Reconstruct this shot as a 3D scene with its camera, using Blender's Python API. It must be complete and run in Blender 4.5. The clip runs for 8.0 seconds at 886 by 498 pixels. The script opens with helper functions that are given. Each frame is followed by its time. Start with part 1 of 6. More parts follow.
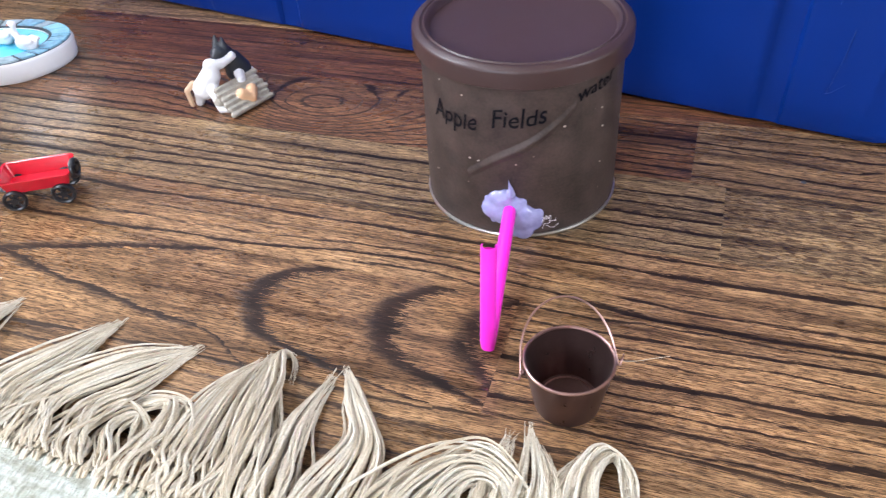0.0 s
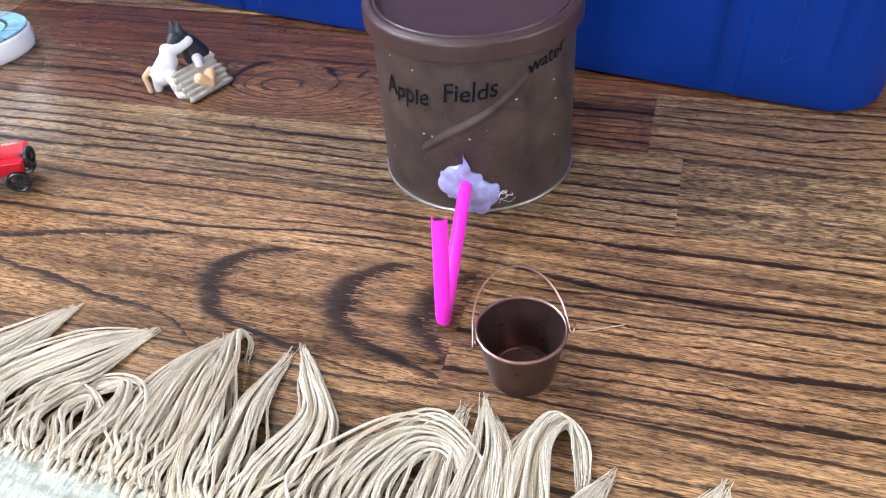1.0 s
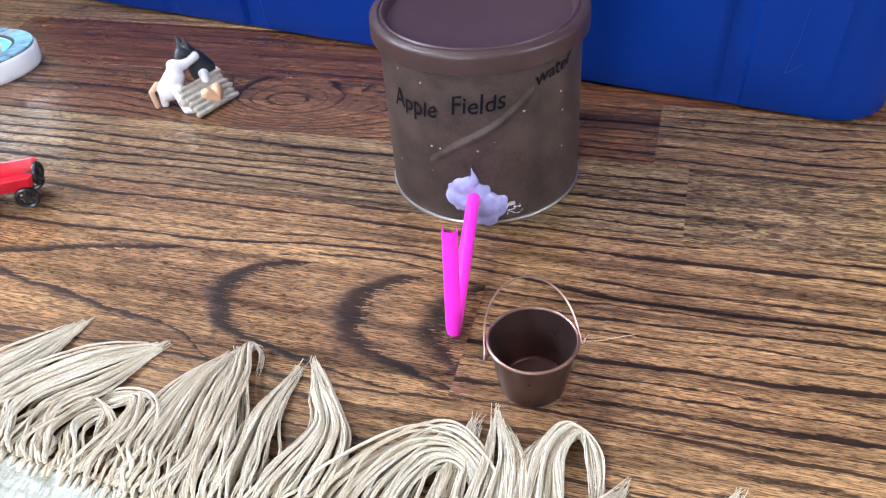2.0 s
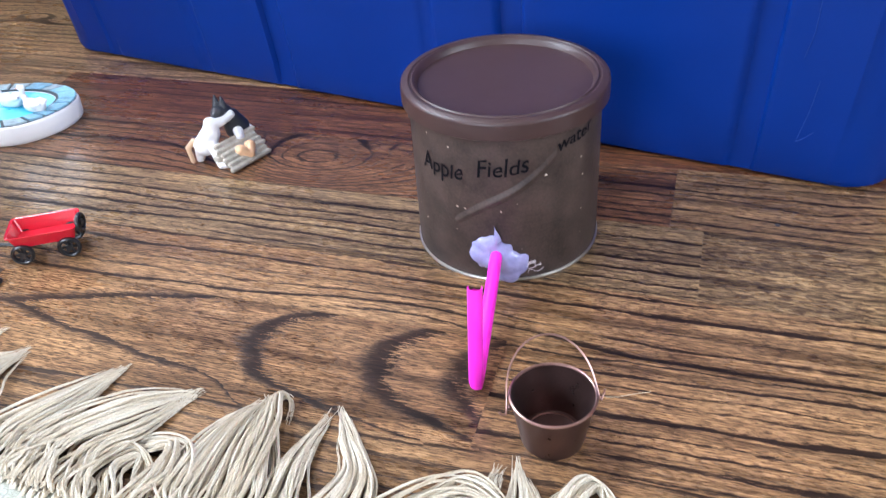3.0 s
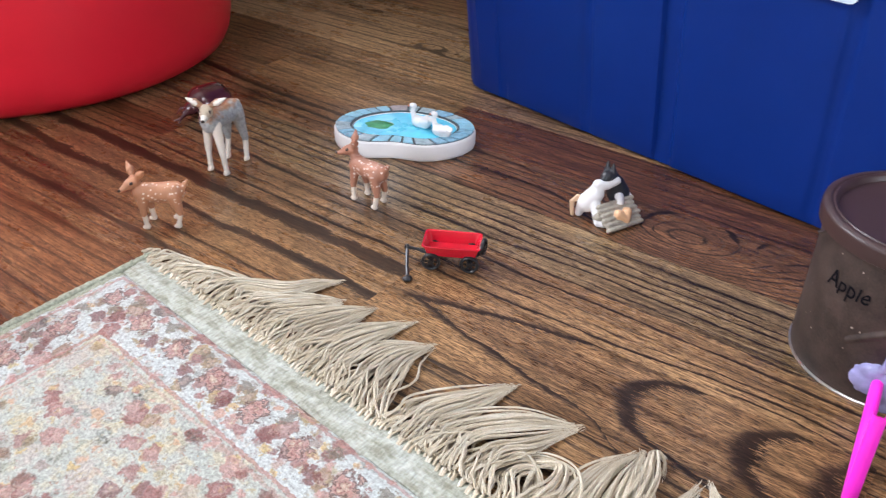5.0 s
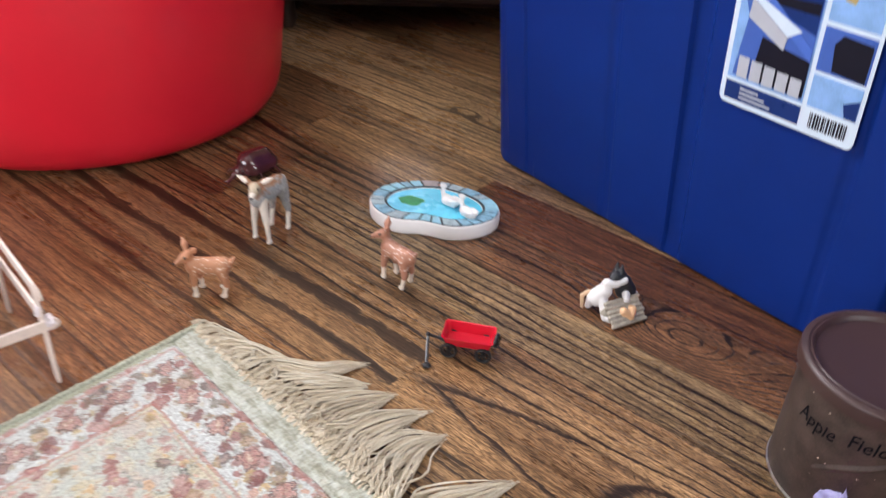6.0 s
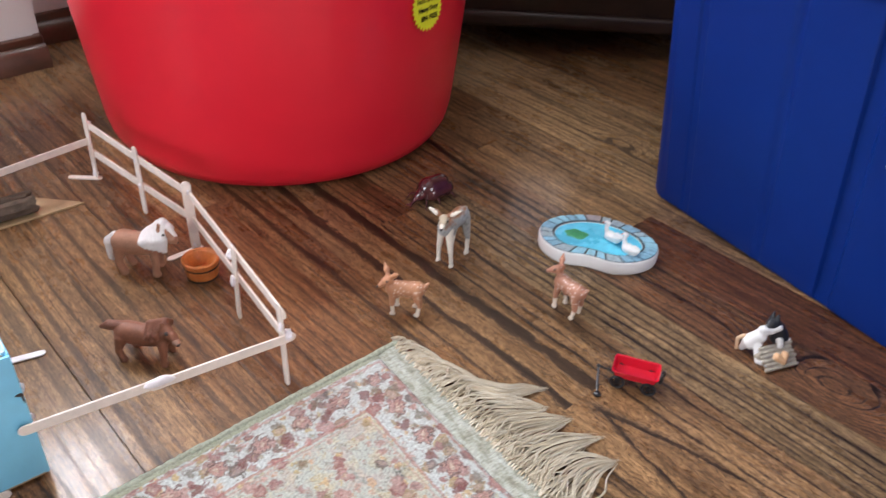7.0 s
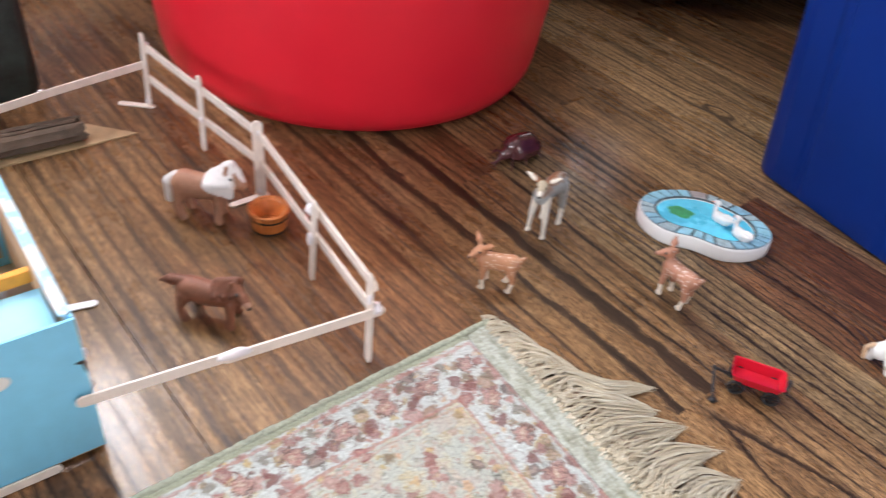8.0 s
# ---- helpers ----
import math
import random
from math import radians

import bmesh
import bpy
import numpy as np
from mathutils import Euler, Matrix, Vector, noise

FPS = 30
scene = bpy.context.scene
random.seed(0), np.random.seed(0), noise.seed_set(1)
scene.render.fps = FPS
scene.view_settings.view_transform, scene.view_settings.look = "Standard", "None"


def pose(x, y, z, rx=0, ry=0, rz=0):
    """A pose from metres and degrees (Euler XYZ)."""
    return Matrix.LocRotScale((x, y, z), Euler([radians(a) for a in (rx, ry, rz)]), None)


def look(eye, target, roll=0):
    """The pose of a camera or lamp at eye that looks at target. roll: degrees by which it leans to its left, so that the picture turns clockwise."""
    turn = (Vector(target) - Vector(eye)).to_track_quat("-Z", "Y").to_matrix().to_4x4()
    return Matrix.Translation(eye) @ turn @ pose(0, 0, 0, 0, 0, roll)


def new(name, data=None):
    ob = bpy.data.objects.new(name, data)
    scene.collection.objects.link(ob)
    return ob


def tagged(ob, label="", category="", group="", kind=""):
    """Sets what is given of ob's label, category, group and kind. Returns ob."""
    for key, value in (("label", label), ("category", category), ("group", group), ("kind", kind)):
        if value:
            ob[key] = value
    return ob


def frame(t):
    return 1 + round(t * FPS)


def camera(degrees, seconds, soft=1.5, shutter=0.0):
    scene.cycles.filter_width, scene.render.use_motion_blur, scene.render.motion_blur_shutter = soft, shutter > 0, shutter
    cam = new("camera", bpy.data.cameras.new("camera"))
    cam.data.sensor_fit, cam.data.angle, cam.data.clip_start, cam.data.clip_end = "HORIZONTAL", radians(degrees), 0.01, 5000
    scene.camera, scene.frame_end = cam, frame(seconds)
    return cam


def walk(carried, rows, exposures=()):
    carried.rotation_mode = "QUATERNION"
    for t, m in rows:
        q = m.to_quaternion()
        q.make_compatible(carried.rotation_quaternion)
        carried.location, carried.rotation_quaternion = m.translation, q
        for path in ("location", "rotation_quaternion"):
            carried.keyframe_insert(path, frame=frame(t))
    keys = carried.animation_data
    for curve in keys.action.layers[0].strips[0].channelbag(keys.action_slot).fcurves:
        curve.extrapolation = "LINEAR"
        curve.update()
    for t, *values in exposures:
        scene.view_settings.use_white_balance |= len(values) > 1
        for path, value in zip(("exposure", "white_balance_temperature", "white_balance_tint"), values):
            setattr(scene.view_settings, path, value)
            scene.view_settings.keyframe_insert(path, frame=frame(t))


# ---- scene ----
cam = camera(55.8, 8.0, soft=1.2, shutter=0.5)
PATH = [
    (0, (0.025, 0.027, 0.391), (0.028, 1.56, -0.894), -3.9),
    (0.5, (0.041, 0.023, 0.389), (0.071, 1.555, -0.896), -4.5),
    (1, (0.045, 0.019, 0.381), (0.078, 1.538, -0.92), -4.7),
    (1.2, (0.038, 0.018, 0.382), (0.066, 1.547, -0.907), -4.6),
    (2.3, (0.039, 0.017, 0.381), (0.078, 1.566, -0.884), -5.2),
    (2.5, (0.036, 0.002, 0.388), (0.073, 1.566, -0.858), -5.0),
    (3, (0.031, 0.001, 0.402), (0.047, 1.614, -0.78), -4.5),
    (3.5, (0.019, -0.002, 0.409), (-0.019, 1.634, -0.74), -3.6),
    (4, (-0.04, -0.02, 0.434), (-0.222, 1.618, -0.697), -1.9),
    (4.5, (-0.084, -0.054, 0.453), (-0.445, 1.586, -0.633), -0.5),
    (4.7, (-0.099, -0.068, 0.455), (-0.533, 1.563, -0.617), -0.2),
    (5.8, (-0.105, -0.051, 0.538), (-0.657, 1.519, -0.571), 2.1),
    (6, (-0.095, -0.078, 0.592), (-0.646, 1.501, -0.505), 3.2),
    (6.5, (-0.124, -0.176, 0.688), (-0.815, 1.353, -0.4), 3.0),
    (7, (-0.17, -0.18, 0.717), (-0.91, 1.277, -0.436), 2.5),
    (7.5, (-0.245, -0.087, 0.676), (-0.909, 1.33, -0.569), 4.4),
    (8, (-0.322, -0.135, 0.664), (-1.022, 1.25, -0.598), 7.1),
]
EXPOSURES = [(0.0, 0.10, 5800, 12), (3.2, 0.17, 5600, 11), (4.2, 0.02, 5800, 11), (4.7, -0.22, 5950, 12), (5.8, -0.40, 6350, 15), (6.5, -0.48, 6550, 15), (7.0, -0.58, 6250, 14), (8.0, -0.45, 6300, 13)]
walk(cam, [(t, look(eye, target, roll)) for t, eye, target, roll in PATH], EXPOSURES)

# ---- world and light ----
world = bpy.data.worlds.new("sky")
scene.world = world
world.use_nodes = True
wn = world.node_tree
sky = wn.nodes.new("ShaderNodeTexSky")
sky.sky_type = "NISHITA"
sky.sun_disc = False
sky.sun_elevation = radians(40)
sky.sun_rotation = radians(200)
wn.nodes["Background"].inputs["Strength"].default_value = 0.15
wn.links.new(sky.outputs[0], wn.nodes["Background"].inputs["Color"])


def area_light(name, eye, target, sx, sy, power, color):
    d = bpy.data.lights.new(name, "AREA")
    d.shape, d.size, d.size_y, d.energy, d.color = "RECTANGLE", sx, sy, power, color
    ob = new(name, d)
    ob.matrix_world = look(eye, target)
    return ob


area_light("window_daylight_west", (-2.015, 0.70, 1.62), (-1.075, 0.36, 1.34), 0.75, 0.85, 92, (0.94, 0.97, 1.0))
# added fill lamp, no source seen; turned to suit the can's shadow
area_light("fill_light_south", (-1.75, -2.78, 1.45), (-0.4, 0.4, 0.3), 1.2, 1.1, 90, (0.93, 0.96, 1.0))
# added lamp without a known source; brightens faces turned east, such as the barn front
area_light("fill_light_east", (2.26, -1.0, 1.45), (-0.4, 0.3, 0.3), 1.2, 1.1, 54, (0.96, 0.98, 1.0))
# added high lamp lifting the floor behind the toys; its reflection stays out of view
area_light("fill_light_north", (-1.311, 1.655, 2.25), (-0.80, 0.92, 1.30), 0.56, 0.40, 135, (0.95, 0.98, 1.0))
# unseen source, placed and sized from the sheen it leaves on the floor
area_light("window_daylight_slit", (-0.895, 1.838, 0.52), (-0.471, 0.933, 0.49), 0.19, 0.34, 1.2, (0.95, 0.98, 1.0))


# ---- materials ----
class Nodes:
    """A small builder for node materials."""

    def __init__(self, name):
        self.m = bpy.data.materials.new(name)
        self.m.use_nodes = True
        self.t = self.m.node_tree
        self.b = self.t.nodes["Principled BSDF"]

    def add(self, kind, **values):
        n = self.t.nodes.new("ShaderNode" + kind)
        for k, v in values.items():
            if k in n.inputs:
                n.inputs[k].default_value = v
        return n

    def link(self, a, b):
        self.t.links.new(a, b)

    def val(self, x, socket):
        if isinstance(x, (int, float)):
            socket.default_value = x
        else:
            self.link(x, socket)

    def math(self, op, a, b=0.0, c=None):
        n = self.t.nodes.new("ShaderNodeMath")
        n.operation = op
        self.val(a, n.inputs[0])
        self.val(b, n.inputs[1])
        if c is not None:
            self.val(c, n.inputs[2])
        return n.outputs[0]

    def coords(self, which="Object"):
        return self.t.nodes.new("ShaderNodeTexCoord").outputs[which]

    def scaled(self, vec, s, shift=None):
        n = self.t.nodes.new("ShaderNodeVectorMath")
        n.operation = "MULTIPLY"
        self.link(vec, n.inputs[0])
        n.inputs[1].default_value = s
        out = n.outputs[0]
        if shift is not None:
            k = self.t.nodes.new("ShaderNodeVectorMath")
            k.operation = "ADD"
            self.link(out, k.inputs[0])
            self.link(shift, k.inputs[1])
            out = k.outputs[0]
        return out

    def noise(self, vec, scale, detail=4.0, rough=0.55):
        n = self.add("TexNoise", Scale=scale, Detail=detail, Roughness=rough)
        self.link(vec, n.inputs["Vector"])
        return n.outputs["Fac"]

    def ramp(self, fac, stops):
        n = self.t.nodes.new("ShaderNodeValToRGB")
        e = n.color_ramp.elements
        while len(e) < len(stops):
            e.new(0.5)
        for el, (p, c) in zip(e, stops):
            el.position = p
            el.color = (*c, 1) if len(c) == 3 else c
        self.link(fac, n.inputs[0])
        return n.outputs[0]

    def mix(self, fac, a, b, blend="MIX"):
        n = self.t.nodes.new("ShaderNodeMix")
        n.data_type, n.blend_type = "RGBA", blend
        self.val(fac, n.inputs[0])
        for x, s in ((a, n.inputs[6]), (b, n.inputs[7])):
            if isinstance(x, tuple):
                s.default_value = (*x, 1)
            else:
                self.link(x, s)
        return n.outputs[2]

    def bump(self, height, strength, distance):
        n = self.add("Bump", Strength=strength, Distance=distance)
        self.link(height, n.inputs["Height"])
        self.link(n.outputs[0], self.b.inputs["Normal"])

    def set(self, **values):
        for k, v in values.items():
            s = self.b.inputs[k.replace("_", " ")]
            if isinstance(v, tuple):
                s.default_value = (*v, 1) if len(v) == 3 else v
            elif isinstance(v, (int, float)):
                s.default_value = v
            else:
                self.link(v, s)
        return self.m


def surface(name, color, rough=0.5, vary=0.12, scale=60.0, bump=0.15, fine=600.0, depth=0.0004, metal=0.0, coat=0.0, **more):
    """A plain material with two scales of variation and a fine relief."""
    k = Nodes(name)
    v = k.coords()
    big, small = k.noise(v, scale, 5), k.noise(v, fine, 3)
    both = k.math("ADD", k.math("MULTIPLY", big, 0.7), k.math("MULTIPLY", small, 0.3))
    lo = tuple(max(0.0, c * (1 - vary)) for c in color)
    hi = tuple(min(1.0, c * (1 + vary)) for c in color)
    col = k.ramp(both, [(0.3, lo), (0.7, hi)])
    r = k.math("ADD", rough - 0.08, k.math("MULTIPLY", big, 0.16))
    k.bump(both, bump, depth)
    return k.set(Base_Color=col, Roughness=r, Metallic=metal, Coat_Weight=coat, **more)


def oak(name, grain="plain"):
    """Stained oak. Plain boards: growth rings round an axis that each plank sets for itself, bowed by a knot;
    flame: nested arches down the middle of one wide board; bands: two broad dark streaks along it."""
    k = Nodes(name)
    v = k.coords()
    rnd = k.t.nodes.new("ShaderNodeObjectInfo").outputs["Random"]

    def prop(name):
        n = k.t.nodes.new("ShaderNodeAttribute")
        n.attribute_type, n.attribute_name = "OBJECT", name
        return n.outputs["Fac"]

    def swing(f, size):
        return k.math("MULTIPLY", k.math("SUBTRACT", f, 0.5), size)

    def total(*terms):
        out = terms[0]
        for t in terms[1:]:
            out = k.math("ADD", out, t)
        return out

    def grey(f, stops):
        return k.ramp(f, [(p, (c, c, c)) for p, c in stops])

    sep = k.t.nodes.new("ShaderNodeSeparateXYZ")
    k.link(v, sep.inputs[0])
    u, w = sep.outputs[0], sep.outputs[1]
    shift = k.t.nodes.new("ShaderNodeCombineXYZ")
    k.val(k.math("MULTIPLY", rnd, 91.0), shift.inputs[0])
    k.val(k.math("MULTIPLY", rnd, 37.0), shift.inputs[2])

    def grain_noise(su, sw, detail=3, rough=0.6):
        return k.noise(k.scaled(v, (su, sw, 5.0), shift.outputs[0]), 1.0, detail, rough)

    wide = grain_noise(5.0, 22.0, 3, 0.5)
    mid = grain_noise(20.0, 60.0, 4)
    fibre = grain_noise(42.0, 700.0, 2)
    pores = grain_noise(130.0, 1250.0)
    fleck = grain_noise(32.0, 620.0)
    hair = grain_noise(40.0, 2100.0, 2)
    broken = grain_noise(11.0, 48.0, 4)
    if grain == "plain":
        du = k.math("MULTIPLY", k.math("SUBTRACT", u, prop("ring_u")), prop("ring_a"))
        dv = k.math("SUBTRACT", w, prop("ring_v"))
        dist = k.math("SQRT", total(k.math("MULTIPLY", du, du), k.math("MULTIPLY", dv, dv)))
        ku = k.math("DIVIDE", k.math("SUBTRACT", u, prop("knot_u")), prop("knot_l"))
        kv = k.math("DIVIDE", k.math("SUBTRACT", w, prop("knot_v")), prop("knot_w"))
        far = total(k.math("MULTIPLY", ku, ku), k.math("MULTIPLY", kv, kv))
        knot = k.math("MULTIPLY", k.math("EXPONENT", k.math("MULTIPLY", far, -1.0)), prop("knot_h"))
        dist = total(dist, knot, swing(wide, 0.015), swing(mid, 0.0062), swing(fibre, 0.0034))
        count = k.math("MULTIPLY", dist, prop("ring_n"))
        odd = k.add("TexNoise", Scale=0.55, Detail=1.0)
        odd.noise_dimensions = "1D"
        k.val(total(count, k.math("MULTIPLY", rnd, 517.0)), odd.inputs["W"])
        count = total(count, k.math("MULTIPLY", odd.outputs[0], prop("uneven")))
        each = k.t.nodes.new("ShaderNodeTexWhiteNoise")
        each.noise_dimensions = "1D"
        k.val(total(k.math("FLOOR", count), k.math("MULTIPLY", rnd, 77.0)), each.inputs["W"])
        vein = grey(k.math("FRACT", count), [(0.0, 0.0), (0.50, 0.04), (0.76, 0.26), (0.85, 0.95), (0.95, 1.0), (1.0, 0.0)])
        vein = k.math("MULTIPLY", vein, total(0.30, k.math("MULTIPLY", each.outputs["Value"], 0.95)))
        vein = k.math("MULTIPLY", vein, grey(broken, [(0.33, 0.34), (0.47, 0.82), (0.60, 1.25)]))
    elif grain == "flame":
        du = total(u, -0.2915)
        lean = total(k.math("SUBTRACT", w, 0.009), swing(mid, 0.010))
        off = k.math("ABSOLUTE", lean)

        def eased(f, *limits):
            n = k.t.nodes.new("ShaderNodeMapRange")
            n.interpolation_type = "SMOOTHSTEP"
            k.val(f, n.inputs["Value"])
            for socket, value in zip(("From Min", "From Max", "To Min", "To Max"), limits):
                n.inputs[socket].default_value = value
            return n.outputs[0]

        bowed = k.math("MULTIPLY", k.math("MULTIPLY", off, off), eased(du, -0.10, -0.25, 11.5, 23.0))
        spread = k.math("MULTIPLY", off, eased(k.math("SUBTRACT", du, k.math("MULTIPLY", off, 0.9)), -0.272, -0.318, 0.0, 4.2))
        both = k.math("MULTIPLY", total(bowed, spread, k.math("MULTIPLY", k.math("POWER", off, 4.0), 8000.0)), k.math("SUBTRACT", 1.0, k.math("MULTIPLY", k.math("GREATER_THAN", lean, 0.0), 0.25)))
        tip = k.math("SUBTRACT", du, both)
        tip = total(tip, swing(mid, 0.034), swing(fibre, 0.012), swing(pores, 0.046), swing(hair, 0.034), swing(wide, 0.012))
        along = k.math("MULTIPLY", total(tip, 0.55), 1.0 / 0.55)
        stops = [(0.0, 0.0), (0.060, 0.0), (0.110, 0.30), (0.140, 0.55), (0.152, 1.0), (0.160, 0.05), (0.30, 0.0), (0.496, 0.0), (0.516, 0.34), (0.534, 0.80), (0.544, 1.0), (0.551, 0.0), (0.672, 0.0), (0.692, 0.34), (0.711, 0.80), (0.721, 1.0), (0.728, 0.0), (0.786, 0.0), (0.803, 0.34), (0.817, 0.80), (0.825, 1.0), (0.830, 0.0)]
        vein = k.math("MULTIPLY", grey(along, stops), grey(broken, [(0.30, 0.75), (0.50, 1.1)]))
    else:
        across = total(w, swing(wide, 0.034), swing(mid, 0.020), swing(fibre, 0.010))
        across = total(k.math("MULTIPLY", across, 10.0), 0.5)
        vein = grey(across, [(0.0, 0.0), (0.20, 0.0), (0.28, 0.10), (0.36, 0.75), (0.41, 1.0), (0.43, 0.0), (0.72, 0.05), (0.80, 0.7), (0.90, 1.0), (0.93, 0.1)])
        vein = k.math("MULTIPLY", vein, grey(broken, [(0.30, 0.55), (0.52, 1.1)]))
    light = k.mix(wide, (0.150, 0.078, 0.036), (0.510, 0.318, 0.155))
    base = k.mix(prop("tone"), light, (0.165, 0.058, 0.023))
    base = k.mix(prop("sallow"), base, (0.26, 0.185, 0.098))
    # pale: brightness of lit floor put into the wood colour
    base = k.mix(prop("pale"), base, (0.50, 0.33, 0.175))
    edge = total(swing(fleck, 1.7), swing(pores, -2.0))
    strength = total(k.math("MULTIPLY", vein, 1.4), k.math("MULTIPLY", edge, total(0.35, k.math("MULTIPLY", vein, 1.2))))
    strength = grey(strength, [(0.20, 0.0), (0.56, 1.0)])
    blot = grey(grain_noise(14.0, 60.0, 5, 0.7), [(0.58, 0.0), (0.76, 1.0)])
    col = k.mix(k.math("MULTIPLY", blot, 0.72), base, (0.050, 0.021, 0.010))
    col = k.mix(k.math("MULTIPLY", strength, prop("vein")), col, (0.020, 0.0115, 0.0085))
    col = k.mix(k.math("MULTIPLY", grey(pores, [(0.40, 1.0), (0.53, 0.0)]), prop("pore")), col, (0.028, 0.013, 0.007))
    col = k.mix(0.75, col, k.ramp(fleck, [(0.30, (0.32, 0.28, 0.25)), (0.60, (1.30, 1.30, 1.28))]), "MULTIPLY")
    col = k.mix(0.58, col, k.ramp(hair, [(0.34, (0.22, 0.19, 0.165)), (0.49, (1.0, 1.0, 1.0)), (0.66, (1.48, 1.44, 1.36))]), "MULTIPLY")
    dash = grey(grain_noise(75.0, 360.0, 2, 0.55), [(0.40, 1.0), (0.50, 0.0)])
    col = k.mix(k.math("MULTIPLY", dash, prop("mottle")), col, (0.045, 0.024, 0.013))
    band = grain_noise(3.0, 62.0)
    col = k.mix(0.85, col, k.ramp(band, [(0.32, (0.30, 0.275, 0.26)), (0.46, (0.88, 0.87, 0.86)), (0.66, (1.34, 1.32, 1.27))]), "MULTIPLY")
    k.bump(k.math("SUBTRACT", k.math("MULTIPLY", pores, 0.6), k.math("MULTIPLY", strength, 0.6)), 0.30, 0.0005)
    scuff = k.noise(k.scaled(v, (9.0, 14.0, 5.0), shift.outputs[0]), 1.0, 5, 0.7)
    rough = total(0.20, k.math("MULTIPLY", strength, 0.12), k.math("MULTIPLY", scuff, 0.16))
    gloss = k.math("MULTIPLY", 0.40, k.math("SUBTRACT", 1.0, k.math("MULTIPLY", k.math("MULTIPLY", strength, prop("vein")), 0.75)))
    return k.set(Base_Color=col, Roughness=rough, Specular_IOR_Level=0.22, Coat_Weight=gloss, Coat_Roughness=total(0.09, k.math("MULTIPLY", scuff, 0.14)))


OAK = oak("stained_oak")
OAK_FLAME = oak("arched_grain_oak", "flame")
OAK_BANDS = oak("dark_streaked_oak", "bands")
WALL_PAINT = surface("white_wall_paint", (0.78, 0.76, 0.73), 0.6, 0.04, 3.0, 0.1)
# for walls out of view; tan picked to weaken the bounced light
TAN_PAINT = surface("tan_wall_paint", (0.30, 0.24, 0.18), 0.7, 0.06, 3.0, 0.1)
# ceiling is never in view; its whiteness sets how much light comes back
CEILING_PAINT = surface("ceiling_paint", (0.78, 0.77, 0.75), 0.8, 0.03, 3.0, 0.1)
TRIM_WOOD = surface("dark_trim_wood", (0.085, 0.038, 0.022), 0.38, 0.35, 30.0, 0.15, coat=0.15)
GROOVE = surface("floor_gap", (0.02, 0.012, 0.008), 0.8, 0.2)
BLUE_PLASTIC = surface("blue_tote_plastic", (0.0021, 0.025, 0.195), 0.46, 0.08, 12.0, 0.12, 900.0, 0.0003, Specular_IOR_Level=0.22)
RED_PLASTIC = surface("red_tub_plastic", (0.80, 0.018, 0.038), 0.33, 0.06, 8.0, 0.03, 700.0, 0.0003)
STICK_WOOD = surface("pale_craft_stick", (0.80, 0.69, 0.61), 0.6, 0.12, 90.0, 0.2)
GLUE_WHITE = surface("dried_white_glue", (0.82, 0.76, 0.78), 0.35, 0.05, 200.0, 0.2)
CAN_BODY = surface("brown_painted_cardboard", (0.050, 0.033, 0.027), 0.56, 0.65, 45.0, 0.8, 500.0, 0.0009)
LID_PLASTIC = surface("brown_lid_plastic", (0.046, 0.023, 0.021), 0.42, 0.08, 40.0, 0.12, 800.0)
STEEL = surface("tin_rim", (0.62, 0.60, 0.56), 0.35, 0.06, 80.0, 0.1, metal=1.0)
BARN_BLUE = surface("light_blue_painted_card", (0.25, 0.65, 0.90), 0.5, 0.07, 40.0, 0.2)
CARD = surface("bare_cardboard", (0.5, 0.36, 0.23), 0.75, 0.1, 60.0, 0.2)


# ---- mesh helpers ----
def part(name, bm, material, parent=None, label="", smooth=True):
    """Link a bmesh as one mesh object, under its thing if there is one."""
    me = bpy.data.meshes.new(name)
    bm.to_mesh(me)
    bm.free()
    for m in material if isinstance(material, (list, tuple)) else (material,):
        me.materials.append(m)
    if smooth:
        me.shade_smooth()
        me.set_sharp_from_angle(angle=radians(38))
    ob = new(name, me)
    if parent is not None:
        ob.parent = parent
    if label:
        ob["label"] = label
    return ob


def thing(name, label, category, m=Matrix(), group="", kind=""):
    ob = new(name)
    ob.matrix_world = m
    ob.empty_display_size = 0.02
    return tagged(ob, label, category, group, kind)


def box(bm, size, m=Matrix(), bevel=0.0, seg=2):
    out = bmesh.ops.create_cube(bm, size=1.0, matrix=m @ Matrix.Diagonal((*size, 1)))
    if bevel:
        edges = list({e for v in out["verts"] for e in v.link_edges})
        bmesh.ops.bevel(bm, geom=edges, offset=bevel, segments=seg, affect="EDGES", profile=0.5)
    return bm


def boxed(size, m=Matrix(), bevel=0.0, seg=2):
    return box(bmesh.new(), size, m, bevel, seg)


def loft(bm, rings, cap_start=True, cap_end=True, closed=True):
    """Faces between rings of points, each ring of the same length."""
    vs = [[bm.verts.new(p) for p in r] for r in rings]
    n = len(vs[0])
    for a, b in zip(vs, vs[1:]):
        for i in range(n if closed else n - 1):
            j = (i + 1) % n
            bm.faces.new((a[i], a[j], b[j], b[i]))
    if cap_start:
        bm.faces.new(list(reversed(vs[0])))
    if cap_end:
        bm.faces.new(vs[-1])
    return bm


def lathe(profile, n=64, bm=None, m=Matrix(), closed=False):
    """A turned body from (radius, height) pairs."""
    bm = bm or bmesh.new()
    rings = []
    for r, z in profile:
        r = max(r, 1e-5)
        rings.append([m @ Vector((r * math.cos(2 * math.pi * i / n), r * math.sin(2 * math.pi * i / n), z)) for i in range(n)])
    loft(bm, rings, not closed, not closed)
    bmesh.ops.recalc_face_normals(bm, faces=bm.faces[:])
    return bm


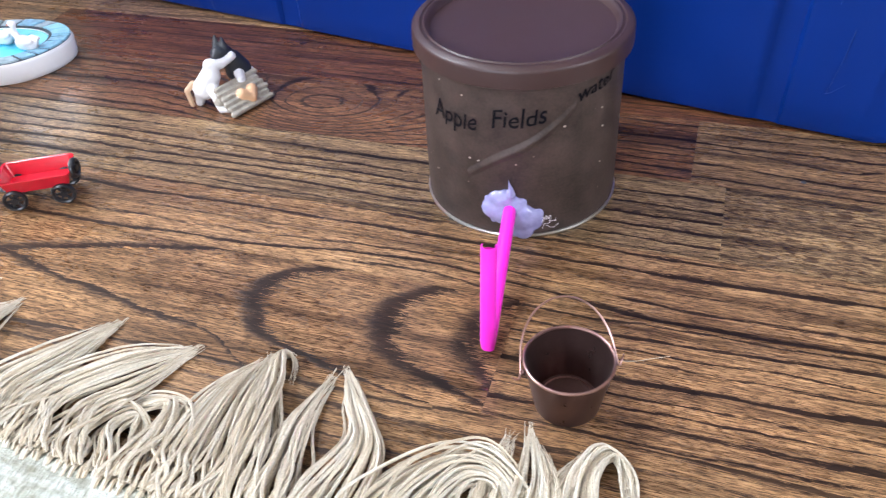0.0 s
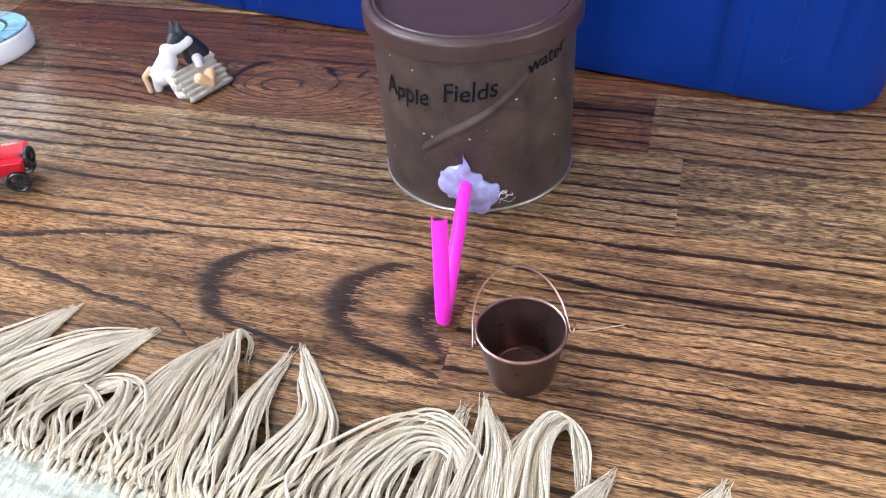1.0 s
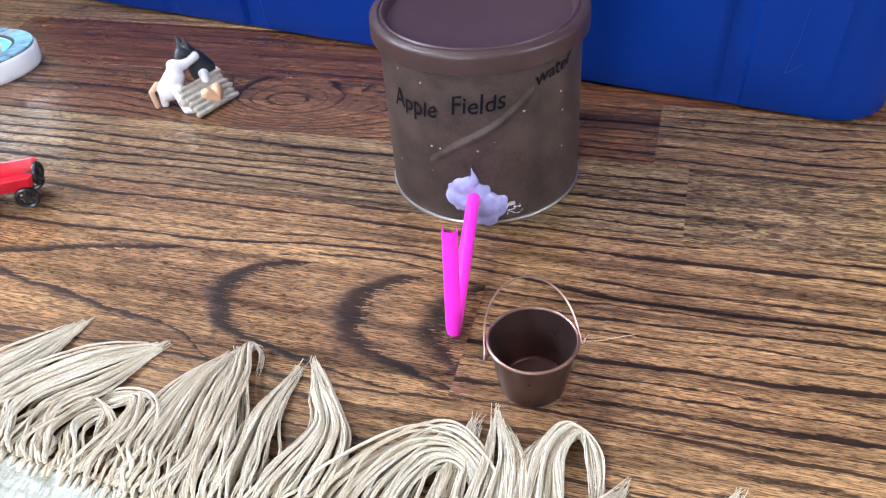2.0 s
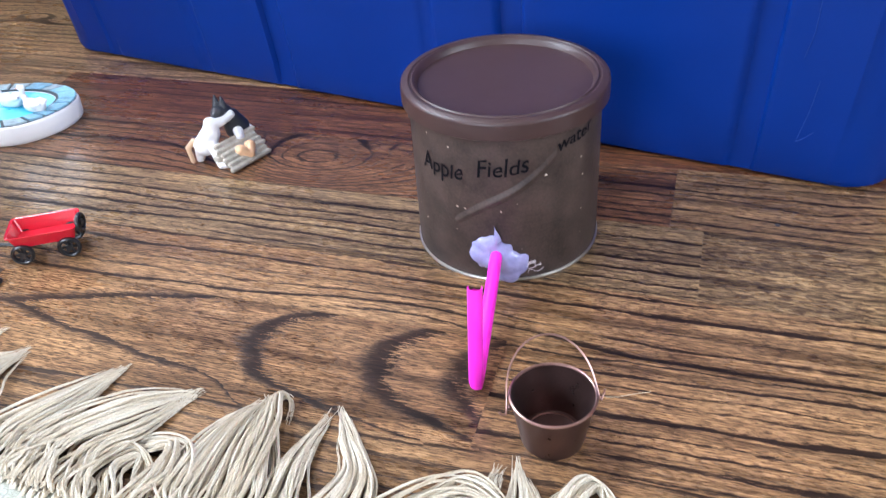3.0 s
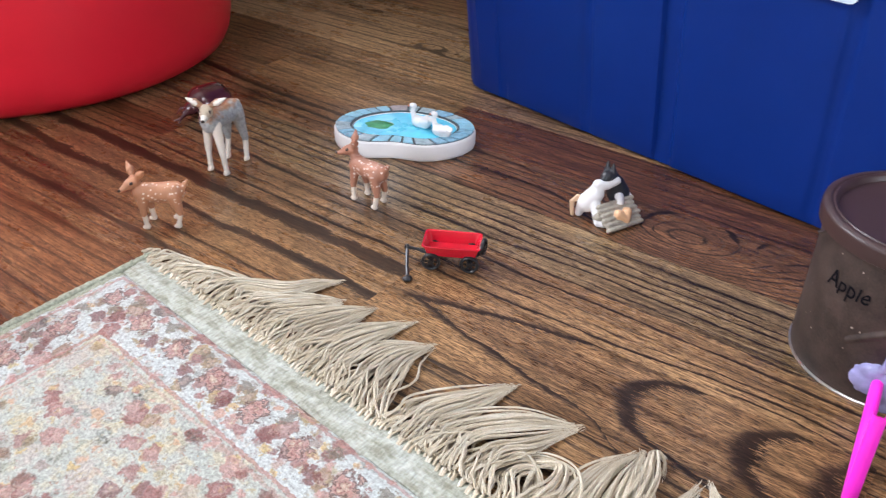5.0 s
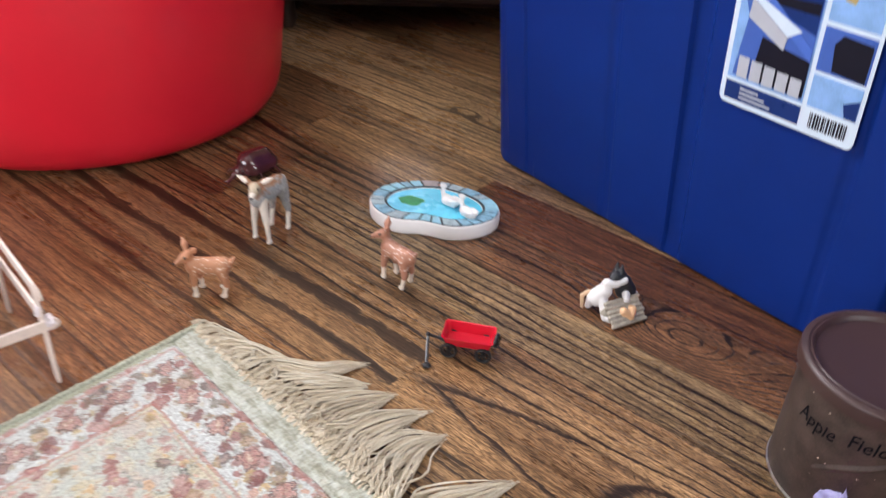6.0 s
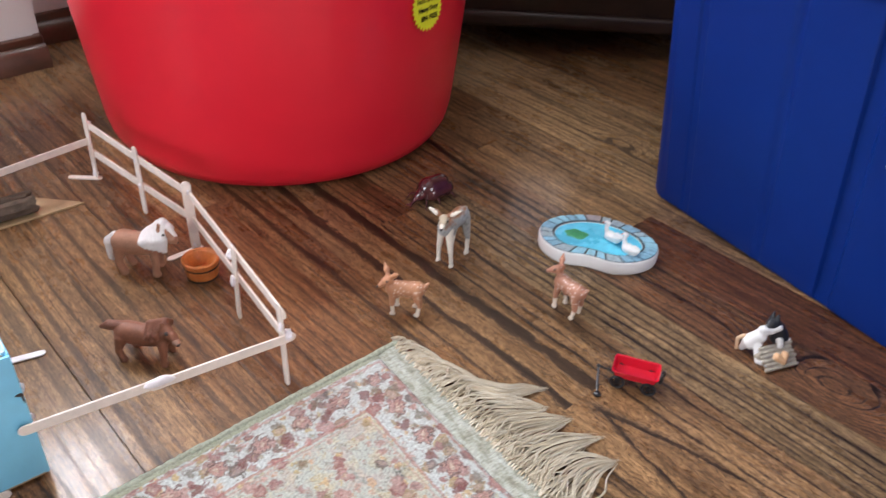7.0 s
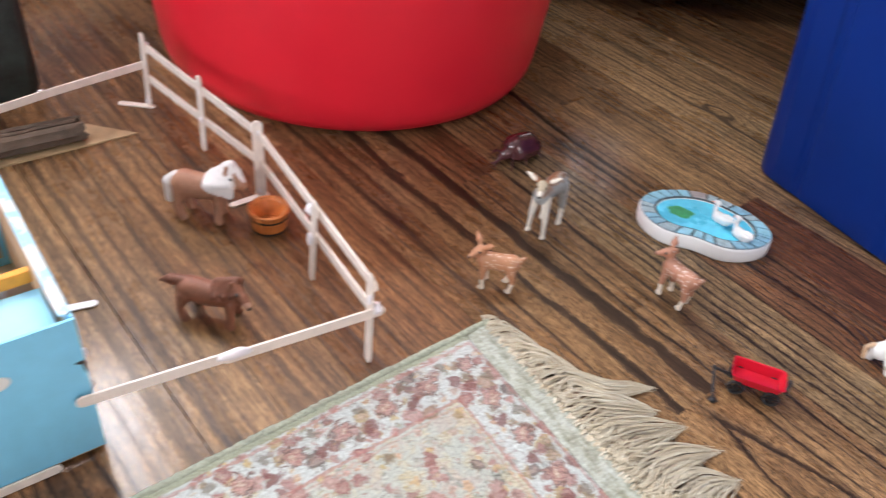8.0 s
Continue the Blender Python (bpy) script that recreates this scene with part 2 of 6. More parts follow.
def tube(bm, points, radius, n=8, cap=True):
    """A round tube along points; radius is a number or one for each point."""
    pts = [Vector(p) for p in points]
    rs = [radius] * len(pts) if isinstance(radius, (int, float)) else list(radius)
    rings, up = [], None
    for i, p in enumerate(pts):
        d = (pts[min(i + 1, len(pts) - 1)] - pts[max(i - 1, 0)]).normalized()
        if up is None:
            up = Vector((0, 0, 1)) if abs(d.z) < 0.9 else Vector((1, 0, 0))
        side = d.cross(up).normalized()
        up = side.cross(d).normalized()
        rings.append([p + rs[i] * (math.cos(2 * math.pi * k / n) * side + math.sin(2 * math.pi * k / n) * up) for k in range(n)])
    return loft(bm, rings, cap, cap)


def smooth_path(points, steps=8):
    """Points on a Catmull-Rom line through the given ones."""
    p = [Vector(q) for q in points]
    p = [2 * p[0] - p[1], *p, 2 * p[-1] - p[-2]]
    out = []
    for i in range(1, len(p) - 2):
        for s in range(steps):
            t = s / steps
            a, b, c, d = p[i - 1:i + 3]
            out.append(0.5 * (2 * b + (c - a) * t + (2 * a - 5 * b + 4 * c - d) * t * t + (3 * b - a - 3 * c + d) * t ** 3))
    out.append(p[-2])
    return out


def axes(origin, x_axis, z=0.0):
    """The pose of a thing whose own x runs along the given flat direction."""
    return pose(origin[0], origin[1], z, 0, 0, math.degrees(math.atan2(x_axis[1], x_axis[0])))


# ---- structure ----
PLANK_TURN = -20.0
FLOOR_POSE = pose(0, 0, 0, 0, 0, PLANK_TURN)
floor = part("floor", boxed((5.6, 5.6, 0.04), pose(-0.5, -0.1, -0.032)), GROOVE)
tagged(floor, "stained oak plank floor with dark grain and a satin varnish", "floor", kind="structure")


def wall(name, a, b, z0, z1, label, thick=0.12, mat=None):
    a, b = Vector((*a, 0)), Vector((*b, 0))
    d = b - a
    m = axes((a + b) / 2, d)
    ob = part(name, boxed((d.length, thick, z1 - z0), pose(0, 0, (z0 + z1) / 2)), mat or WALL_PAINT)
    ob.matrix_world = m
    return tagged(ob, label, "wall", kind="structure")


ceiling = part("ceiling", boxed((5.6, 5.8, 0.1), pose(-0.4, -0.1, 2.6)), CEILING_PAINT)
tagged(ceiling, "plain white ceiling out of view that bounces light", "ceiling", kind="structure")
wall("wall_north", (-0.05, 2.13), (2.2, 1.31), -0.05, 2.56, "unseen tan wall closing the room behind the tote", mat=TAN_PAINT)


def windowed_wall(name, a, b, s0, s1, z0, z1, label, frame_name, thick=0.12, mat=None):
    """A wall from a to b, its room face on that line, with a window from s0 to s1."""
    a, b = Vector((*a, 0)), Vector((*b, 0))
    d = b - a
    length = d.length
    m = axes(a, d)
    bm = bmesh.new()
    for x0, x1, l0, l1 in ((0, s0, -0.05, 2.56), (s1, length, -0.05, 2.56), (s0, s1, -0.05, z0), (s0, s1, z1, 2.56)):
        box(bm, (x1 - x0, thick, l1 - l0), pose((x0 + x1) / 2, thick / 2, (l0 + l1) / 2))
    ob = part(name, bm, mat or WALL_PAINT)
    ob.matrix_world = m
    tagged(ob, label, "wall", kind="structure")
    w = thing(frame_name, "white framed window out of view, lit by a lamp behind it", "window", m, kind="structure")
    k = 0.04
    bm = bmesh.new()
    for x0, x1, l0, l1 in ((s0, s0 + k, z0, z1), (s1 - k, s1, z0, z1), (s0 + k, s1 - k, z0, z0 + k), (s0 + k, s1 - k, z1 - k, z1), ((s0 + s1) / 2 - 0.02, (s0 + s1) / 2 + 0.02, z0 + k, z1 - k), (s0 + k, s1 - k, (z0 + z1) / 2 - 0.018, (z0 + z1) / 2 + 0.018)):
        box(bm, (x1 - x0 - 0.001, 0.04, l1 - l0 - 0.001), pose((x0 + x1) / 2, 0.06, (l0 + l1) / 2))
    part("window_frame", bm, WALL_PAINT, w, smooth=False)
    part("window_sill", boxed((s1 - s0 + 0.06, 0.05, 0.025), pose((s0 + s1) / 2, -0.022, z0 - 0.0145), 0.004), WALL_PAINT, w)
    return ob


# this wall is out of view; its opening exists only for the south fill lamp
windowed_wall("wall_south", (2.2, -2.66), (-2.9, -2.66), 3.25, 4.65, 0.8, 2.1, "unseen tan wall with a wide opening added for the fill lamp", "fill_window_south", mat=TAN_PAINT)
# invented opening in an unseen wall, there to hold the east lamp
windowed_wall("wall_east", (2.15, 1.3), (2.15, -2.8), 1.6, 3.0, 0.8, 2.1, "unseen tan wall opened up for the east fill lamp", "fill_window_east", mat=TAN_PAINT)
windowed_wall("wall_west", (-2.953, -2.647), (-1.665, 0.895), 2.45, 3.755, 1.0, 2.1, "white painted wall with a low window", "window_1")
# unseen high opening, made for the north lamp
windowed_wall("wall_bay", (-1.624, 1.358), (-0.954, 1.6717), 0.10, 0.70, 2.03, 2.47, "tan painted angled wall with a high opening added for a lamp", "fill_window_north", mat=TAN_PAINT)
windowed_wall("wall_alcove", (-0.953, 1.6722), (-0.04, 2.10), 0.020, 0.225, 0.34, 0.70, "tan painted angled wall with a low window", "window_6", mat=TAN_PAINT)
windowed_wall("wall_recess", (-1.778, 0.936), (-1.624, 1.358), 0.004, 0.24, 1.0, 2.1, "white painted wall set back beside the tub", "window_2")


def skirting(name, a, b, high, label):
    a, b = Vector((*a, 0)), Vector((*b, 0))
    d = b - a
    m = axes(a, d)
    ob = part(name, boxed((d.length, 0.018, high), pose(d.length / 2, -0.0095, high / 2 + 0.001), 0.004), TRIM_WOOD)
    ob.matrix_world = m
    tagged(ob, label, "baseboard", kind="structure")
    n = 6
    ring = [(0.0, 0.001), *[(-0.022 * math.cos(radians(90 * i / n)), 0.001 + 0.045 * math.sin(radians(90 * i / n))) for i in range(n + 1)]]
    bm = loft(bmesh.new(), [[(x, -0.0190 + y, z) for y, z in ring] for x in (0.0, d.length)])
    bmesh.ops.recalc_face_normals(bm, faces=bm.faces[:])
    part("shoe_molding", bm, TRIM_WOOD, ob)
    return ob


skirting("baseboard_west", (-2.953, -2.647), (-1.665, 0.895), 0.06, "low dark wooden baseboard along the white wall")
skirting("baseboard_bay", (-1.610, 1.365), (-0.06, 2.09), 0.14, "dark stained wooden baseboard with a shoe molding")
skirting("baseboard_recess", (-1.778, 0.936), (-1.624, 1.358), 0.06, "low dark wooden baseboard in the recess")
end = part("baseboard_end", boxed((0.10, 0.018, 0.06), pose(0.05, 0.0095, 0.031), 0.003), TRIM_WOOD)
end.matrix_world = axes((-1.661, 0.897), (-0.94, 0.342))
tagged(end, "low dark wooden baseboard round the wall end", "baseboard", kind="structure")


# ---- dark cabinet beyond the toys ----
CABINET_WOOD = surface("almost_black_wood", (0.030, 0.016, 0.012), 0.35, 0.4, 25.0, 0.2, coat=0.1)


def cabinet():
    t = thing("cabinet", "low dark wooden cabinet on short feet by the wall", "cabinet", axes((-1.02, 1.385), (0.906, 0.423)))
    w, d, h, z = 1.05, 0.18, 0.28, 0.085
    part("body", boxed((w, d, h - z), pose(w / 2, d / 2 + 0.012, z + (h - z) / 2), 0.006), CABINET_WOOD, t)
    part("molding", boxed((w + 0.02, d + 0.02, 0.035), pose(w / 2, d / 2 + 0.010, z - 0.004), 0.010, 3), CABINET_WOOD, t, "rounded base molding")
    for x in (0.04, w - 0.04):
        for y in (0.04, d - 0.02):
            part("foot", lathe([(0.0, 0.0005), (0.016, 0.0005), (0.022, 0.02), (0.018, 0.05), (0.024, 0.064), (0.0, 0.064)], 20, m=pose(x, y, 0)), CABINET_WOOD, t)
    part("top", boxed((w + 0.03, d + 0.03, 0.025), pose(w / 2, d / 2 + 0.010, h + 0.0125), 0.006), CABINET_WOOD, t)
    for k in range(2):
        door = part("door", boxed((w / 2 - 0.02, 0.014, h - z - 0.09), pose(w / 4 + k * w / 2, 0.004, z + 0.04 + (h - z) / 2), 0.004), CABINET_WOOD, t)
        bm = bmesh.new()
        bmesh.ops.create_uvsphere(bm, u_segments=14, v_segments=8, radius=0.013, matrix=pose(w / 2 - 0.05 + 0.1 * k, -0.014, 0.20))
        part("knob", bm, STEEL, door)
    return t


cabinet()


# ---- storage tote ----
def rounded_outline(x0, x1, y0, y1, r, n=6):
    out = []
    for cx, cy, a0 in ((x1 - r, y0 + r, -90), (x1 - r, y1 - r, 0), (x0 + r, y1 - r, 90), (x0 + r, y0 + r, 180)):
        for i in range(n + 1):
            a = radians(a0 + 90 * i / n)
            out.append((cx + r * math.cos(a), cy + r * math.sin(a)))
    return out


def storage_tote():
    length, depth, high = 0.970, 0.48, 0.46
    t = thing("storage_tote", "large deep blue plastic storage tote standing on the oak floor", "storage tote", axes((-0.4255, 1.0590), (0.861, -0.509)))
    grooves = [(0.355, 0.014, 0.006), (0.63, 0.014, 0.006), (0.848, 0.012, 0.005), (0.092, 0.008, 0.003), (0.24, 0.008, 0.003), (0.545, 0.008, 0.003)]

    def front(s):
        d = 0.0
        for g, w, k in grooves:
            q = abs(s - g) / w
            if q < 1:
                d += k * min(1.0, 5.0 * (1 - q))
        return d

    base = rounded_outline(0.0, length, 0.0, depth, 0.045)
    start = base[-1][0]
    xs = [start + (base[0][0] - start) * i / 300 for i in range(1, 300)]
    rings = []
    for z, grow, cut in ((0.0, -0.006, 0.0), (0.003, -0.0015, 0.3), (0.009, 0.0, 0.7), (0.03, 0.001, 1.0), (0.15, 0.009, 1.0), (0.30, 0.019, 1.0), (0.42, 0.027, 1.0), (0.44, 0.028, 0.0)):
        ring = []
        kx, ky = 1 + 2 * grow / length, 1 + 2 * grow / depth
        for x, y in base:
            ring.append(((x - length / 2) * kx + length / 2, (y - depth / 2) * ky + depth / 2, z))
        for x in xs:
            ring.append(((x - length / 2) * kx + length / 2, -grow * 1.5 + front(x) * cut, z))
        rings.append(ring)
    bm = loft(bmesh.new(), rings)
    bmesh.ops.recalc_face_normals(bm, faces=bm.faces[:])
    part("body", bm, BLUE_PLASTIC, t)
    rim = rounded_outline(-0.045, length + 0.045, -0.055, depth + 0.045, 0.06)
    bm = loft(bmesh.new(), [[(x, y, z) for x, y in rim] for z in (0.435, 0.455)])
    part("rim", bm, BLUE_PLASTIC, t)
    lid = rounded_outline(-0.055, length + 0.055, -0.065, depth + 0.055, 0.065)
    bm = loft(bmesh.new(), [[(x, y, z) for x, y in lid] for z in (0.456, 0.475)])
    part("lid", bm, BLUE_PLASTIC, t)
    return t


TOTE = storage_tote()
SCRATCH = surface("pale_blue_scratch", (0.012, 0.05, 0.26), 0.6, 0.2)
for trail in (((0.890, 0.042), (0.893, 0.058), (0.896, 0.074), (0.899, 0.100)), ((0.889, 0.041), (0.893, 0.043), (0.898, 0.048), (0.902, 0.052)), ((0.884, 0.118), (0.888, 0.140), (0.889, 0.172))):
    part("scratch", tube(bmesh.new(), smooth_path([(x, -1.5 * (0.001 + 0.0667 * (z - 0.03)) - 0.0003, z) for x, z in trail], 5), 0.0002, 5), SCRATCH, TOTE)


# ---- red tub ----
def red_tub():
    t = thing("red_tub", "big round bright red plastic tub with a rounded base", "tub", pose(-1.11, 0.975, 0))
    prof = [(0.0, 0.0), (0.268, 0.0), (0.288, 0.003), (0.303, 0.012), (0.312, 0.028), (0.317, 0.05), (0.328, 0.15), (0.343, 0.30), (0.357, 0.46), (0.367, 0.465), (0.369, 0.485), (0.351, 0.487), (0.335, 0.36), (0.308, 0.06), (0.28, 0.015), (0.0, 0.012)]
    part("body", lathe(prof, 96), RED_PLASTIC, t)
    return t


TUB = red_tub()


# ---- coffee can ----
def coffee_can():
    t = thing("coffee_can", "round brown painted cardboard can with a plastic lid", "can", pose(0.0920, 0.573, 0) @ Matrix.Diagonal((0.94, 0.94, 1, 1)))
    part("body", lathe([(0.0, 0.001), (0.076, 0.001), (0.077, 0.004), (0.077, 0.128), (0.0, 0.128)], 96), CAN_BODY, t)
    part("bottom_rim", lathe([(0.0768, 0.0), (0.0780, 0.0004), (0.0783, 0.0016), (0.0778, 0.0026), (0.0768, 0.0027)], 96, closed=True), STEEL, t, "silvery tin rim")
    lid = [(0.0, 0.1335), (0.064, 0.1335), (0.0655, 0.1338), (0.067, 0.1372), (0.0685, 0.1388), (0.0695, 0.1390), (0.0703, 0.1380), (0.0716, 0.1380), (0.0724, 0.1388), (0.0750, 0.1388), (0.0760, 0.1380), (0.0772, 0.1378), (0.0782, 0.1368), (0.0785, 0.1350), (0.0785, 0.1245), (0.0775, 0.1238), (0.0, 0.1238)]
    part("lid", lathe([(1.052 * r, z) for r, z in lid], 96), LID_PLASTIC, t)
    return t


CAN = coffee_can()


def ring_matrix(angle, radius, z):
    """A pose on an upright drum: x along the surface, y up, z outward."""
    a = radians(angle)
    n = Vector((math.cos(a), math.sin(a), 0))
    x = Vector((-math.sin(a), math.cos(a), 0))
    m = Matrix.Identity(4)
    for i, c in enumerate((x, Vector((0, 0, 1)), n)):
        m[0][i], m[1][i], m[2][i] = c
    m.translation = (n.x * radius, n.y * radius, z)
    return m


def text_mesh(body, size, bold=0.0):
    """The built-in font's letters as flat vertices and faces, starting at x = 0."""
    c = bpy.data.curves.new("letters", "FONT")
    c.body, c.size, c.offset, c.resolution_u = body, size, bold, 3
    ob = new("letters", c)
    me = bpy.data.meshes.new_from_object(ob.evaluated_get(bpy.context.evaluated_depsgraph_get()))
    verts, faces = [v.co.copy() for v in me.vertices], [tuple(p.vertices) for p in me.polygons]
    bpy.data.objects.remove(ob)
    bpy.data.curves.remove(c)
    bpy.data.meshes.remove(me)
    return verts, faces


def from_lists(verts, faces):
    bm = bmesh.new()
    vs = [bm.verts.new(v) for v in verts]
    for f in faces:
        bm.faces.new([vs[i] for i in f])
    return bm


# ---- details of the can ----
INK = surface("black_marker_ink", (0.004, 0.004, 0.007), 0.7, 0.2, Specular_IOR_Level=0.15)
GLUE = surface("milky_hot_glue", (0.47, 0.46, 0.84), 0.10, 0.22, 130.0, 0.5, 200.0, 0.0018, coat=1.0, Coat_Roughness=0.04, Transmission_Weight=0.35, IOR=1.45)
PINK = surface("hot_pink_straw", (0.95, 0.03, 0.62), 0.33, 0.03, 80.0, 0.05)
SPECK = surface("paint_chip", (0.46, 0.39, 0.32), 0.7, 0.1)


def can_details():
    r = 0.0778
    for body, a0, a1, z0, rise, size in (("Apple", -152.0, -121.5, 0.087, 0.0, 0.020), ("Fields", -113.5, -84.0, 0.092, 0.004, 0.020), ("water", -67.0, -40.0, 0.107, 0.006, 0.015)):
        verts, faces = text_mesh(body, size, 0.00014)
        wide = max(v.x for v in verts)
        out = []
        for v in verts:
            q = v.x / wide
            wob = 0.0007 * math.sin(9 * q + len(body)) + 0.12 * v.y * math.sin(14 * q)
            a = radians(a0 + (a1 - a0) * (q + 0.10 * v.y / wide))
            out.append((r * math.cos(a), r * math.sin(a), z0 + rise * q + v.y * 0.95 + wob))
        part("lettering", from_lists(out, faces), INK, CAN, "handwritten black marker word", smooth=False)
    # raised spiral seam of the cardboard, and a lower faint one
    for a0, z0, a1, z1, w in ((-128, 0.050, -67, 0.1045, 0.0056), (-205, 0.090, -165, 0.124, 0.0026)):
        pts = []
        for i in range(41):
            q = i / 40
            a = radians(a0 + (a1 - a0) * q)
            pts.append((a, z0 + (z1 - z0) * q + 0.0015 * math.sin(7 * q)))
        rows = []
        for a, z in pts:
            row = []
            for k in range(9):
                e = -1 + k / 4
                rr = 0.0769 + 0.0019 * math.cos(0.5 * math.pi * e) ** 2 * (1 if e < 0 else 1 - e * 0.5) * math.sin(math.pi * min(1, 0.12 + (a - pts[0][0]) / (pts[-1][0] - pts[0][0]) * 0.8)) ** 0.7
                row.append((rr * math.cos(a), rr * math.sin(a), z + w * e))
            rows.append(row)
        bm = loft(bmesh.new(), rows, False, False, False)
        bmesh.ops.recalc_face_normals(bm, faces=bm.faces[:])
        part("seam", bm, CAN_BODY, CAN)
    rng = random.Random(5)
    for i in range(50):
        a, z = rng.uniform(-170, -15), rng.uniform(0.012, 0.118)
        k = rng.choice((0.0002, 0.0002, 0.0003, 0.0003, 0.0005, 0.0009))
        bm = bmesh.new()
        bmesh.ops.create_icosphere(bm, subdivisions=1, radius=k, matrix=ring_matrix(a, 0.0769, z) @ Matrix.Diagonal((rng.uniform(0.8, 1.6), 1, 0.35, 1)))
        part("paint_chip", bm, SPECK, CAN)
    # hot glue: a fused lump with a drawn-out peak
    bm = bmesh.new()
    lumps = [(-113, 0.025, 0.009, 0.6), (-110, 0.033, 0.008, 0.55), (-105, 0.035, 0.008, 0.6), (-107, 0.022, 0.010, 0.6), (-101, 0.027, 0.010, 0.5), (-96, 0.018, 0.012, 0.55), (-91, 0.016, 0.010, 0.45), (-95, 0.007, 0.008, 0.7), (-100, 0.009, 0.008, 0.6), (-103, 0.039, 0.004, 0.7), (-87, 0.021, 0.005, 0.5), (-116, 0.033, 0.003, 0.6), (-96, 0.032, 0.004, 0.5), (-88, 0.011, 0.004, 0.6), (-112, 0.016, 0.004, 0.6)]
    for a, z, k, flat in lumps:
        bmesh.ops.create_icosphere(bm, subdivisions=3, radius=k, matrix=ring_matrix(a, 0.0775, z) @ Matrix.Diagonal((1, 1, flat, 1)))
    tip = ring_matrix(-102, 0.0805, 0.045)
    tube(bm, [tip @ Vector(p) for p in ((0, -0.006, -0.001), (-0.0005, 0, 0), (-0.0015, 0.005, 0.001), (-0.002, 0.010, 0.001))], [0.004, 0.0025, 0.0012, 0.0003], 8)
    glue = part("glue_blob", bm, GLUE, CAN, "milky lilac hot glue lump")
    rm = glue.modifiers.new("fuse", "REMESH")
    rm.mode, rm.voxel_size, rm.use_smooth_shade = "VOXEL", 0.0009, True
    sm = glue.modifiers.new("soften", "SMOOTH")
    sm.factor, sm.iterations = 0.5, 14
    # stringy glue threads at its edge
    for i in range(7):
        m = ring_matrix(-87 + rng.uniform(-2, 3), 0.0785, 0.010 + rng.uniform(0, 0.012))
        pts = [m @ Vector((0.0026 * k + rng.uniform(-0.0022, 0.0022), rng.uniform(-0.0032, 0.0032), 0.0008 + 0.0012 * rng.random())) for k in range(5)]
        part("glue_thread", tube(bmesh.new(), smooth_path(pts, 4), 0.00016, 5), GLUE_WHITE, CAN)
    # spout: a straw from the glue down to a fold, and its other half standing up
    here = CAN.matrix_world.inverted()
    p0, p1, p2 = (here @ Vector(p) for p in ((0.0755, 0.500, 0.0275), (0.0495, 0.388, 0.0055), (0.0525, 0.4005, 0.078)))
    bm = bmesh.new()
    tube(bm, [p0, p0.lerp(p1, 0.08), p0.lerp(p1, 0.5), p0.lerp(p1, 0.95), p1], [0.0046, 0.0050, 0.0051, 0.0050, 0.0045], 20)
    spout = part("drinking_straw", bm, PINK, CAN, "hot pink plastic straw spout")
    bm = bmesh.new()
    n, rings_in, rings_out = 20, [], []
    d = (p2 - p1).normalized()
    side = d.cross(Vector((0, 1, 0))).normalized()
    fwd = side.cross(d)
    for i, q in enumerate((0.0, 0.06, 0.3, 0.6, 0.9, 0.95, 1.0)):
        for k, store in ((0.0052, rings_out), (0.0046, rings_in)):
            ring = []
            for j in range(n):
                a = 2 * math.pi * j / n
                notch = 0.006 * (1 if 3 <= j <= 8 else 0) * (1 if i == 6 else 0)
                ring.append(p1 + d * ((p2 - p1).length * q - notch) + (k * (0.8 if i == 0 else 1)) * (math.cos(a) * side + math.sin(a) * fwd))
            store.append(ring)
    loft(bm, rings_out + rings_in[::-1][:-1], True, True)
    bmesh.ops.recalc_face_normals(bm, faces=bm.faces[:])
    part("straw_end", bm, PINK, spout, "upright cut end of the straw")


can_details()


# ---- little bucket ----
COPPER = surface("dark_copper_metal", (0.13, 0.078, 0.070), 0.30, 0.12, 90.0, 0.08, metal=0.85)
COPPER_RIM = surface("light_copper_edge", (0.36, 0.22, 0.19), 0.32, 0.12, 120.0, 0.08, metal=0.95)


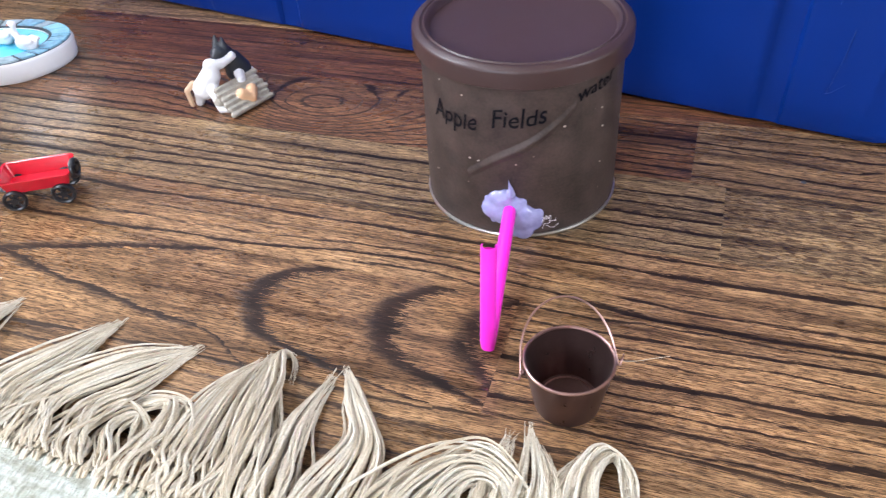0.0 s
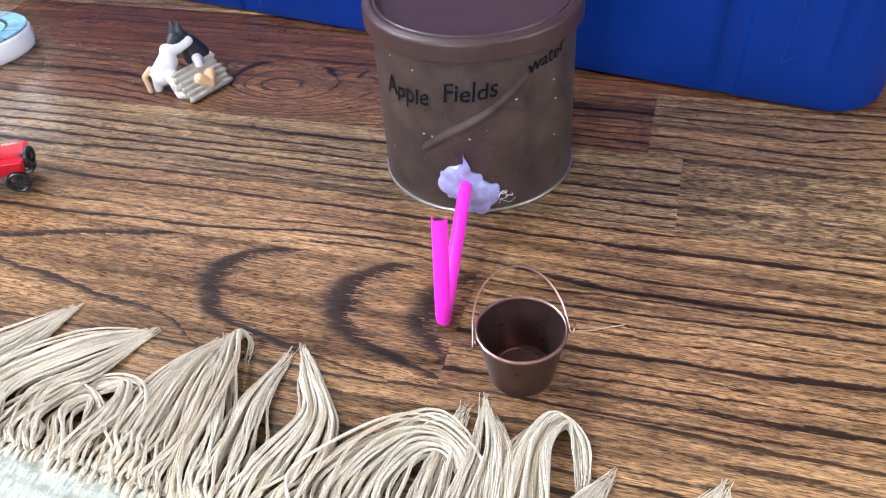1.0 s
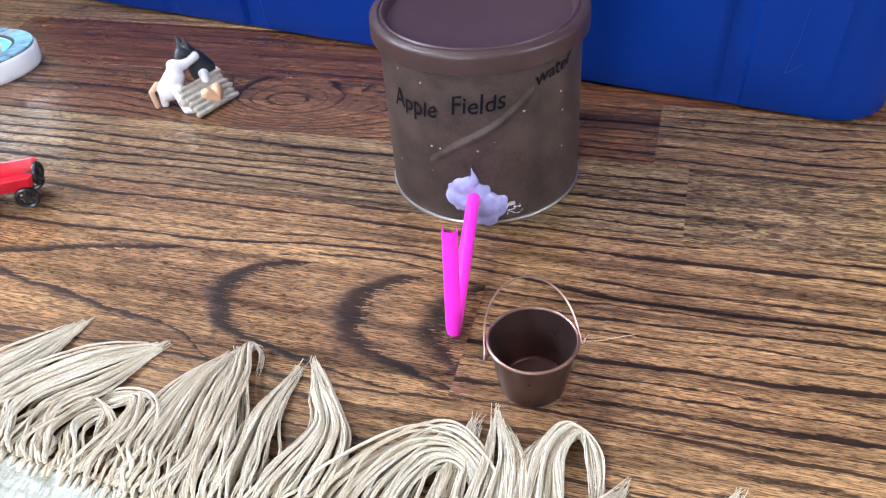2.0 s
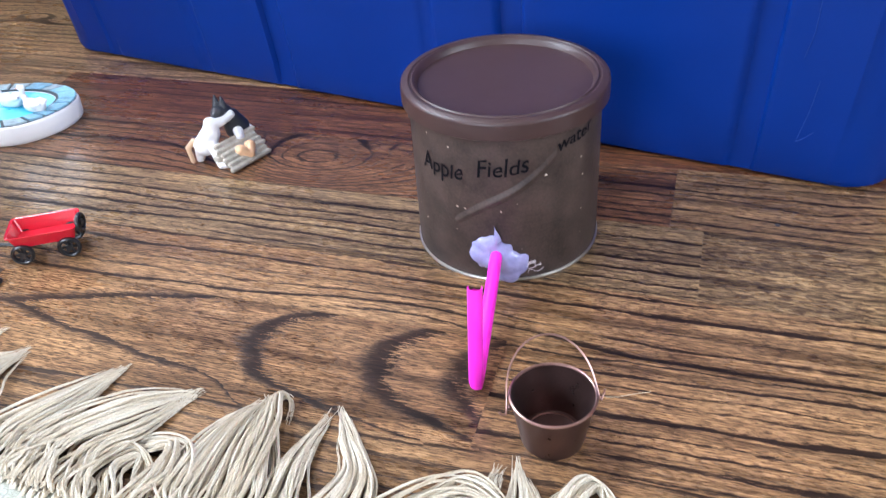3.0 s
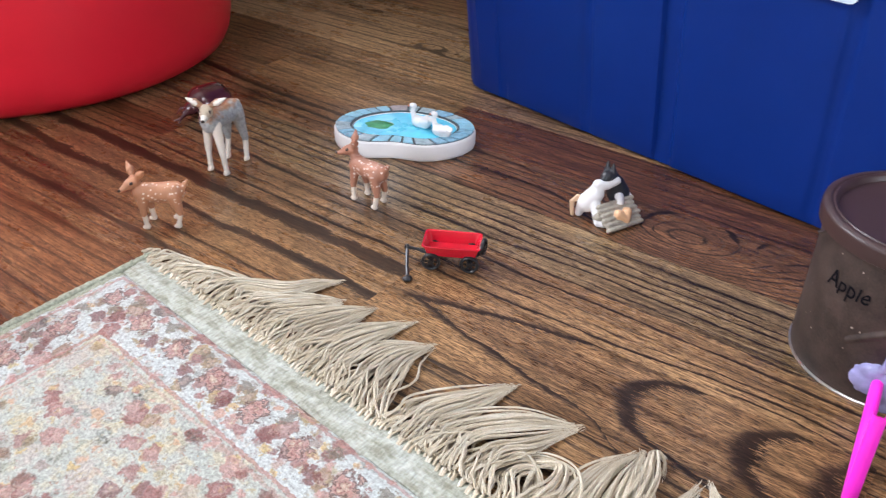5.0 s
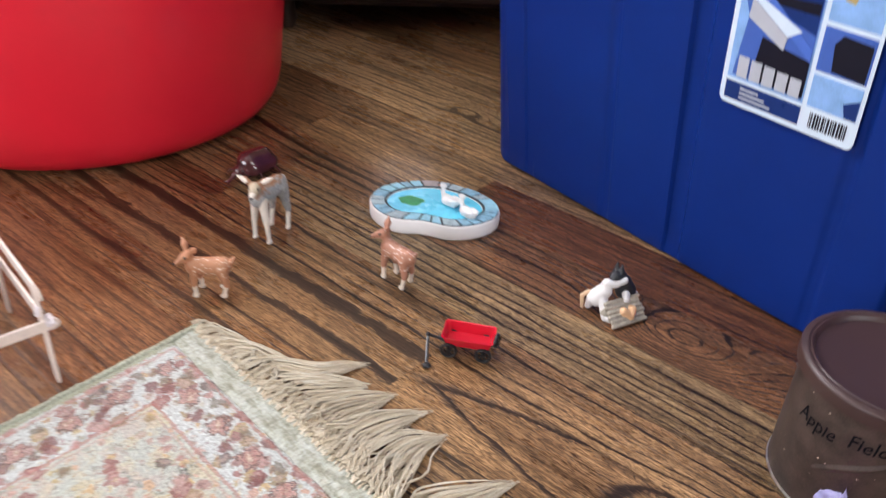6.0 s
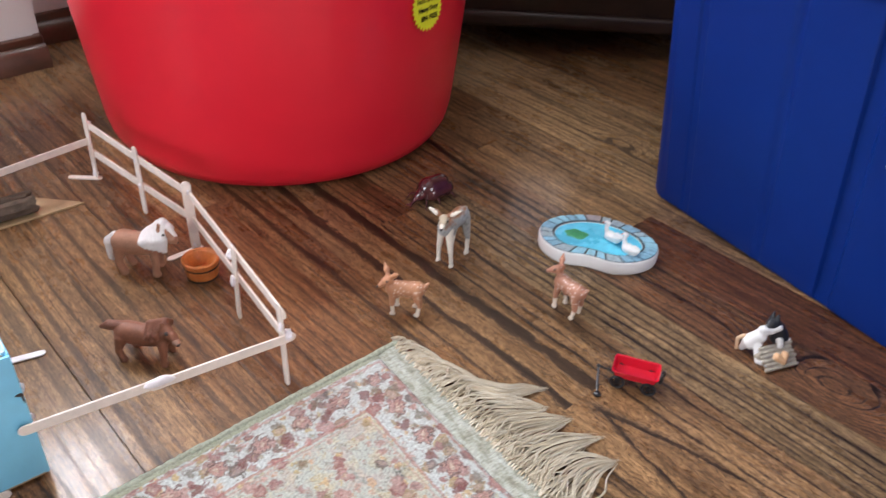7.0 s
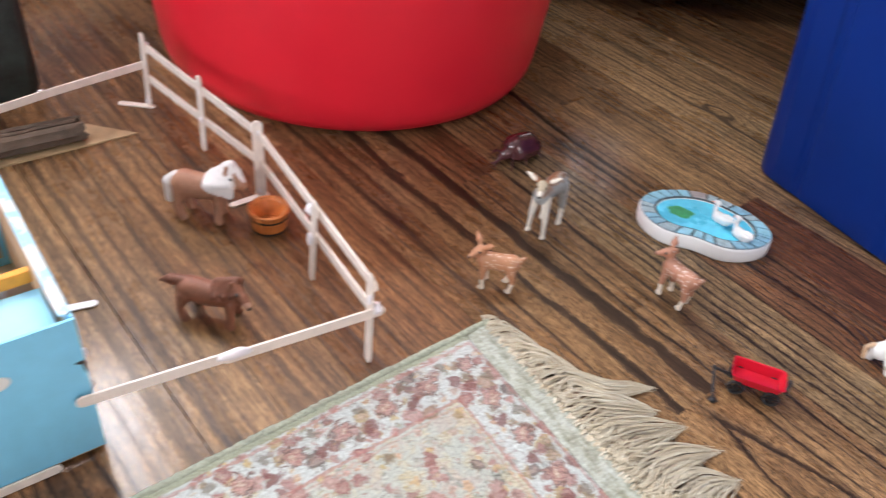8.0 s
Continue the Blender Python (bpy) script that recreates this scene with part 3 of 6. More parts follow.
def bucket():
    t = thing("toy_bucket", "tiny dark copper metal bucket with a wire handle", "bucket", pose(0.0925, 0.3455, 0))
    r0, r1, h = 0.0192, 0.0256, 0.0365
    prof = [(0.0, 0.0015), (r0 - 0.001, 0.0015), (r0 - 0.0006, 0.0), (r0, 0.0004), (r1, h), (r1 - 0.0007, h), (r0 + 0.0002, 0.006), (r0 - 0.001, 0.0035), (0.0, 0.0035)]
    part("body", lathe(prof, 56), COPPER, t)
    bm = bmesh.new()
    hoop = []
    for i in range(48):
        a = 2 * math.pi * i / 48
        hoop.append([((r1 + 0.0010 * math.cos(b)) * math.cos(a), (r1 + 0.0010 * math.cos(b)) * math.sin(a), h + 0.0010 * math.sin(b)) for b in [2 * math.pi * k / 8 for k in range(8)]])
    loft(bm, hoop + [hoop[0]], False, False)
    bmesh.ops.remove_doubles(bm, verts=bm.verts[:], dist=1e-6)
    bmesh.ops.recalc_face_normals(bm, faces=bm.faces[:])
    part("rim", bm, COPPER_RIM, t, "brighter copper rim")
    part("inner_ring", lathe([(r0 - 0.004, 0.0036), (r0 - 0.0035, 0.0046), (r0 - 0.003, 0.0036)], 40, closed=True), COPPER_RIM, t)
    arc = []
    for i in range(25):
        a = math.pi * i / 24
        arc.append((-0.0275 * math.cos(a), 0.026 * math.sin(a) ** 0.9, 0.031 + 0.030 * math.sin(a) ** 0.9))
    m = pose(0, 0, 0, 0, 0, 4.0)
    hook_l = [(-0.033, -0.002, 0.030), (-0.031, -0.003, 0.0285), (-0.0285, -0.0015, 0.0285)]
    hook_r = [(0.0285, -0.0015, 0.0285), (0.031, 0.001, 0.029), (0.0325, 0.003, 0.032)]
    part("handle", tube(bmesh.new(), [m @ Vector(p) for p in smooth_path(hook_l + arc[1:-1] + hook_r, 3)], 0.0006, 8), COPPER_RIM, t, "thin copper wire handle")
    for sx in (-1, 1):
        bm = bmesh.new()
        bmesh.ops.create_uvsphere(bm, u_segments=12, v_segments=8, radius=0.0019, matrix=m @ pose(sx * 0.0262, 0, 0.0305))
        part("ear", bm, COPPER, t)
    return t


bucket()


# ---- label on the tote ----
LABEL_WHITE = surface("label_white", (0.66, 0.78, 0.90), 0.35, 0.03, Specular_IOR_Level=0.2)
LABEL_NAVY = surface("label_navy", (0.012, 0.035, 0.16), 0.3, 0.08, Specular_IOR_Level=0.2)
LABEL_SKY = surface("label_sky_blue", (0.24, 0.43, 0.76), 0.3, 0.25, 30.0, Specular_IOR_Level=0.2)
LABEL_MID = surface("label_mid_blue", (0.06, 0.13, 0.45), 0.3, 0.06, Specular_IOR_Level=0.2)
LABEL_RED = surface("label_red", (0.75, 0.06, 0.10), 0.3, 0.05, Specular_IOR_Level=0.2)
LABEL_PINK = surface("label_pink_white", (0.85, 0.62, 0.66), 0.35, 0.15, 200.0, Specular_IOR_Level=0.2)
LABEL_GREY = surface("label_grey", (0.46, 0.49, 0.55), 0.35, 0.05, Specular_IOR_Level=0.2)
LABEL_RIM = surface("label_rim_blue", (0.075, 0.16, 0.55), 0.3, 0.1, Specular_IOR_Level=0.2)
LABEL_BLACK = surface("label_dark", (0.01, 0.01, 0.02), 0.4, 0.1, Specular_IOR_Level=0.2)


def flat_shape(points, z):
    bm = bmesh.new()
    top = [bm.verts.new((x, y, z)) for x, y in points]
    low = [bm.verts.new((x, y, z - 0.0004)) for x, y in points]
    bm.faces.new(top)
    bm.faces.new(low[::-1])
    for i in range(len(points)):
        j = (i + 1) % len(points)
        bm.faces.new((top[j], top[i], low[i], low[j]))
    return bm


def rect(x0, x1, y0, y1):
    return [(x0, y0), (x1, y0), (x1, y1), (x0, y1)]


def tote_label():
    w, h = 0.156, 0.184
    tilt = math.degrees(math.atan(0.094))
    # own x along the tote, own y up its leaning front, own z outward
    m = TOTE.matrix_world @ pose(0.389, -0.0262, 0.241, 90 + tilt, 0, 0)
    local = TOTE.matrix_world.inverted() @ m
    card = part("label", flat_shape(rounded_outline(0, w, 0, h, 0.008), 0.0016), LABEL_WHITE, TOTE, "white edged product label with blue pictures")
    card.matrix_basis = local
    rows = [(rect(0.006, 0.095, 0.030, 0.178), LABEL_SKY), (rect(0.0065, 0.0945, 0.150, 0.1775), LABEL_NAVY), (rect(0.006, 0.095, 0.006, 0.026), LABEL_NAVY),
            (rect(0.100, 0.152, 0.118, 0.178), LABEL_SKY), (rect(0.100, 0.152, 0.068, 0.113), LABEL_MID), (rect(0.100, 0.152, 0.030, 0.064), LABEL_SKY)]
    for pts, mat in rows:
        part("picture_panel", flat_shape(pts, 0.0021), mat, card, smooth=False).matrix_basis = Matrix()
    # picture of an open blue box: body, dark inside, near rim, pale latch and the shade under it
    def at(*points):
        return [(0.006 + 0.089 * x, 0.030 + 0.120 * y) for x, y in points]
    shapes = [(at((0.06, 0.03), (0.98, 0.03), (0.98, 0.97), (0.10, 0.92), (0.03, 0.78), (0.14, 0.58)), LABEL_MID, 0.0025), (at((0.22, 0.85), (0.97, 0.93), (0.97, 0.58), (0.48, 0.68)), LABEL_NAVY, 0.0028), (at((0.34, 0.80), (0.96, 0.84), (0.96, 0.74), (0.42, 0.74)), LABEL_BLACK, 0.0030),
              (at((0.36, 0.44), (0.62, 0.40), (0.98, 0.36), (0.98, 0.04), (0.30, 0.04), (0.34, 0.30)), LABEL_BLACK, 0.0028), (at((0.04, 0.88), (0.20, 0.90), (0.98, 0.46), (0.98, 0.35)), LABEL_RIM, 0.0031), (at((0.16, 0.74), (0.30, 0.75), (0.82, 0.58), (0.66, 0.50)), LABEL_WHITE, 0.0034), (at((0.16, 0.735), (0.66, 0.495), (0.64, 0.38), (0.14, 0.57)), LABEL_GREY, 0.0034)]
    for pts, mat, z in shapes:
        part("printed_shape", flat_shape(pts, z), mat, card, smooth=False)
    part("printed_badge", flat_shape(rounded_outline(0.014, 0.068, 0.151, 0.174, 0.011), 0.0026), LABEL_RED, card, "red oval with a pinkish white middle", smooth=False)
    part("printed_badge", flat_shape(rounded_outline(0.0165, 0.0655, 0.1535, 0.1715, 0.0088), 0.0030), LABEL_PINK, card, smooth=False)
    part("printed_shape", flat_shape([(0.116, 0.071), (0.150, 0.069), (0.150, 0.106), (0.120, 0.108), (0.113, 0.098)], 0.0026), LABEL_BLACK, card, smooth=False)
    part("printed_shape", flat_shape([(0.112, 0.140), (0.122, 0.138), (0.126, 0.150), (0.114, 0.154)], 0.0026), surface("label_ochre", (0.50, 0.38, 0.16), 0.35, 0.1), card, smooth=False)
    part("printed_shape", flat_shape([(0.140, 0.031), (0.1515, 0.031), (0.1515, 0.052), (0.136, 0.044)], 0.0026), LABEL_NAVY, card, smooth=False)
    for i in range(5):
        part("printed_bar", flat_shape(rect(0.017 + 0.0152 * i, 0.0295 + 0.0152 * i, 0.0335, 0.0565 - 0.001 * i), 0.0038), LABEL_GREY, card, "plain grey bar of big print", smooth=False)
    for i in range(3):
        part("printed_bar", flat_shape(rect(0.024, 0.062 - 0.008 * i, 0.0095 + 0.005 * i, 0.0118 + 0.005 * i), 0.0026), LABEL_GREY, card, smooth=False)
    rng = random.Random(3)
    x = 0.106
    while x < 0.146:
        k = rng.choice((0.0008, 0.0014, 0.002))
        part("code_bar", flat_shape(rect(x, x + k, 0.008, 0.024), 0.0021), LABEL_BLACK, card, smooth=False)
        x += k + rng.choice((0.001, 0.0016))


tote_label()

# ---- sticker on the tub ----
STICKER_YELLOW = surface("sticker_yellow", (0.86, 0.84, 0.03), 0.35, 0.04)


def tub_sticker():
    r = 0.3432
    # the tub leans outward as it rises
    m = ring_matrix(-10.2, r, 0.284) @ pose(0, 0, 0, -6.0, 0, 0)
    pts = []
    for i in range(56):
        a = 2 * math.pi * i / 56
        k = 1.0 if i % 2 else 0.84
        pts.append((0.036 * k * math.cos(a), 0.037 * k * math.sin(a)))
    st = part("sticker", flat_shape(pts, 0.0022), STICKER_YELLOW, TUB, "yellow starburst sticker with black print")
    st.matrix_basis = m
    for row, (body, wide) in enumerate((("Food Grade", 0.046), ("Heavy Duty", 0.046), ("BPA FREE", 0.038))):
        verts, faces = text_mesh(body, 0.0112, 0.0004)
        w = max(v.x for v in verts)
        out = [((v.x / w - 0.5) * wide + 0.0015 * row, 0.008 - 0.0135 * row + v.y * 0.9, 0.0026) for v in verts]
        part("lettering", from_lists(out, faces), INK, st, smooth=False)


tub_sticker()


# ---- rug ----
RUG_K = Vector((-0.582, 0.511, 0))
RUG_A, RUG_B = Vector((0.902, -0.431, 0)), Vector((-0.35, -0.937, 0))


def rug_point(a, b, z):
    return RUG_K + RUG_A * a + RUG_B * b + Vector((0, 0, z))


def rug_wool():
    k = Nodes("patterned_wool_pile")
    n = k.t.nodes.new("ShaderNodeAttribute")
    n.attribute_name = "weave"
    v = n.outputs["Vector"]
    sep = k.t.nodes.new("ShaderNodeSeparateXYZ")
    k.link(v, sep.inputs[0])
    fuzz = k.noise(v, 160.0, 3)
    wob = k.math("MULTIPLY", k.math("SUBTRACT", fuzz, 0.5), 0.006)
    d = k.math("ADD", k.math("MINIMUM", k.math("SUBTRACT", sep.outputs[0], 0.014), k.math("SUBTRACT", sep.outputs[1], 0.034)), wob)

    def band(c, w):
        return k.math("LESS_THAN", k.math("ABSOLUTE", k.math("SUBTRACT", d, c)), w)

    warp = k.add("TexNoise", Scale=130.0, Detail=6.0, Roughness=0.65)
    k.link(v, warp.inputs["Vector"])
    bent = k.t.nodes.new("ShaderNodeVectorMath")
    bent.operation = "MULTIPLY_ADD"
    k.link(warp.outputs["Color"], bent.inputs[0])
    bent.inputs[1].default_value = (0.022, 0.022, 0.0)
    k.link(v, bent.inputs[2])

    def cells(scale, randomness):
        c = k.add("TexVoronoi", Scale=scale, Randomness=randomness)
        k.link(bent.outputs[0], c.inputs["Vector"])
        s = k.t.nodes.new("ShaderNodeSeparateColor")
        k.link(c.outputs["Color"], s.inputs[0])
        return c.outputs["Distance"], s.outputs[0], s.outputs[1]

    cream, sage = (0.62, 0.66, 0.64), (0.46, 0.51, 0.45)
    border = k.math("LESS_THAN", d, 0.060)
    field = k.mix(k.noise(v, 55.0, 4), sage, (0.60, 0.61, 0.55))
    straw = k.ramp(k.noise(bent.outputs[0], 48.0, 3, 0.6), [(0.50, (0, 0, 0)), (0.60, (1, 1, 1))])
    field = k.mix(k.math("MULTIPLY", straw, 0.6), field, (0.64, 0.55, 0.34))
    blush = k.ramp(k.noise(bent.outputs[0], 33.0, 3, 0.6), [(0.54, (0, 0, 0)), (0.62, (1, 1, 1))])
    field = k.mix(k.math("MULTIPLY", blush, 0.35), field, (0.58, 0.40, 0.35))
    ground = k.mix(border, field, cream)
    def soft(f, limit, w=0.10):
        n = k.t.nodes.new("ShaderNodeMapRange")
        n.interpolation_type = "SMOOTHSTEP"
        k.val(k.math("SUBTRACT", limit, f), n.inputs["Value"])
        n.inputs["From Min"].default_value, n.inputs["From Max"].default_value = -w, w
        return n.outputs[0]

    f, p, q = cells(95.0, 1.0)
    leaf = k.ramp(p, [(0.0, (0.36, 0.40, 0.32)), (0.25, (0.60, 0.32, 0.27)), (0.5, (0.62, 0.45, 0.16)), (0.75, (0.34, 0.37, 0.33)), (1.0, (0.52, 0.24, 0.20))])
    col = k.mix(k.math("MULTIPLY", soft(f, k.math("ADD", 0.16, k.math("MULTIPLY", q, 0.34)), 0.12), 0.85), ground, leaf)
    f, p, q = cells(56.0, 0.95)
    bloom = k.ramp(p, [(0.0, (0.27, 0.085, 0.075)), (0.35, (0.38, 0.18, 0.155)), (0.55, (0.50, 0.29, 0.25)), (0.70, (0.19, 0.075, 0.07)), (0.86, (0.46, 0.33, 0.14)), (1.0, (0.12, 0.085, 0.075))])
    size = k.math("ADD", 0.24, k.math("MULTIPLY", q, 0.40))
    flower = soft(f, size, 0.07)
    inner = soft(f, k.math("MULTIPLY", size, 0.62), 0.06)
    hole = soft(f, 0.10, 0.04)
    keep = k.math("MULTIPLY", flower, k.math("GREATER_THAN", k.math("ADD", q, k.math("MULTIPLY", border, 0.5)), 0.50))
    petal = k.mix(k.math("MULTIPLY", inner, 0.38), bloom, (0.66, 0.46, 0.40))
    col = k.mix(k.math("MULTIPLY", keep, 0.9), col, petal)
    col = k.mix(k.math("MULTIPLY", hole, keep), col, (0.60, 0.50, 0.36))
    f, p, q = cells(190.0, 1.0)
    dash = k.ramp(p, [(0.0, (0.34, 0.09, 0.08)), (0.35, (0.22, 0.23, 0.19)), (0.6, (0.56, 0.54, 0.48)), (0.8, (0.46, 0.34, 0.13)), (1.0, (0.50, 0.26, 0.21))])
    col = k.mix(k.math("MULTIPLY", soft(f, 0.28, 0.10), k.math("MULTIPLY", k.math("GREATER_THAN", q, 0.35), 0.75)), col, dash)
    f, p, q = cells(24.0, 1.0)
    shade = k.math("MULTIPLY", soft(f, 0.20, 0.10), k.math("GREATER_THAN", q, 0.45))
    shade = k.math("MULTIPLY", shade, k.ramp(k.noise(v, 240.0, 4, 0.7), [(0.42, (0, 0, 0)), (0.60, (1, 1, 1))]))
    col = k.mix(k.math("MULTIPLY", shade, k.math("SUBTRACT", 0.95, k.math("MULTIPLY", border, 0.40))), col, (0.075, 0.07, 0.055))
    f, p, q = cells(11.0, 0.5)
    big = k.math("MULTIPLY", k.math("LESS_THAN", f, 0.135), k.math("GREATER_THAN", q, 0.35))
    ring = k.math("MULTIPLY", big, k.math("GREATER_THAN", f, 0.100))
    col = k.mix(big, col, k.ramp(p, [(0.0, (0.50, 0.35, 0.16)), (0.5, (0.52, 0.30, 0.22)), (1.0, (0.58, 0.50, 0.33))]))
    col = k.mix(k.math("MULTIPLY", ring, 0.8), col, (0.16, 0.10, 0.07))
    # a row of ringed rosettes along the border, small dark buds between them
    da, db = k.math("SUBTRACT", sep.outputs[0], 0.014), k.math("SUBTRACT", sep.outputs[1], 0.034)
    across_side = k.math("LESS_THAN", da, db)
    run = k.math("ADD", k.math("MULTIPLY", across_side, db), k.math("MULTIPLY", k.math("SUBTRACT", 1.0, across_side), da))
    rag = k.math("MULTIPLY", k.math("SUBTRACT", warp.outputs["Fac"], 0.5), 0.040)

    def rosette(pitch, start, mid_line, size, fills):
        t = k.math("SUBTRACT", k.math("FRACT", k.math("DIVIDE", k.math("ADD", run, start), pitch)), 0.5)
        t = k.math("MULTIPLY", t, pitch)
        e = k.math("SUBTRACT", d, mid_line)
        r = k.math("SQRT", k.math("ADD", k.math("MULTIPLY", t, t), k.math("MULTIPLY", e, e)))
        return k.ramp(k.math("MULTIPLY", k.math("ADD", r, rag), 0.5 / size), fills)

    rose = rosette(0.053, 0.0, 0.030, 0.0115, [(0.0, (0.62, 0.50, 0.38, 1)), (0.10, (0.60, 0.40, 0.30, 1)), (0.16, (0.20, 0.06, 0.055, 1)), (0.22, (0.50, 0.25, 0.21, 1)), (0.36, (0.58, 0.36, 0.30, 1)), (0.42, (0.13, 0.06, 0.05, 1)), (0.50, (0.16, 0.08, 0.06, 1)), (0.53, (0.64, 0.65, 0.63, 0))])
    keep_rose = k.math("MULTIPLY", border, k.ramp(k.math("MULTIPLY", k.math("ADD", rosette(0.053, 0.0, 0.030, 0.0115, [(0.0, (1, 1, 1)), (0.50, (1, 1, 1)), (0.54, (0, 0, 0))]), 0.0), 1.0), [(0.4, (0, 0, 0)), (0.6, (1, 1, 1))]))
    col = k.mix(k.math("MULTIPLY", keep_rose, 0.9), col, rose)
    bud = rosette(0.053, 0.0265, 0.040, 0.0075, [(0.0, (1, 1, 1)), (0.42, (1, 1, 1)), (0.52, (0, 0, 0))])
    col = k.mix(k.math("MULTIPLY", k.math("MULTIPLY", border, bud), 0.85), col, (0.21, 0.070, 0.062))
    bud = rosette(0.053, 0.0265, 0.016, 0.0065, [(0.0, (1, 1, 1)), (0.42, (1, 1, 1)), (0.52, (0, 0, 0))])
    col = k.mix(k.math("MULTIPLY", k.math("MULTIPLY", border, bud), 0.75), col, (0.20, 0.16, 0.11))
    col = k.mix(k.math("MULTIPLY", band(0.005, 0.0018), 0.55), col, (0.50, 0.22, 0.18))
    col = k.mix(k.math("MULTIPLY", band(0.0615, 0.0018), 0.6), col, (0.46, 0.19, 0.16))
    col = k.mix(k.math("MULTIPLY", band(0.068, 0.0015), 0.5), col, (0.55, 0.36, 0.30))
    side = k.math("LESS_THAN", k.math("ADD", sep.outputs[0], wob), 0.014)
    col = k.mix(side, col, (0.38, 0.40, 0.28))
    tuft = k.noise(v, 330.0, 4, 0.75)
    col = k.mix(0.85, col, k.ramp(tuft, [(0.3, (0.40, 0.39, 0.37)), (0.7, (1.36, 1.36, 1.36))]), "MULTIPLY")
    k.bump(k.math("ADD", tuft, fuzz), 1.0, 0.0026)
    return k.set(Base_Color=col, Roughness=0.95, Sheen_Weight=0.25)


WOOL = rug_wool()


def cotton():
    """Undyed cotton cord, each strand a little lighter or greyer than the next."""
    k = Nodes("natural_cotton_yarn")
    v = k.coords()
    lone = k.t.nodes.new("ShaderNodeNewGeometry").outputs["Random Per Island"]
    col = k.ramp(lone, [(0.0, (0.52, 0.43, 0.30)), (0.35, (0.65, 0.57, 0.43)), (0.75, (0.73, 0.66, 0.53)), (1.0, (0.68, 0.65, 0.55))])
    ply = k.noise(v, 900.0, 3)
    col = k.mix(0.6, col, k.ramp(ply, [(0.3, (0.62, 0.60, 0.57)), (0.65, (1.12, 1.12, 1.12))]), "MULTIPLY")
    col = k.mix(0.5, col, k.ramp(k.noise(v, 45.0, 4), [(0.35, (0.80, 0.78, 0.74)), (0.6, (1.05, 1.05, 1.05))]), "MULTIPLY")
    k.bump(ply, 0.6, 0.0005)
    return k.set(Base_Color=col, Roughness=0.88, Sheen_Weight=0.15)


YARN = cotton()


def binding_weave():
    k = Nodes("woven_cotton_binding")
    v = k.coords()
    turned = k.t.nodes.new("ShaderNodeMapping")
    turned.inputs["Rotation"].default_value = (0, 0, radians(25.5))
    k.link(v, turned.inputs["Vector"])
    w = turned.outputs[0]
    ribs = k.noise(k.scaled(w, (420.0, 130.0, 60.0)), 1.0, 3)
    blotch = k.noise(k.scaled(w, (45.0, 120.0, 30.0)), 1.0, 5, 0.65)
    col = k.ramp(blotch, [(0.34, (0.26, 0.26, 0.19)), (0.50, (0.42, 0.43, 0.36)), (0.66, (0.53, 0.56, 0.51))])
    col = k.mix(0.7, col, k.ramp(ribs, [(0.3, (0.55, 0.55, 0.52)), (0.65, (1.15, 1.15, 1.15))]), "MULTIPLY")
    k.bump(k.math("ADD", ribs, blotch), 1.0, 0.0022)
    return k.set(Base_Color=col, Roughness=0.92)


BINDING = binding_weave()


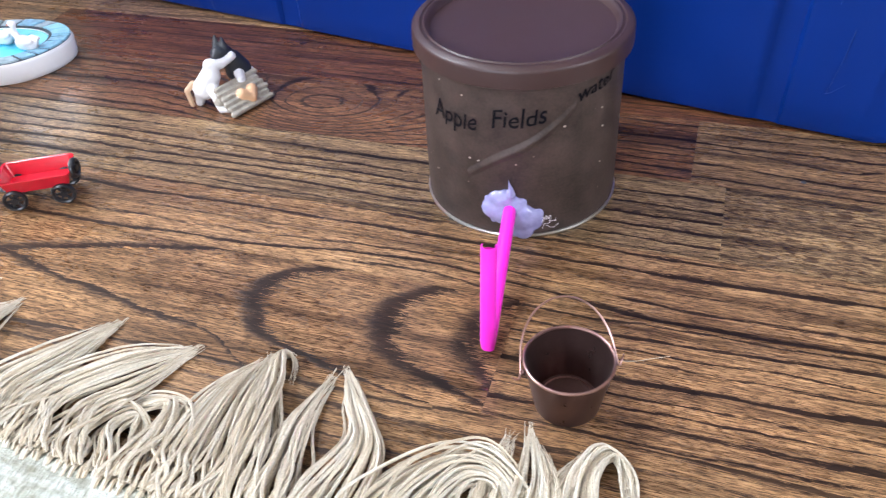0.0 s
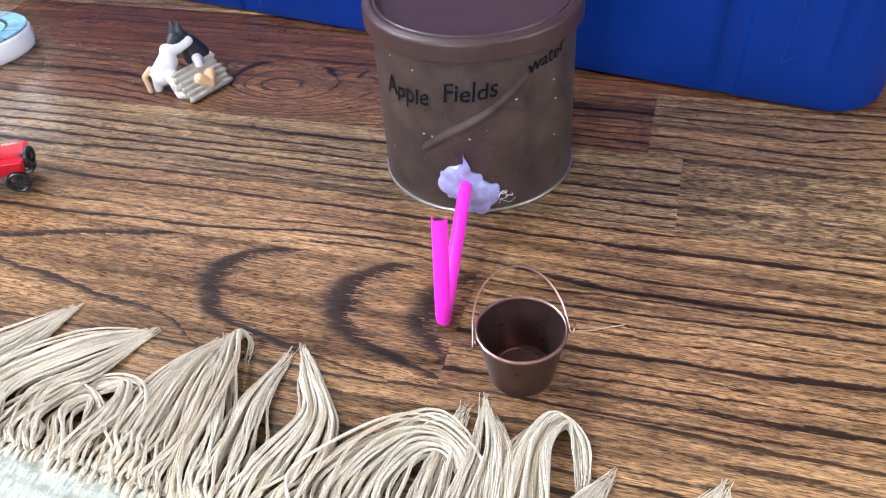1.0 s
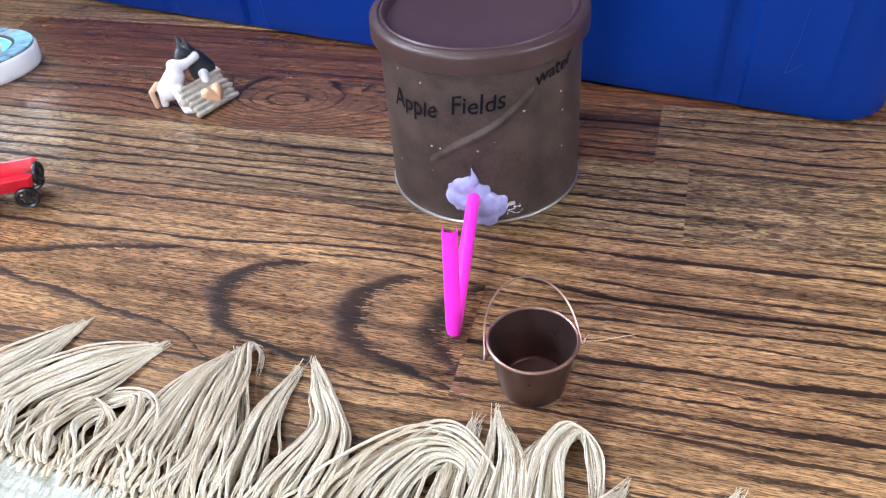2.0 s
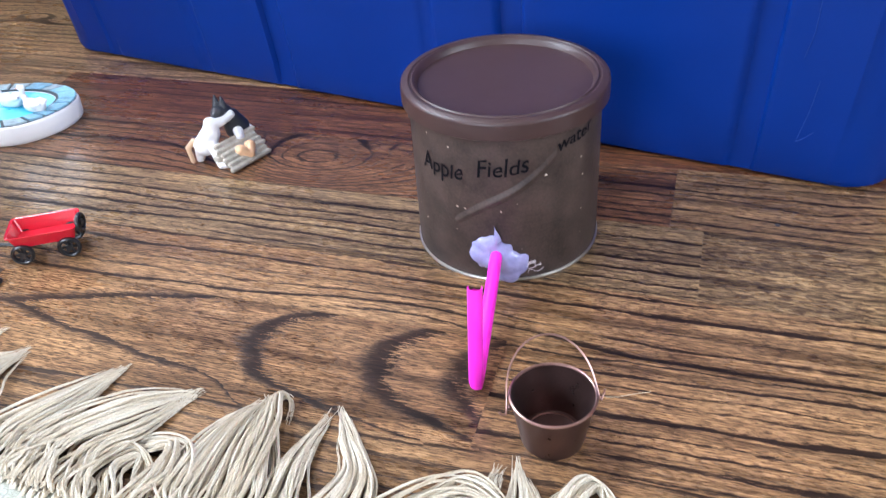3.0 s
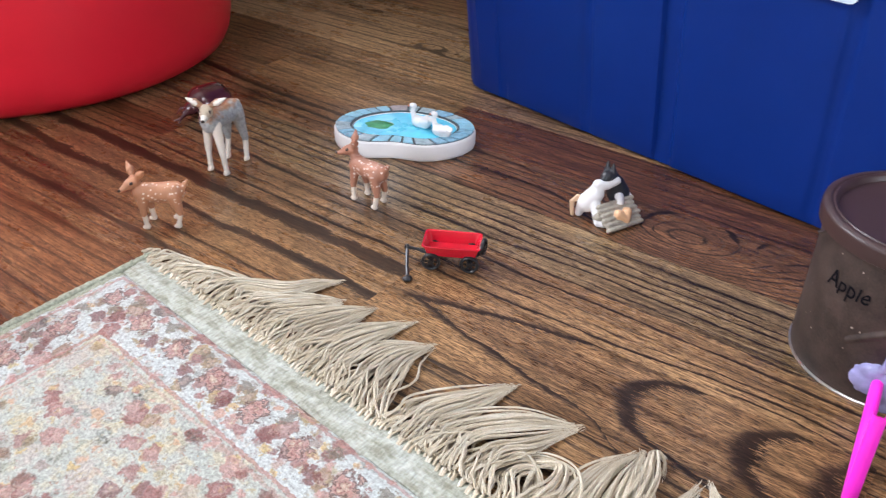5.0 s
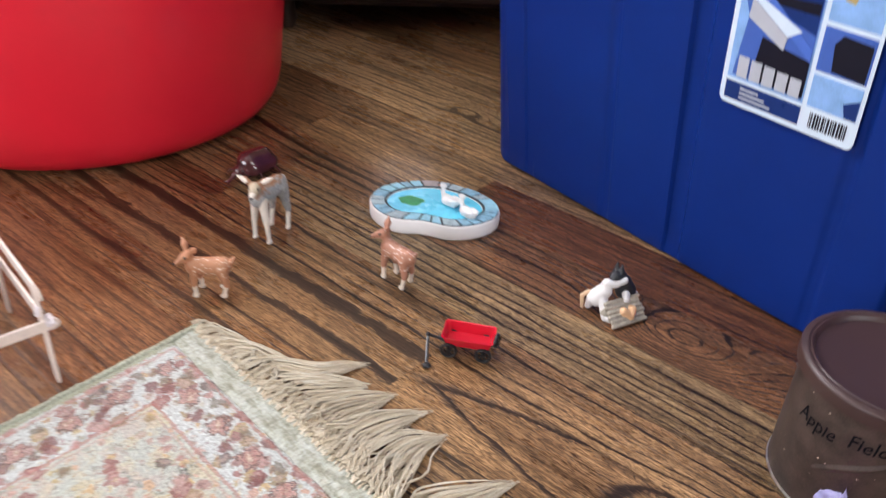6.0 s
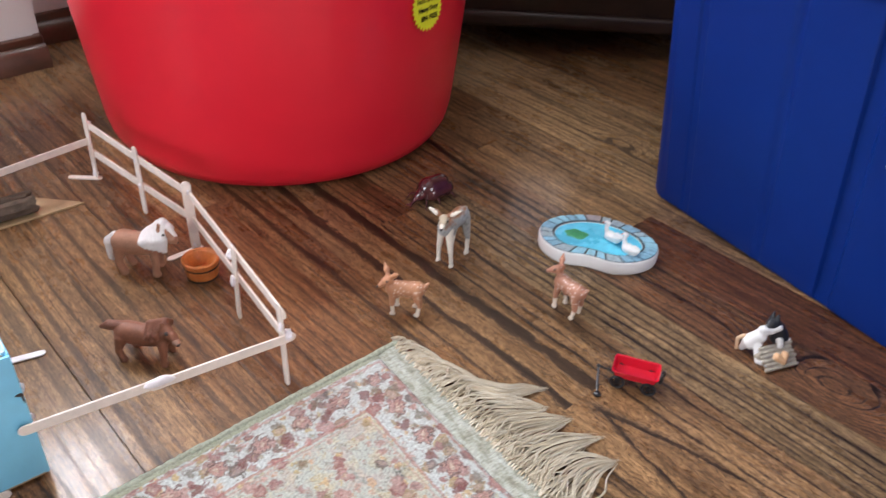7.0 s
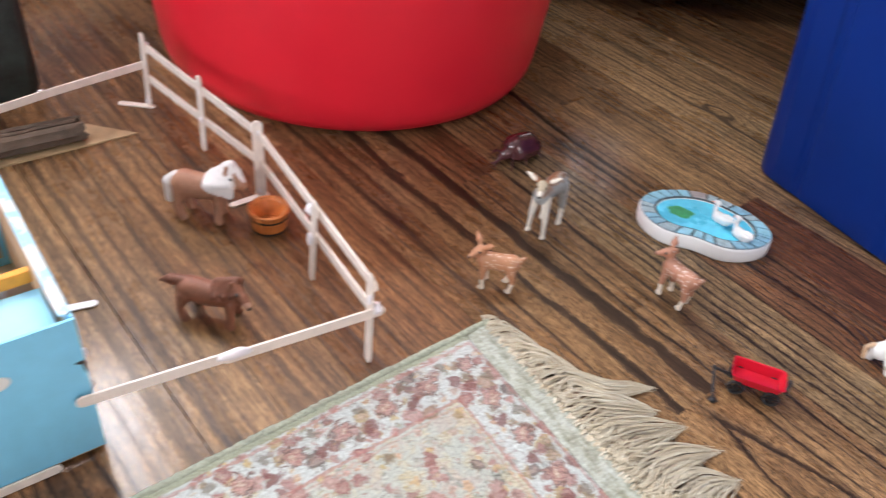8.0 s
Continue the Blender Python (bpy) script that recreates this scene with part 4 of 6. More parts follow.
def rug():
    t = thing("rug", "cream patterned wool rug with pink flowers and a long cotton fringe", "rug")
    step, na, nb = 0.0055, 236, 150
    bm = bmesh.new()
    weave = bm.verts.layers.float_vector.new("weave")
    grid = []
    for i in range(na + 1):
        row = []
        for j in range(nb + 1):
            a, b = i * step, 0.034 + j * step
            p = rug_point(a, b, 0)
            edge = min(a, b - 0.034, 0.012) / 0.012
            z = 0.0035 + 0.0040 * math.sqrt(max(edge, 0.0)) + 0.0013 * noise.noise(p * 140) + 0.0012 * noise.noise(p * 18)
            if i == 0:
                p = p + RUG_A * 0.0016 * noise.noise(p * 90)
            row.append(bm.verts.new((p.x, p.y, max(z, 0.001))))
        grid.append(row)
    for i, row in enumerate(grid):
        for j, v in enumerate(row):
            v[weave] = (i * step, 0.034 + j * step, 0)
    for i in range(na):
        for j in range(nb):
            bm.faces.new((grid[i][j], grid[i][j + 1], grid[i + 1][j + 1], grid[i + 1][j]))
    # the turned-down side that makes its thickness
    rim = [grid[i][0] for i in range(na, -1, -1)] + [grid[0][j] for j in range(1, nb + 1)]
    low = []
    for v in rim:
        w = bm.verts.new((v.co.x, v.co.y, 0.0002))
        w[weave] = v[weave]
        low.append(w)
    for i in range(len(rim) - 1):
        bm.faces.new((rim[i], rim[i + 1], low[i + 1], low[i]))
    bmesh.ops.recalc_face_normals(bm, faces=bm.faces[:])
    part("wool_field", bm, WOOL, t)
    # flat woven end
    bm = bmesh.new()
    rows = []
    for i in range(261):
        a = i * 0.005
        ring = []
        for b, z in ((-0.001, 0.0005), (0.0, 0.0035), (0.006, 0.0058), (0.015, 0.0060), (0.026, 0.0056), (0.0345, 0.0045), (0.0345, 0.0005)):
            p = rug_point(a, b + 0.0018 * noise.noise(Vector((a * 40, b * 3, 7))), 0)
            ring.append((p.x, p.y, z + (0.0009 * noise.noise(Vector((a * 260, b * 200, 3))) if z > 0.001 else 0)))
        rows.append(ring)
    loft(bm, rows)
    bmesh.ops.recalc_face_normals(bm, faces=bm.faces[:])
    part("binding", bm, BINDING, t, "beige woven end band")
    # overcast stitches where the fringe leaves the band
    rng = random.Random(14)
    bm = bmesh.new()
    a = 0.004
    while a < 1.05:
        lean, run = rng.uniform(-0.001, 0.004), rng.uniform(0.006, 0.012)
        tube(bm, smooth_path([rug_point(a, -0.002, 0.0016), rug_point(a + lean * 0.3, 0.0005, 0.0052), rug_point(a + lean * 0.7, run * 0.6, 0.0068), rug_point(a + lean, run, 0.0056)], 3), rng.uniform(0.0011, 0.0017), 6)
        a += rng.uniform(0.0028, 0.0046)
    part("edge_stitching", bm, YARN, t, "rough cotton stitches along the band")
    # side cord along the other edge
    bm = bmesh.new()
    pts = [rug_point(-0.001 + 0.001 * noise.noise(Vector((0, b * 30, 0))), b, 0.0055) for b in [0.002 * i for i in range(410)]]
    for q in range(len(pts)):
        pts[q] = pts[q] + Vector((0, 0, -0.0012)) + RUG_A * 0.0045
    tube(bm, pts, [0.0046 + 0.0011 * noise.noise(p * 160) + 0.0010 * noise.noise(p * 420) for p in pts], 10)
    part("side_cord", bm, surface("sage_wool_cord", (0.36, 0.38, 0.29), 0.95, 0.5, 320.0, 1.0, 1100.0, 0.0025), t, "sage green overcast edge")
    return t


RUG = rug()


def lock(a0, a1, way, wide, count, seed, lift=0.014):
    """One lock of fringe. Its strands leave the end band between a0 and a1, run through the points of way
    (along the band, out from it) as broad as wide says there, and end ragged at the last of them."""
    rng = random.Random(seed)
    bm = bmesh.new()
    n_way = len(way)
    cords = max(4, int(count * 0.62))
    bundle = [(rng.gauss(0, 1), rng.uniform(0, 6.3), rng.uniform(0.0006, 0.0020), rng.uniform(7, 13), rng.random() ** 0.8, 1.0 - abs(rng.gauss(0, 0.09))) for _ in range(cords)]
    for at, (drift, phase, amp, freq, layer, stop) in enumerate(bundle):
        q = (at + 0.5 + rng.gauss(0, 0.22)) / cords
        root = (a0 - 0.003 + (a1 - a0 + 0.006) * q, rng.uniform(-0.006, -0.001))
        ctrl = [root, (root[0] + 0.20 * (way[0][0] - root[0]) + rng.gauss(0, 0.0012), root[1] + rng.uniform(0.009, 0.014))]
        for j, (pa, pb) in enumerate(way):
            qa, qb = way[j - 1] if j else ((a0 + a1) / 2, 0.0)
            d = Vector((pa - qa, pb - qb)).normalized()
            spread = (q - 0.5 + 0.12 * drift) * wide[j] * (0.5 if j == n_way - 1 else 1.0) + rng.gauss(0, 0.00060)
            ctrl.append((pa + d.y * spread, pb - d.x * spread))
        line = smooth_path([(x, y, 0) for x, y in ctrl], 8)
        wave, ph, turns = rng.uniform(0.0003, 0.0010), rng.uniform(0, 6.3), rng.uniform(16.0, 26.0)
        # three plies wound round one another, loosening into single hairs at the tip
        for ply in range(3):
            cut = stop + rng.uniform(-0.05, 0.03)
            stray, pts = rng.gauss(0, 0.0016), []
            for m, p in enumerate(line):
                u = m / (len(line) - 1)
                if u > cut:
                    break
                w = (amp * math.sin(freq * u + phase) + wave * math.sin(19 * u + ph)) * min(1.0, 3 * u) * (1.2 - u)
                ease = max(0.0, (u - 0.80) / 0.20)
                twist = 2.094 * ply + turns * u + phase
                w += 0.00062 * math.cos(twist) * (1 - 0.4 * ease) + stray * ease ** 2
                z = 0.0014 + 0.0048 * (1 - u) ** 2 + layer * lift * math.sin(math.pi * min(1.0, 0.08 + u * 0.98)) ** 0.8 * (1 - 0.45 * u) + 0.0004 * math.sin(11 * u + ph) + 0.00055 * math.sin(twist)
                pts.append(rug_point(p.x + w, -p.y, max(z, 0.0009)))
            r = rng.uniform(0.00048, 0.00066)
            k = len(pts)
            taper = [r * (1.0 if m < k * 0.72 else max(0.16, 1.0 - 0.84 * (m - k * 0.72) / (k * 0.28))) for m in range(k)]
            tube(bm, pts, taper, 4, True)
    return part("tassel", bm, YARN, RUG)


# from the rug's corner on: combed along the band at first, then standing off it in leaf-shaped locks
lock(-0.004, 0.018, ((0.010, 0.010), (0.028, 0.018)), (0.012, 0.008), 30, 100, 0.006)
lock(0.014, 0.055, ((0.045, 0.014), (0.064, 0.022), (0.086, 0.026)), (0.016, 0.012, 0.008), 46, 101, 0.010)
lock(0.040, 0.098, ((0.088, 0.022), (0.118, 0.034), (0.150, 0.050)), (0.022, 0.016, 0.008), 60, 102, 0.012)
lock(0.085, 0.142, ((0.118, 0.026), (0.152, 0.052), (0.166, 0.082), (0.179, 0.107)), (0.030, 0.022, 0.014, 0.003), 74, 103)
lock(0.128, 0.196, ((0.166, 0.028), (0.184, 0.056), (0.203, 0.086)), (0.050, 0.032, 0.007), 84, 104)
lock(0.178, 0.238, ((0.208, 0.030), (0.217, 0.060), (0.232, 0.098)), (0.046, 0.030, 0.006), 80, 105)
lock(0.220, 0.285, ((0.250, 0.030), (0.256, 0.066), (0.275, 0.109)), (0.050, 0.030, 0.003), 84, 106)
lock(0.262, 0.338, ((0.292, 0.030), (0.291, 0.064), (0.307, 0.098)), (0.056, 0.036, 0.004), 92, 107)
lock(0.333, 0.388, ((0.362, 0.030), (0.376, 0.066), (0.391, 0.108)), (0.040, 0.024, 0.002), 76, 108)
lock(0.372, 0.440, ((0.404, 0.032), (0.428, 0.068), (0.456, 0.103)), (0.052, 0.036, 0.004), 104, 109)
lock(0.428, 0.462, ((0.436, 0.020), (0.446, 0.040), (0.458, 0.030), (0.464, 0.010)), (0.026, 0.018, 0.014, 0.010), 36, 110, 0.012)
lock(0.456, 0.496, ((0.480, 0.030), (0.472, 0.052), (0.452, 0.050), (0.436, 0.040)), (0.030, 0.018, 0.014, 0.010), 44, 111, 0.016)
lock(0.486, 0.556, ((0.514, 0.034), (0.506, 0.078), (0.505, 0.113)), (0.060, 0.036, 0.004), 112, 112, 0.016)
lock(0.512, 0.540, ((0.524, 0.040), (0.522, 0.084), (0.513, 0.110), (0.522, 0.112), (0.527, 0.092)), (0.020, 0.012, 0.006, 0.005, 0.004), 18, 113, 0.016)
lock(0.542, 0.572, ((0.552, 0.036), (0.546, 0.068), (0.551, 0.116)), (0.026, 0.018, 0.003), 42, 114, 0.016)
lock(0.562, 0.606, ((0.588, 0.030), (0.590, 0.066), (0.572, 0.094), (0.555, 0.120)), (0.034, 0.022, 0.012, 0.003), 66, 115, 0.016)
lock(0.598, 0.660, ((0.624, 0.034), (0.642, 0.068), (0.664, 0.076), (0.684, 0.062), (0.694, 0.040)), (0.046, 0.026, 0.018, 0.014, 0.010), 82, 116, 0.018)
lock(0.606, 0.640, ((0.630, 0.050), (0.652, 0.086), (0.674, 0.082), (0.692, 0.056)), (0.020, 0.008, 0.006, 0.006), 12, 117, 0.020)
lock(0.652, 0.684, ((0.664, 0.036), (0.664, 0.074), (0.667, 0.110)), (0.022, 0.014, 0.003), 36, 118)
lock(0.668, 0.704, ((0.690, 0.038), (0.688, 0.080), (0.676, 0.119)), (0.030, 0.022, 0.002), 52, 119)
lock(0.698, 0.722, ((0.704, 0.040), (0.700, 0.078), (0.710, 0.110)), (0.016, 0.010, 0.002), 30, 120)
lock(0.708, 0.744, ((0.716, 0.044), (0.713, 0.086), (0.722, 0.110), (0.736, 0.098), (0.742, 0.062)), (0.024, 0.014, 0.012, 0.012, 0.010), 48, 121, 0.016)
lock(0.734, 0.770, ((0.748, 0.030), (0.744, 0.062), (0.757, 0.093)), (0.024, 0.014, 0.002), 36, 122)
for i in range(4):
    a = 0.772 + 0.052 * i
    lock(a, a + 0.050, ((a + 0.026, 0.034), (a + 0.030, 0.070), (a + 0.040 + 0.006 * (i % 2), 0.104)), (0.038, 0.024, 0.003), 56, 123 + i)


# ---- loose thread ----
thread_path = smooth_path([(0.131, 0.3735, 0.0006), (0.139, 0.3720, 0.0012), (0.148, 0.3735, 0.0006), (0.161, 0.3738, 0.0014)], 6)
tagged(part("loose_thread", tube(bmesh.new(), thread_path, 0.00022, 5), YARN), "short pale cotton thread lying on the floor", "thread")


# ---- fence ----
def stick(p0, p1, wide, thick, face):
    """A flat craft stick with round ends from p0 to p1; face: the way its flat side looks."""
    p0, p1 = Vector(p0), Vector(p1)
    x = (p1 - p0).normalized()
    z = Vector(face)
    z = (z - x * z.dot(x)).normalized()
    y = z.cross(x)
    length = (p1 - p0).length
    out = []
    for cx, a0 in ((length - wide / 2, -90), (wide / 2, 90)):
        for i in range(7):
            a = radians(a0 + 180 * i / 6)
            out.append((cx + wide / 2 * math.cos(a), wide / 2 * math.sin(a)))
    bm = bmesh.new()
    rings = []
    for k, inset in ((-0.5, 0.0004), (-0.32, 0.0), (0.32, 0.0), (0.5, 0.0004)):
        sc = 1 - 2 * inset / wide
        rings.append([p0 + x * (length / 2 + (px - length / 2) * (1 - 2 * inset / length)) + y * py * sc + z * thick * k for px, py in out])
    loft(bm, rings)
    bmesh.ops.recalc_face_normals(bm, faces=bm.faces[:])
    return bm


def glue_dab(p, k, seed):
    rng = random.Random(seed)
    bm = bmesh.new()
    bmesh.ops.create_icosphere(bm, subdivisions=2, radius=k, matrix=Matrix.Translation(p) @ Matrix.Diagonal((rng.uniform(0.6, 1.0), rng.uniform(0.6, 1.0), rng.uniform(1.0, 1.6), 1)))
    for v in bm.verts:
        v.co += (v.co - Vector(p)) * 0.7 * noise.noise(v.co * 240)
    return bm


def fence():
    t = thing("fence", "toy fence of pale craft sticks joined with white glue", "fence", pose(0, 0, 0))
    posts = [(-0.656, 0.382, 0.121, 0.004), (-0.784, 0.449, 0.121, -0.010), (-0.938, 0.539, 0.113, 0.003), (-1.068, 0.571, 0.118, -0.002), (-1.212, 0.608, 0.120, -0.005)]
    tops = []
    for i, (x, y, h, lean) in enumerate(posts):
        along = Vector((posts[min(i + 1, 4)][0] - posts[max(i - 1, 0)][0], posts[min(i + 1, 4)][1] - posts[max(i - 1, 0)][1], 0)).normalized()
        n = Vector((-along.y, along.x, 0))
        wide = 0.0135 if i == 2 else 0.0122
        if i == 2:
            n = Vector((0.6, -0.8, 0))
        part("post", stick((x, y, 0.0005), (x + lean * along.x, y + lean * along.y, h), wide, 0.0026, n), STICK_WOOD, t)
        tops.append((Vector((x, y, 0)), Vector((-along.y, along.x, 0))))
    high = [0.108, 0.100, 0.092, 0.094, 0.098]
    low = [0.074, 0.060, 0.050, 0.047, 0.048]
    for level in (high, low):
        for i, j in ((0, 2), (2, 4)):
            n = tops[1][1] if i == 0 else tops[3][1]
            off = -n * 0.0026
            d = (tops[j][0] - tops[i][0]).normalized() * 0.006
            za, zb = level[i] + (0.001 if i else 0), level[j]
            p0, p1 = tops[i][0] + off - d, tops[j][0] + off + d
            part("rail", stick((p0.x, p0.y, za), (p1.x, p1.y, zb), 0.0122, 0.0026, n), STICK_WOOD, t)
    # front rail of two sticks and the back rail
    f0, f1 = Vector((-0.649, 0.394, 0.074)), Vector((-0.7875, 0.1315, 0.081))
    fm = f0.lerp(f1, 0.53)
    up = (f1 - f0).normalized()
    face = Vector((-up.y, up.x, 0))
    part("rail", stick(f0 + face * 0.0030, fm + face * 0.0030 + up * 0.012, 0.0122, 0.0026, face), STICK_WOOD, t)
    part("rail", stick(fm + face * 0.0008 - up * 0.012, f1 + face * 0.0008, 0.0122, 0.0026, face), STICK_WOOD, t)
    bm = bmesh.new()
    turn = Matrix((up, Vector((-up.y, up.x, 0)), Vector((0, 0, 1)))).transposed().to_4x4()
    turn.translation = fm + face * 0.003 + Vector((0, 0, 0.0035))
    bmesh.ops.create_icosphere(bm, subdivisions=3, radius=1.0, matrix=turn @ Matrix.Diagonal((0.017, 0.0045, 0.0058, 1)))
    for v in bm.verts:
        v.co += (v.co - turn.translation) * 0.25 * noise.noise(v.co * 150)
    part("glue_dab", bm, GLUE_WHITE, t)
    b0, b1, b2 = Vector((-1.214, 0.612, 0.069)), Vector((-1.245, 0.466, 0.070)), Vector((-1.272, 0.330, 0.070))
    face = Vector((0.98, -0.2, 0))
    part("rail", stick(b0 + face * 0.003, b1 + face * 0.003, 0.0116, 0.0026, face), STICK_WOOD, t)
    part("rail", stick(b1 + Vector((0, 0.012, 0)) + face * 0.0056, b2 + face * 0.0056, 0.0116, 0.0026, face), STICK_WOOD, t)
    part("back_post", stick((-1.273, 0.325, 0.0005), (-1.273, 0.325, 0.12), 0.0095, 0.0022, face), STICK_WOOD, t)
    # flat feet
    for p0, p1 in (((-1.252, 0.585, 0.0016), (-1.203, 0.611, 0.0016)), ((-0.953, 0.496, 0.0016), (-0.934, 0.548, 0.0016))):
        part("foot", stick(p0, p1, 0.0100, 0.0022, (0, 0, 1)), STICK_WOOD, t)
    for k, (p, r) in enumerate((((-0.652, 0.386, 0.078), 0.0065), ((-0.656, 0.380, 0.092), 0.0045), ((-0.786, 0.451, 0.101), 0.0065), ((-0.782, 0.446, 0.066), 0.0070), ((-0.939, 0.541, 0.096), 0.0040), ((-1.068, 0.572, 0.094), 0.0035), ((-1.066, 0.570, 0.052), 0.0035), ((-1.212, 0.608, 0.010), 0.0055), ((-1.208, 0.613, 0.100), 0.0035), ((-1.247, 0.463, 0.072), 0.0045), ((-0.940, 0.540, 0.009), 0.0050))):
        part("glue_dab", glue_dab(p, r, k), GLUE_WHITE, t)


fence()


# ---- toy figures ----
def spotted(name, coat, spots, scale, size):
    k = Nodes(name)
    v = k.coords()
    c = k.add("TexVoronoi", Scale=scale, Randomness=0.7)
    k.link(v, c.inputs["Vector"])
    dots = k.math("LESS_THAN", c.outputs["Distance"], size)
    sep = k.t.nodes.new("ShaderNodeSeparateXYZ")
    k.link(v, sep.inputs[0])
    high = k.math("MULTIPLY", k.math("GREATER_THAN", sep.outputs[2], 0.029), k.math("LESS_THAN", sep.outputs[0], 0.016))
    tone = k.mix(k.noise(v, 90.0, 4), tuple(c * 0.72 for c in coat), tuple(min(1, c * 1.2) for c in coat))
    col = k.mix(k.math("MULTIPLY", k.math("MULTIPLY", dots, high), 0.85), tone, spots)
    k.bump(k.noise(k.scaled(v, (300.0, 700.0, 700.0)), 1.0, 3), 0.3, 0.0004)
    return k.set(Base_Color=col, Roughness=0.45)


FAWN_TAN = spotted("tan_fawn_paint", (0.50, 0.235, 0.125), (0.85, 0.72, 0.58), 230.0, 0.26)
FAWN_ROSE = spotted("rosy_fawn_paint", (0.44, 0.205, 0.13), (0.88, 0.76, 0.68), 250.0, 0.30)
CREAM_PAINT = surface("cream_toy_paint", (0.80, 0.70, 0.58), 0.42, 0.08, 80.0, 0.1)
DARK_PAINT = surface("dark_toy_paint", (0.035, 0.025, 0.022), 0.35, 0.2, 100.0, 0.1)


def doe_back():
    k = Nodes("mottled_grey_rust_paint")
    v = k.coords()
    sep = k.t.nodes.new("ShaderNodeSeparateXYZ")
    k.link(v, sep.inputs[0])
    rust = k.ramp(k.math("ADD", k.noise(v, 75.0, 4), k.math("MULTIPLY", k.math("SUBTRACT", sep.outputs[2], 0.072), 22.0)), [(0.45, (0.36, 0.37, 0.36)), (0.62, (0.34, 0.17, 0.09))])
    col = k.mix(0.7, rust, k.ramp(k.noise(v, 260.0, 3), [(0.35, (0.6, 0.6, 0.6)), (0.65, (1.25, 1.25, 1.25))]), "MULTIPLY")
    k.bump(k.noise(v, 500.0, 3), 0.3, 0.0005)
    return k.set(Base_Color=col, Roughness=0.42)


DOE_GREY = doe_back()
DOE_BROW = surface("tan_toy_paint", (0.50, 0.42, 0.30), 0.45, 0.25, 120.0, 0.2)
DOE_CREAM = surface("doe_cream_paint", (0.82, 0.76, 0.66), 0.40, 0.10, 80.0, 0.1)
PONY_COAT = surface("chestnut_toy_paint", (0.37, 0.175, 0.105), 0.55, 0.25, 60.0, 0.5, 400.0, 0.0010)
FOAL_COAT = surface("red_brown_toy_paint", (0.235, 0.088, 0.048), 0.55, 0.35, 60.0, 0.9, 380.0, 0.0018)
MUZZLE_PINK = surface("pale_muzzle_paint", (0.44, 0.24, 0.17), 0.5, 0.15, 90.0, 0.2)
FOAL_MANE = surface("dark_red_mane_paint", (0.19, 0.068, 0.038), 0.55, 0.3, 220.0, 0.9, 500.0, 0.0016)
MANE_WHITE = surface("white_mane_paint", (0.84, 0.78, 0.76), 0.5, 0.08, 220.0, 0.9, 500.0, 0.0016)
WHITE_PAINT = surface("white_toy_paint", (0.84, 0.83, 0.82), 0.38, 0.04, 80.0, 0.2)
BLACK_PAINT = surface("black_toy_paint", (0.022, 0.024, 0.028), 0.4, 0.2, 80.0, 0.2)
MAROON = surface("glossy_maroon_paint", (0.075, 0.018, 0.022), 0.14, 0.25, 60.0, 0.15, coat=0.6)
SLAT_GREY = surface("grey_bark_paint", (0.40, 0.36, 0.29), 0.65, 0.25, 150.0, 0.5)
PEACH = surface("peach_paint", (0.78, 0.47, 0.26), 0.5, 0.08)
TAIL_TAN = surface("tan_tail_paint", (0.62, 0.42, 0.26), 0.5, 0.1)


def fused(name, blobs, mats, m, label, category, voxel=0.0010, group="", soft=4):
    """One plain figure from overlapping tapered limbs (p0, p1, r0, r1, material), melted into one skin."""
    bm = bmesh.new()
    for p0, p1, r0, r1, _ in blobs:
        p0, p1 = Vector(p0), Vector(p1)
        d = p1 - p0
        length = d.length
        q = d.to_track_quat("Z", "Y").to_matrix().to_4x4() if length > 1e-6 else Matrix.Identity(4)
        rings = []
        for i in range(1, 6):
            a = radians(-90 + 90 * i / 6)
            rings.append((r0 * math.cos(a), r0 * math.sin(a)))
        rings.append((r0, 0.0))
        rings.append((r1, max(length, 1e-4)))
        for i in range(1, 6):
            a = radians(90 * i / 6)
            rings.append((r1 * math.cos(a), length + r1 * math.sin(a)))
        k = Matrix.Translation(p0) @ q
        loft(bm, [[k @ Vector((r * math.cos(2 * math.pi * j / 24), r * math.sin(2 * math.pi * j / 24), z)) for j in range(24)] for r, z in rings])
    bmesh.ops.recalc_face_normals(bm, faces=bm.faces[:])
    rough = part(name, bm, [])
    rm = rough.modifiers.new("fuse", "REMESH")
    rm.mode, rm.voxel_size = "VOXEL", voxel
    sm = rough.modifiers.new("soften", "SMOOTH")
    sm.factor, sm.iterations = 0.5, soft
    dg = bpy.context.evaluated_depsgraph_get()
    me = bpy.data.meshes.new_from_object(rough.evaluated_get(dg))
    old = rough.data
    bpy.data.objects.remove(rough)
    bpy.data.meshes.remove(old)
    me.name = name
    for x in mats:
        me.materials.append(x)
    centres = np.zeros(len(me.polygons) * 3)
    me.polygons.foreach_get("center", centres)
    c = centres.reshape(-1, 3)
    best, pick = np.full(len(c), 1e9), np.zeros(len(c), dtype=np.int32)
    for p0, p1, r0, r1, mi in blobs:
        p0, p1 = np.array(p0), np.array(p1)
        d = p1 - p0
        t = np.clip(((c - p0) @ d) / max(float(d @ d), 1e-9), 0, 1)
        dist = np.linalg.norm(c - p0 - t[:, None] * d, axis=1) - (r0 + (r1 - r0) * t)
        hit = dist < best
        best[hit], pick[hit] = dist[hit], mi
    me.polygons.foreach_set("material_index", pick)
    me.shade_smooth()
    ob = new(name, me)
    ob.matrix_world = m
    return tagged(ob, label, category, group)


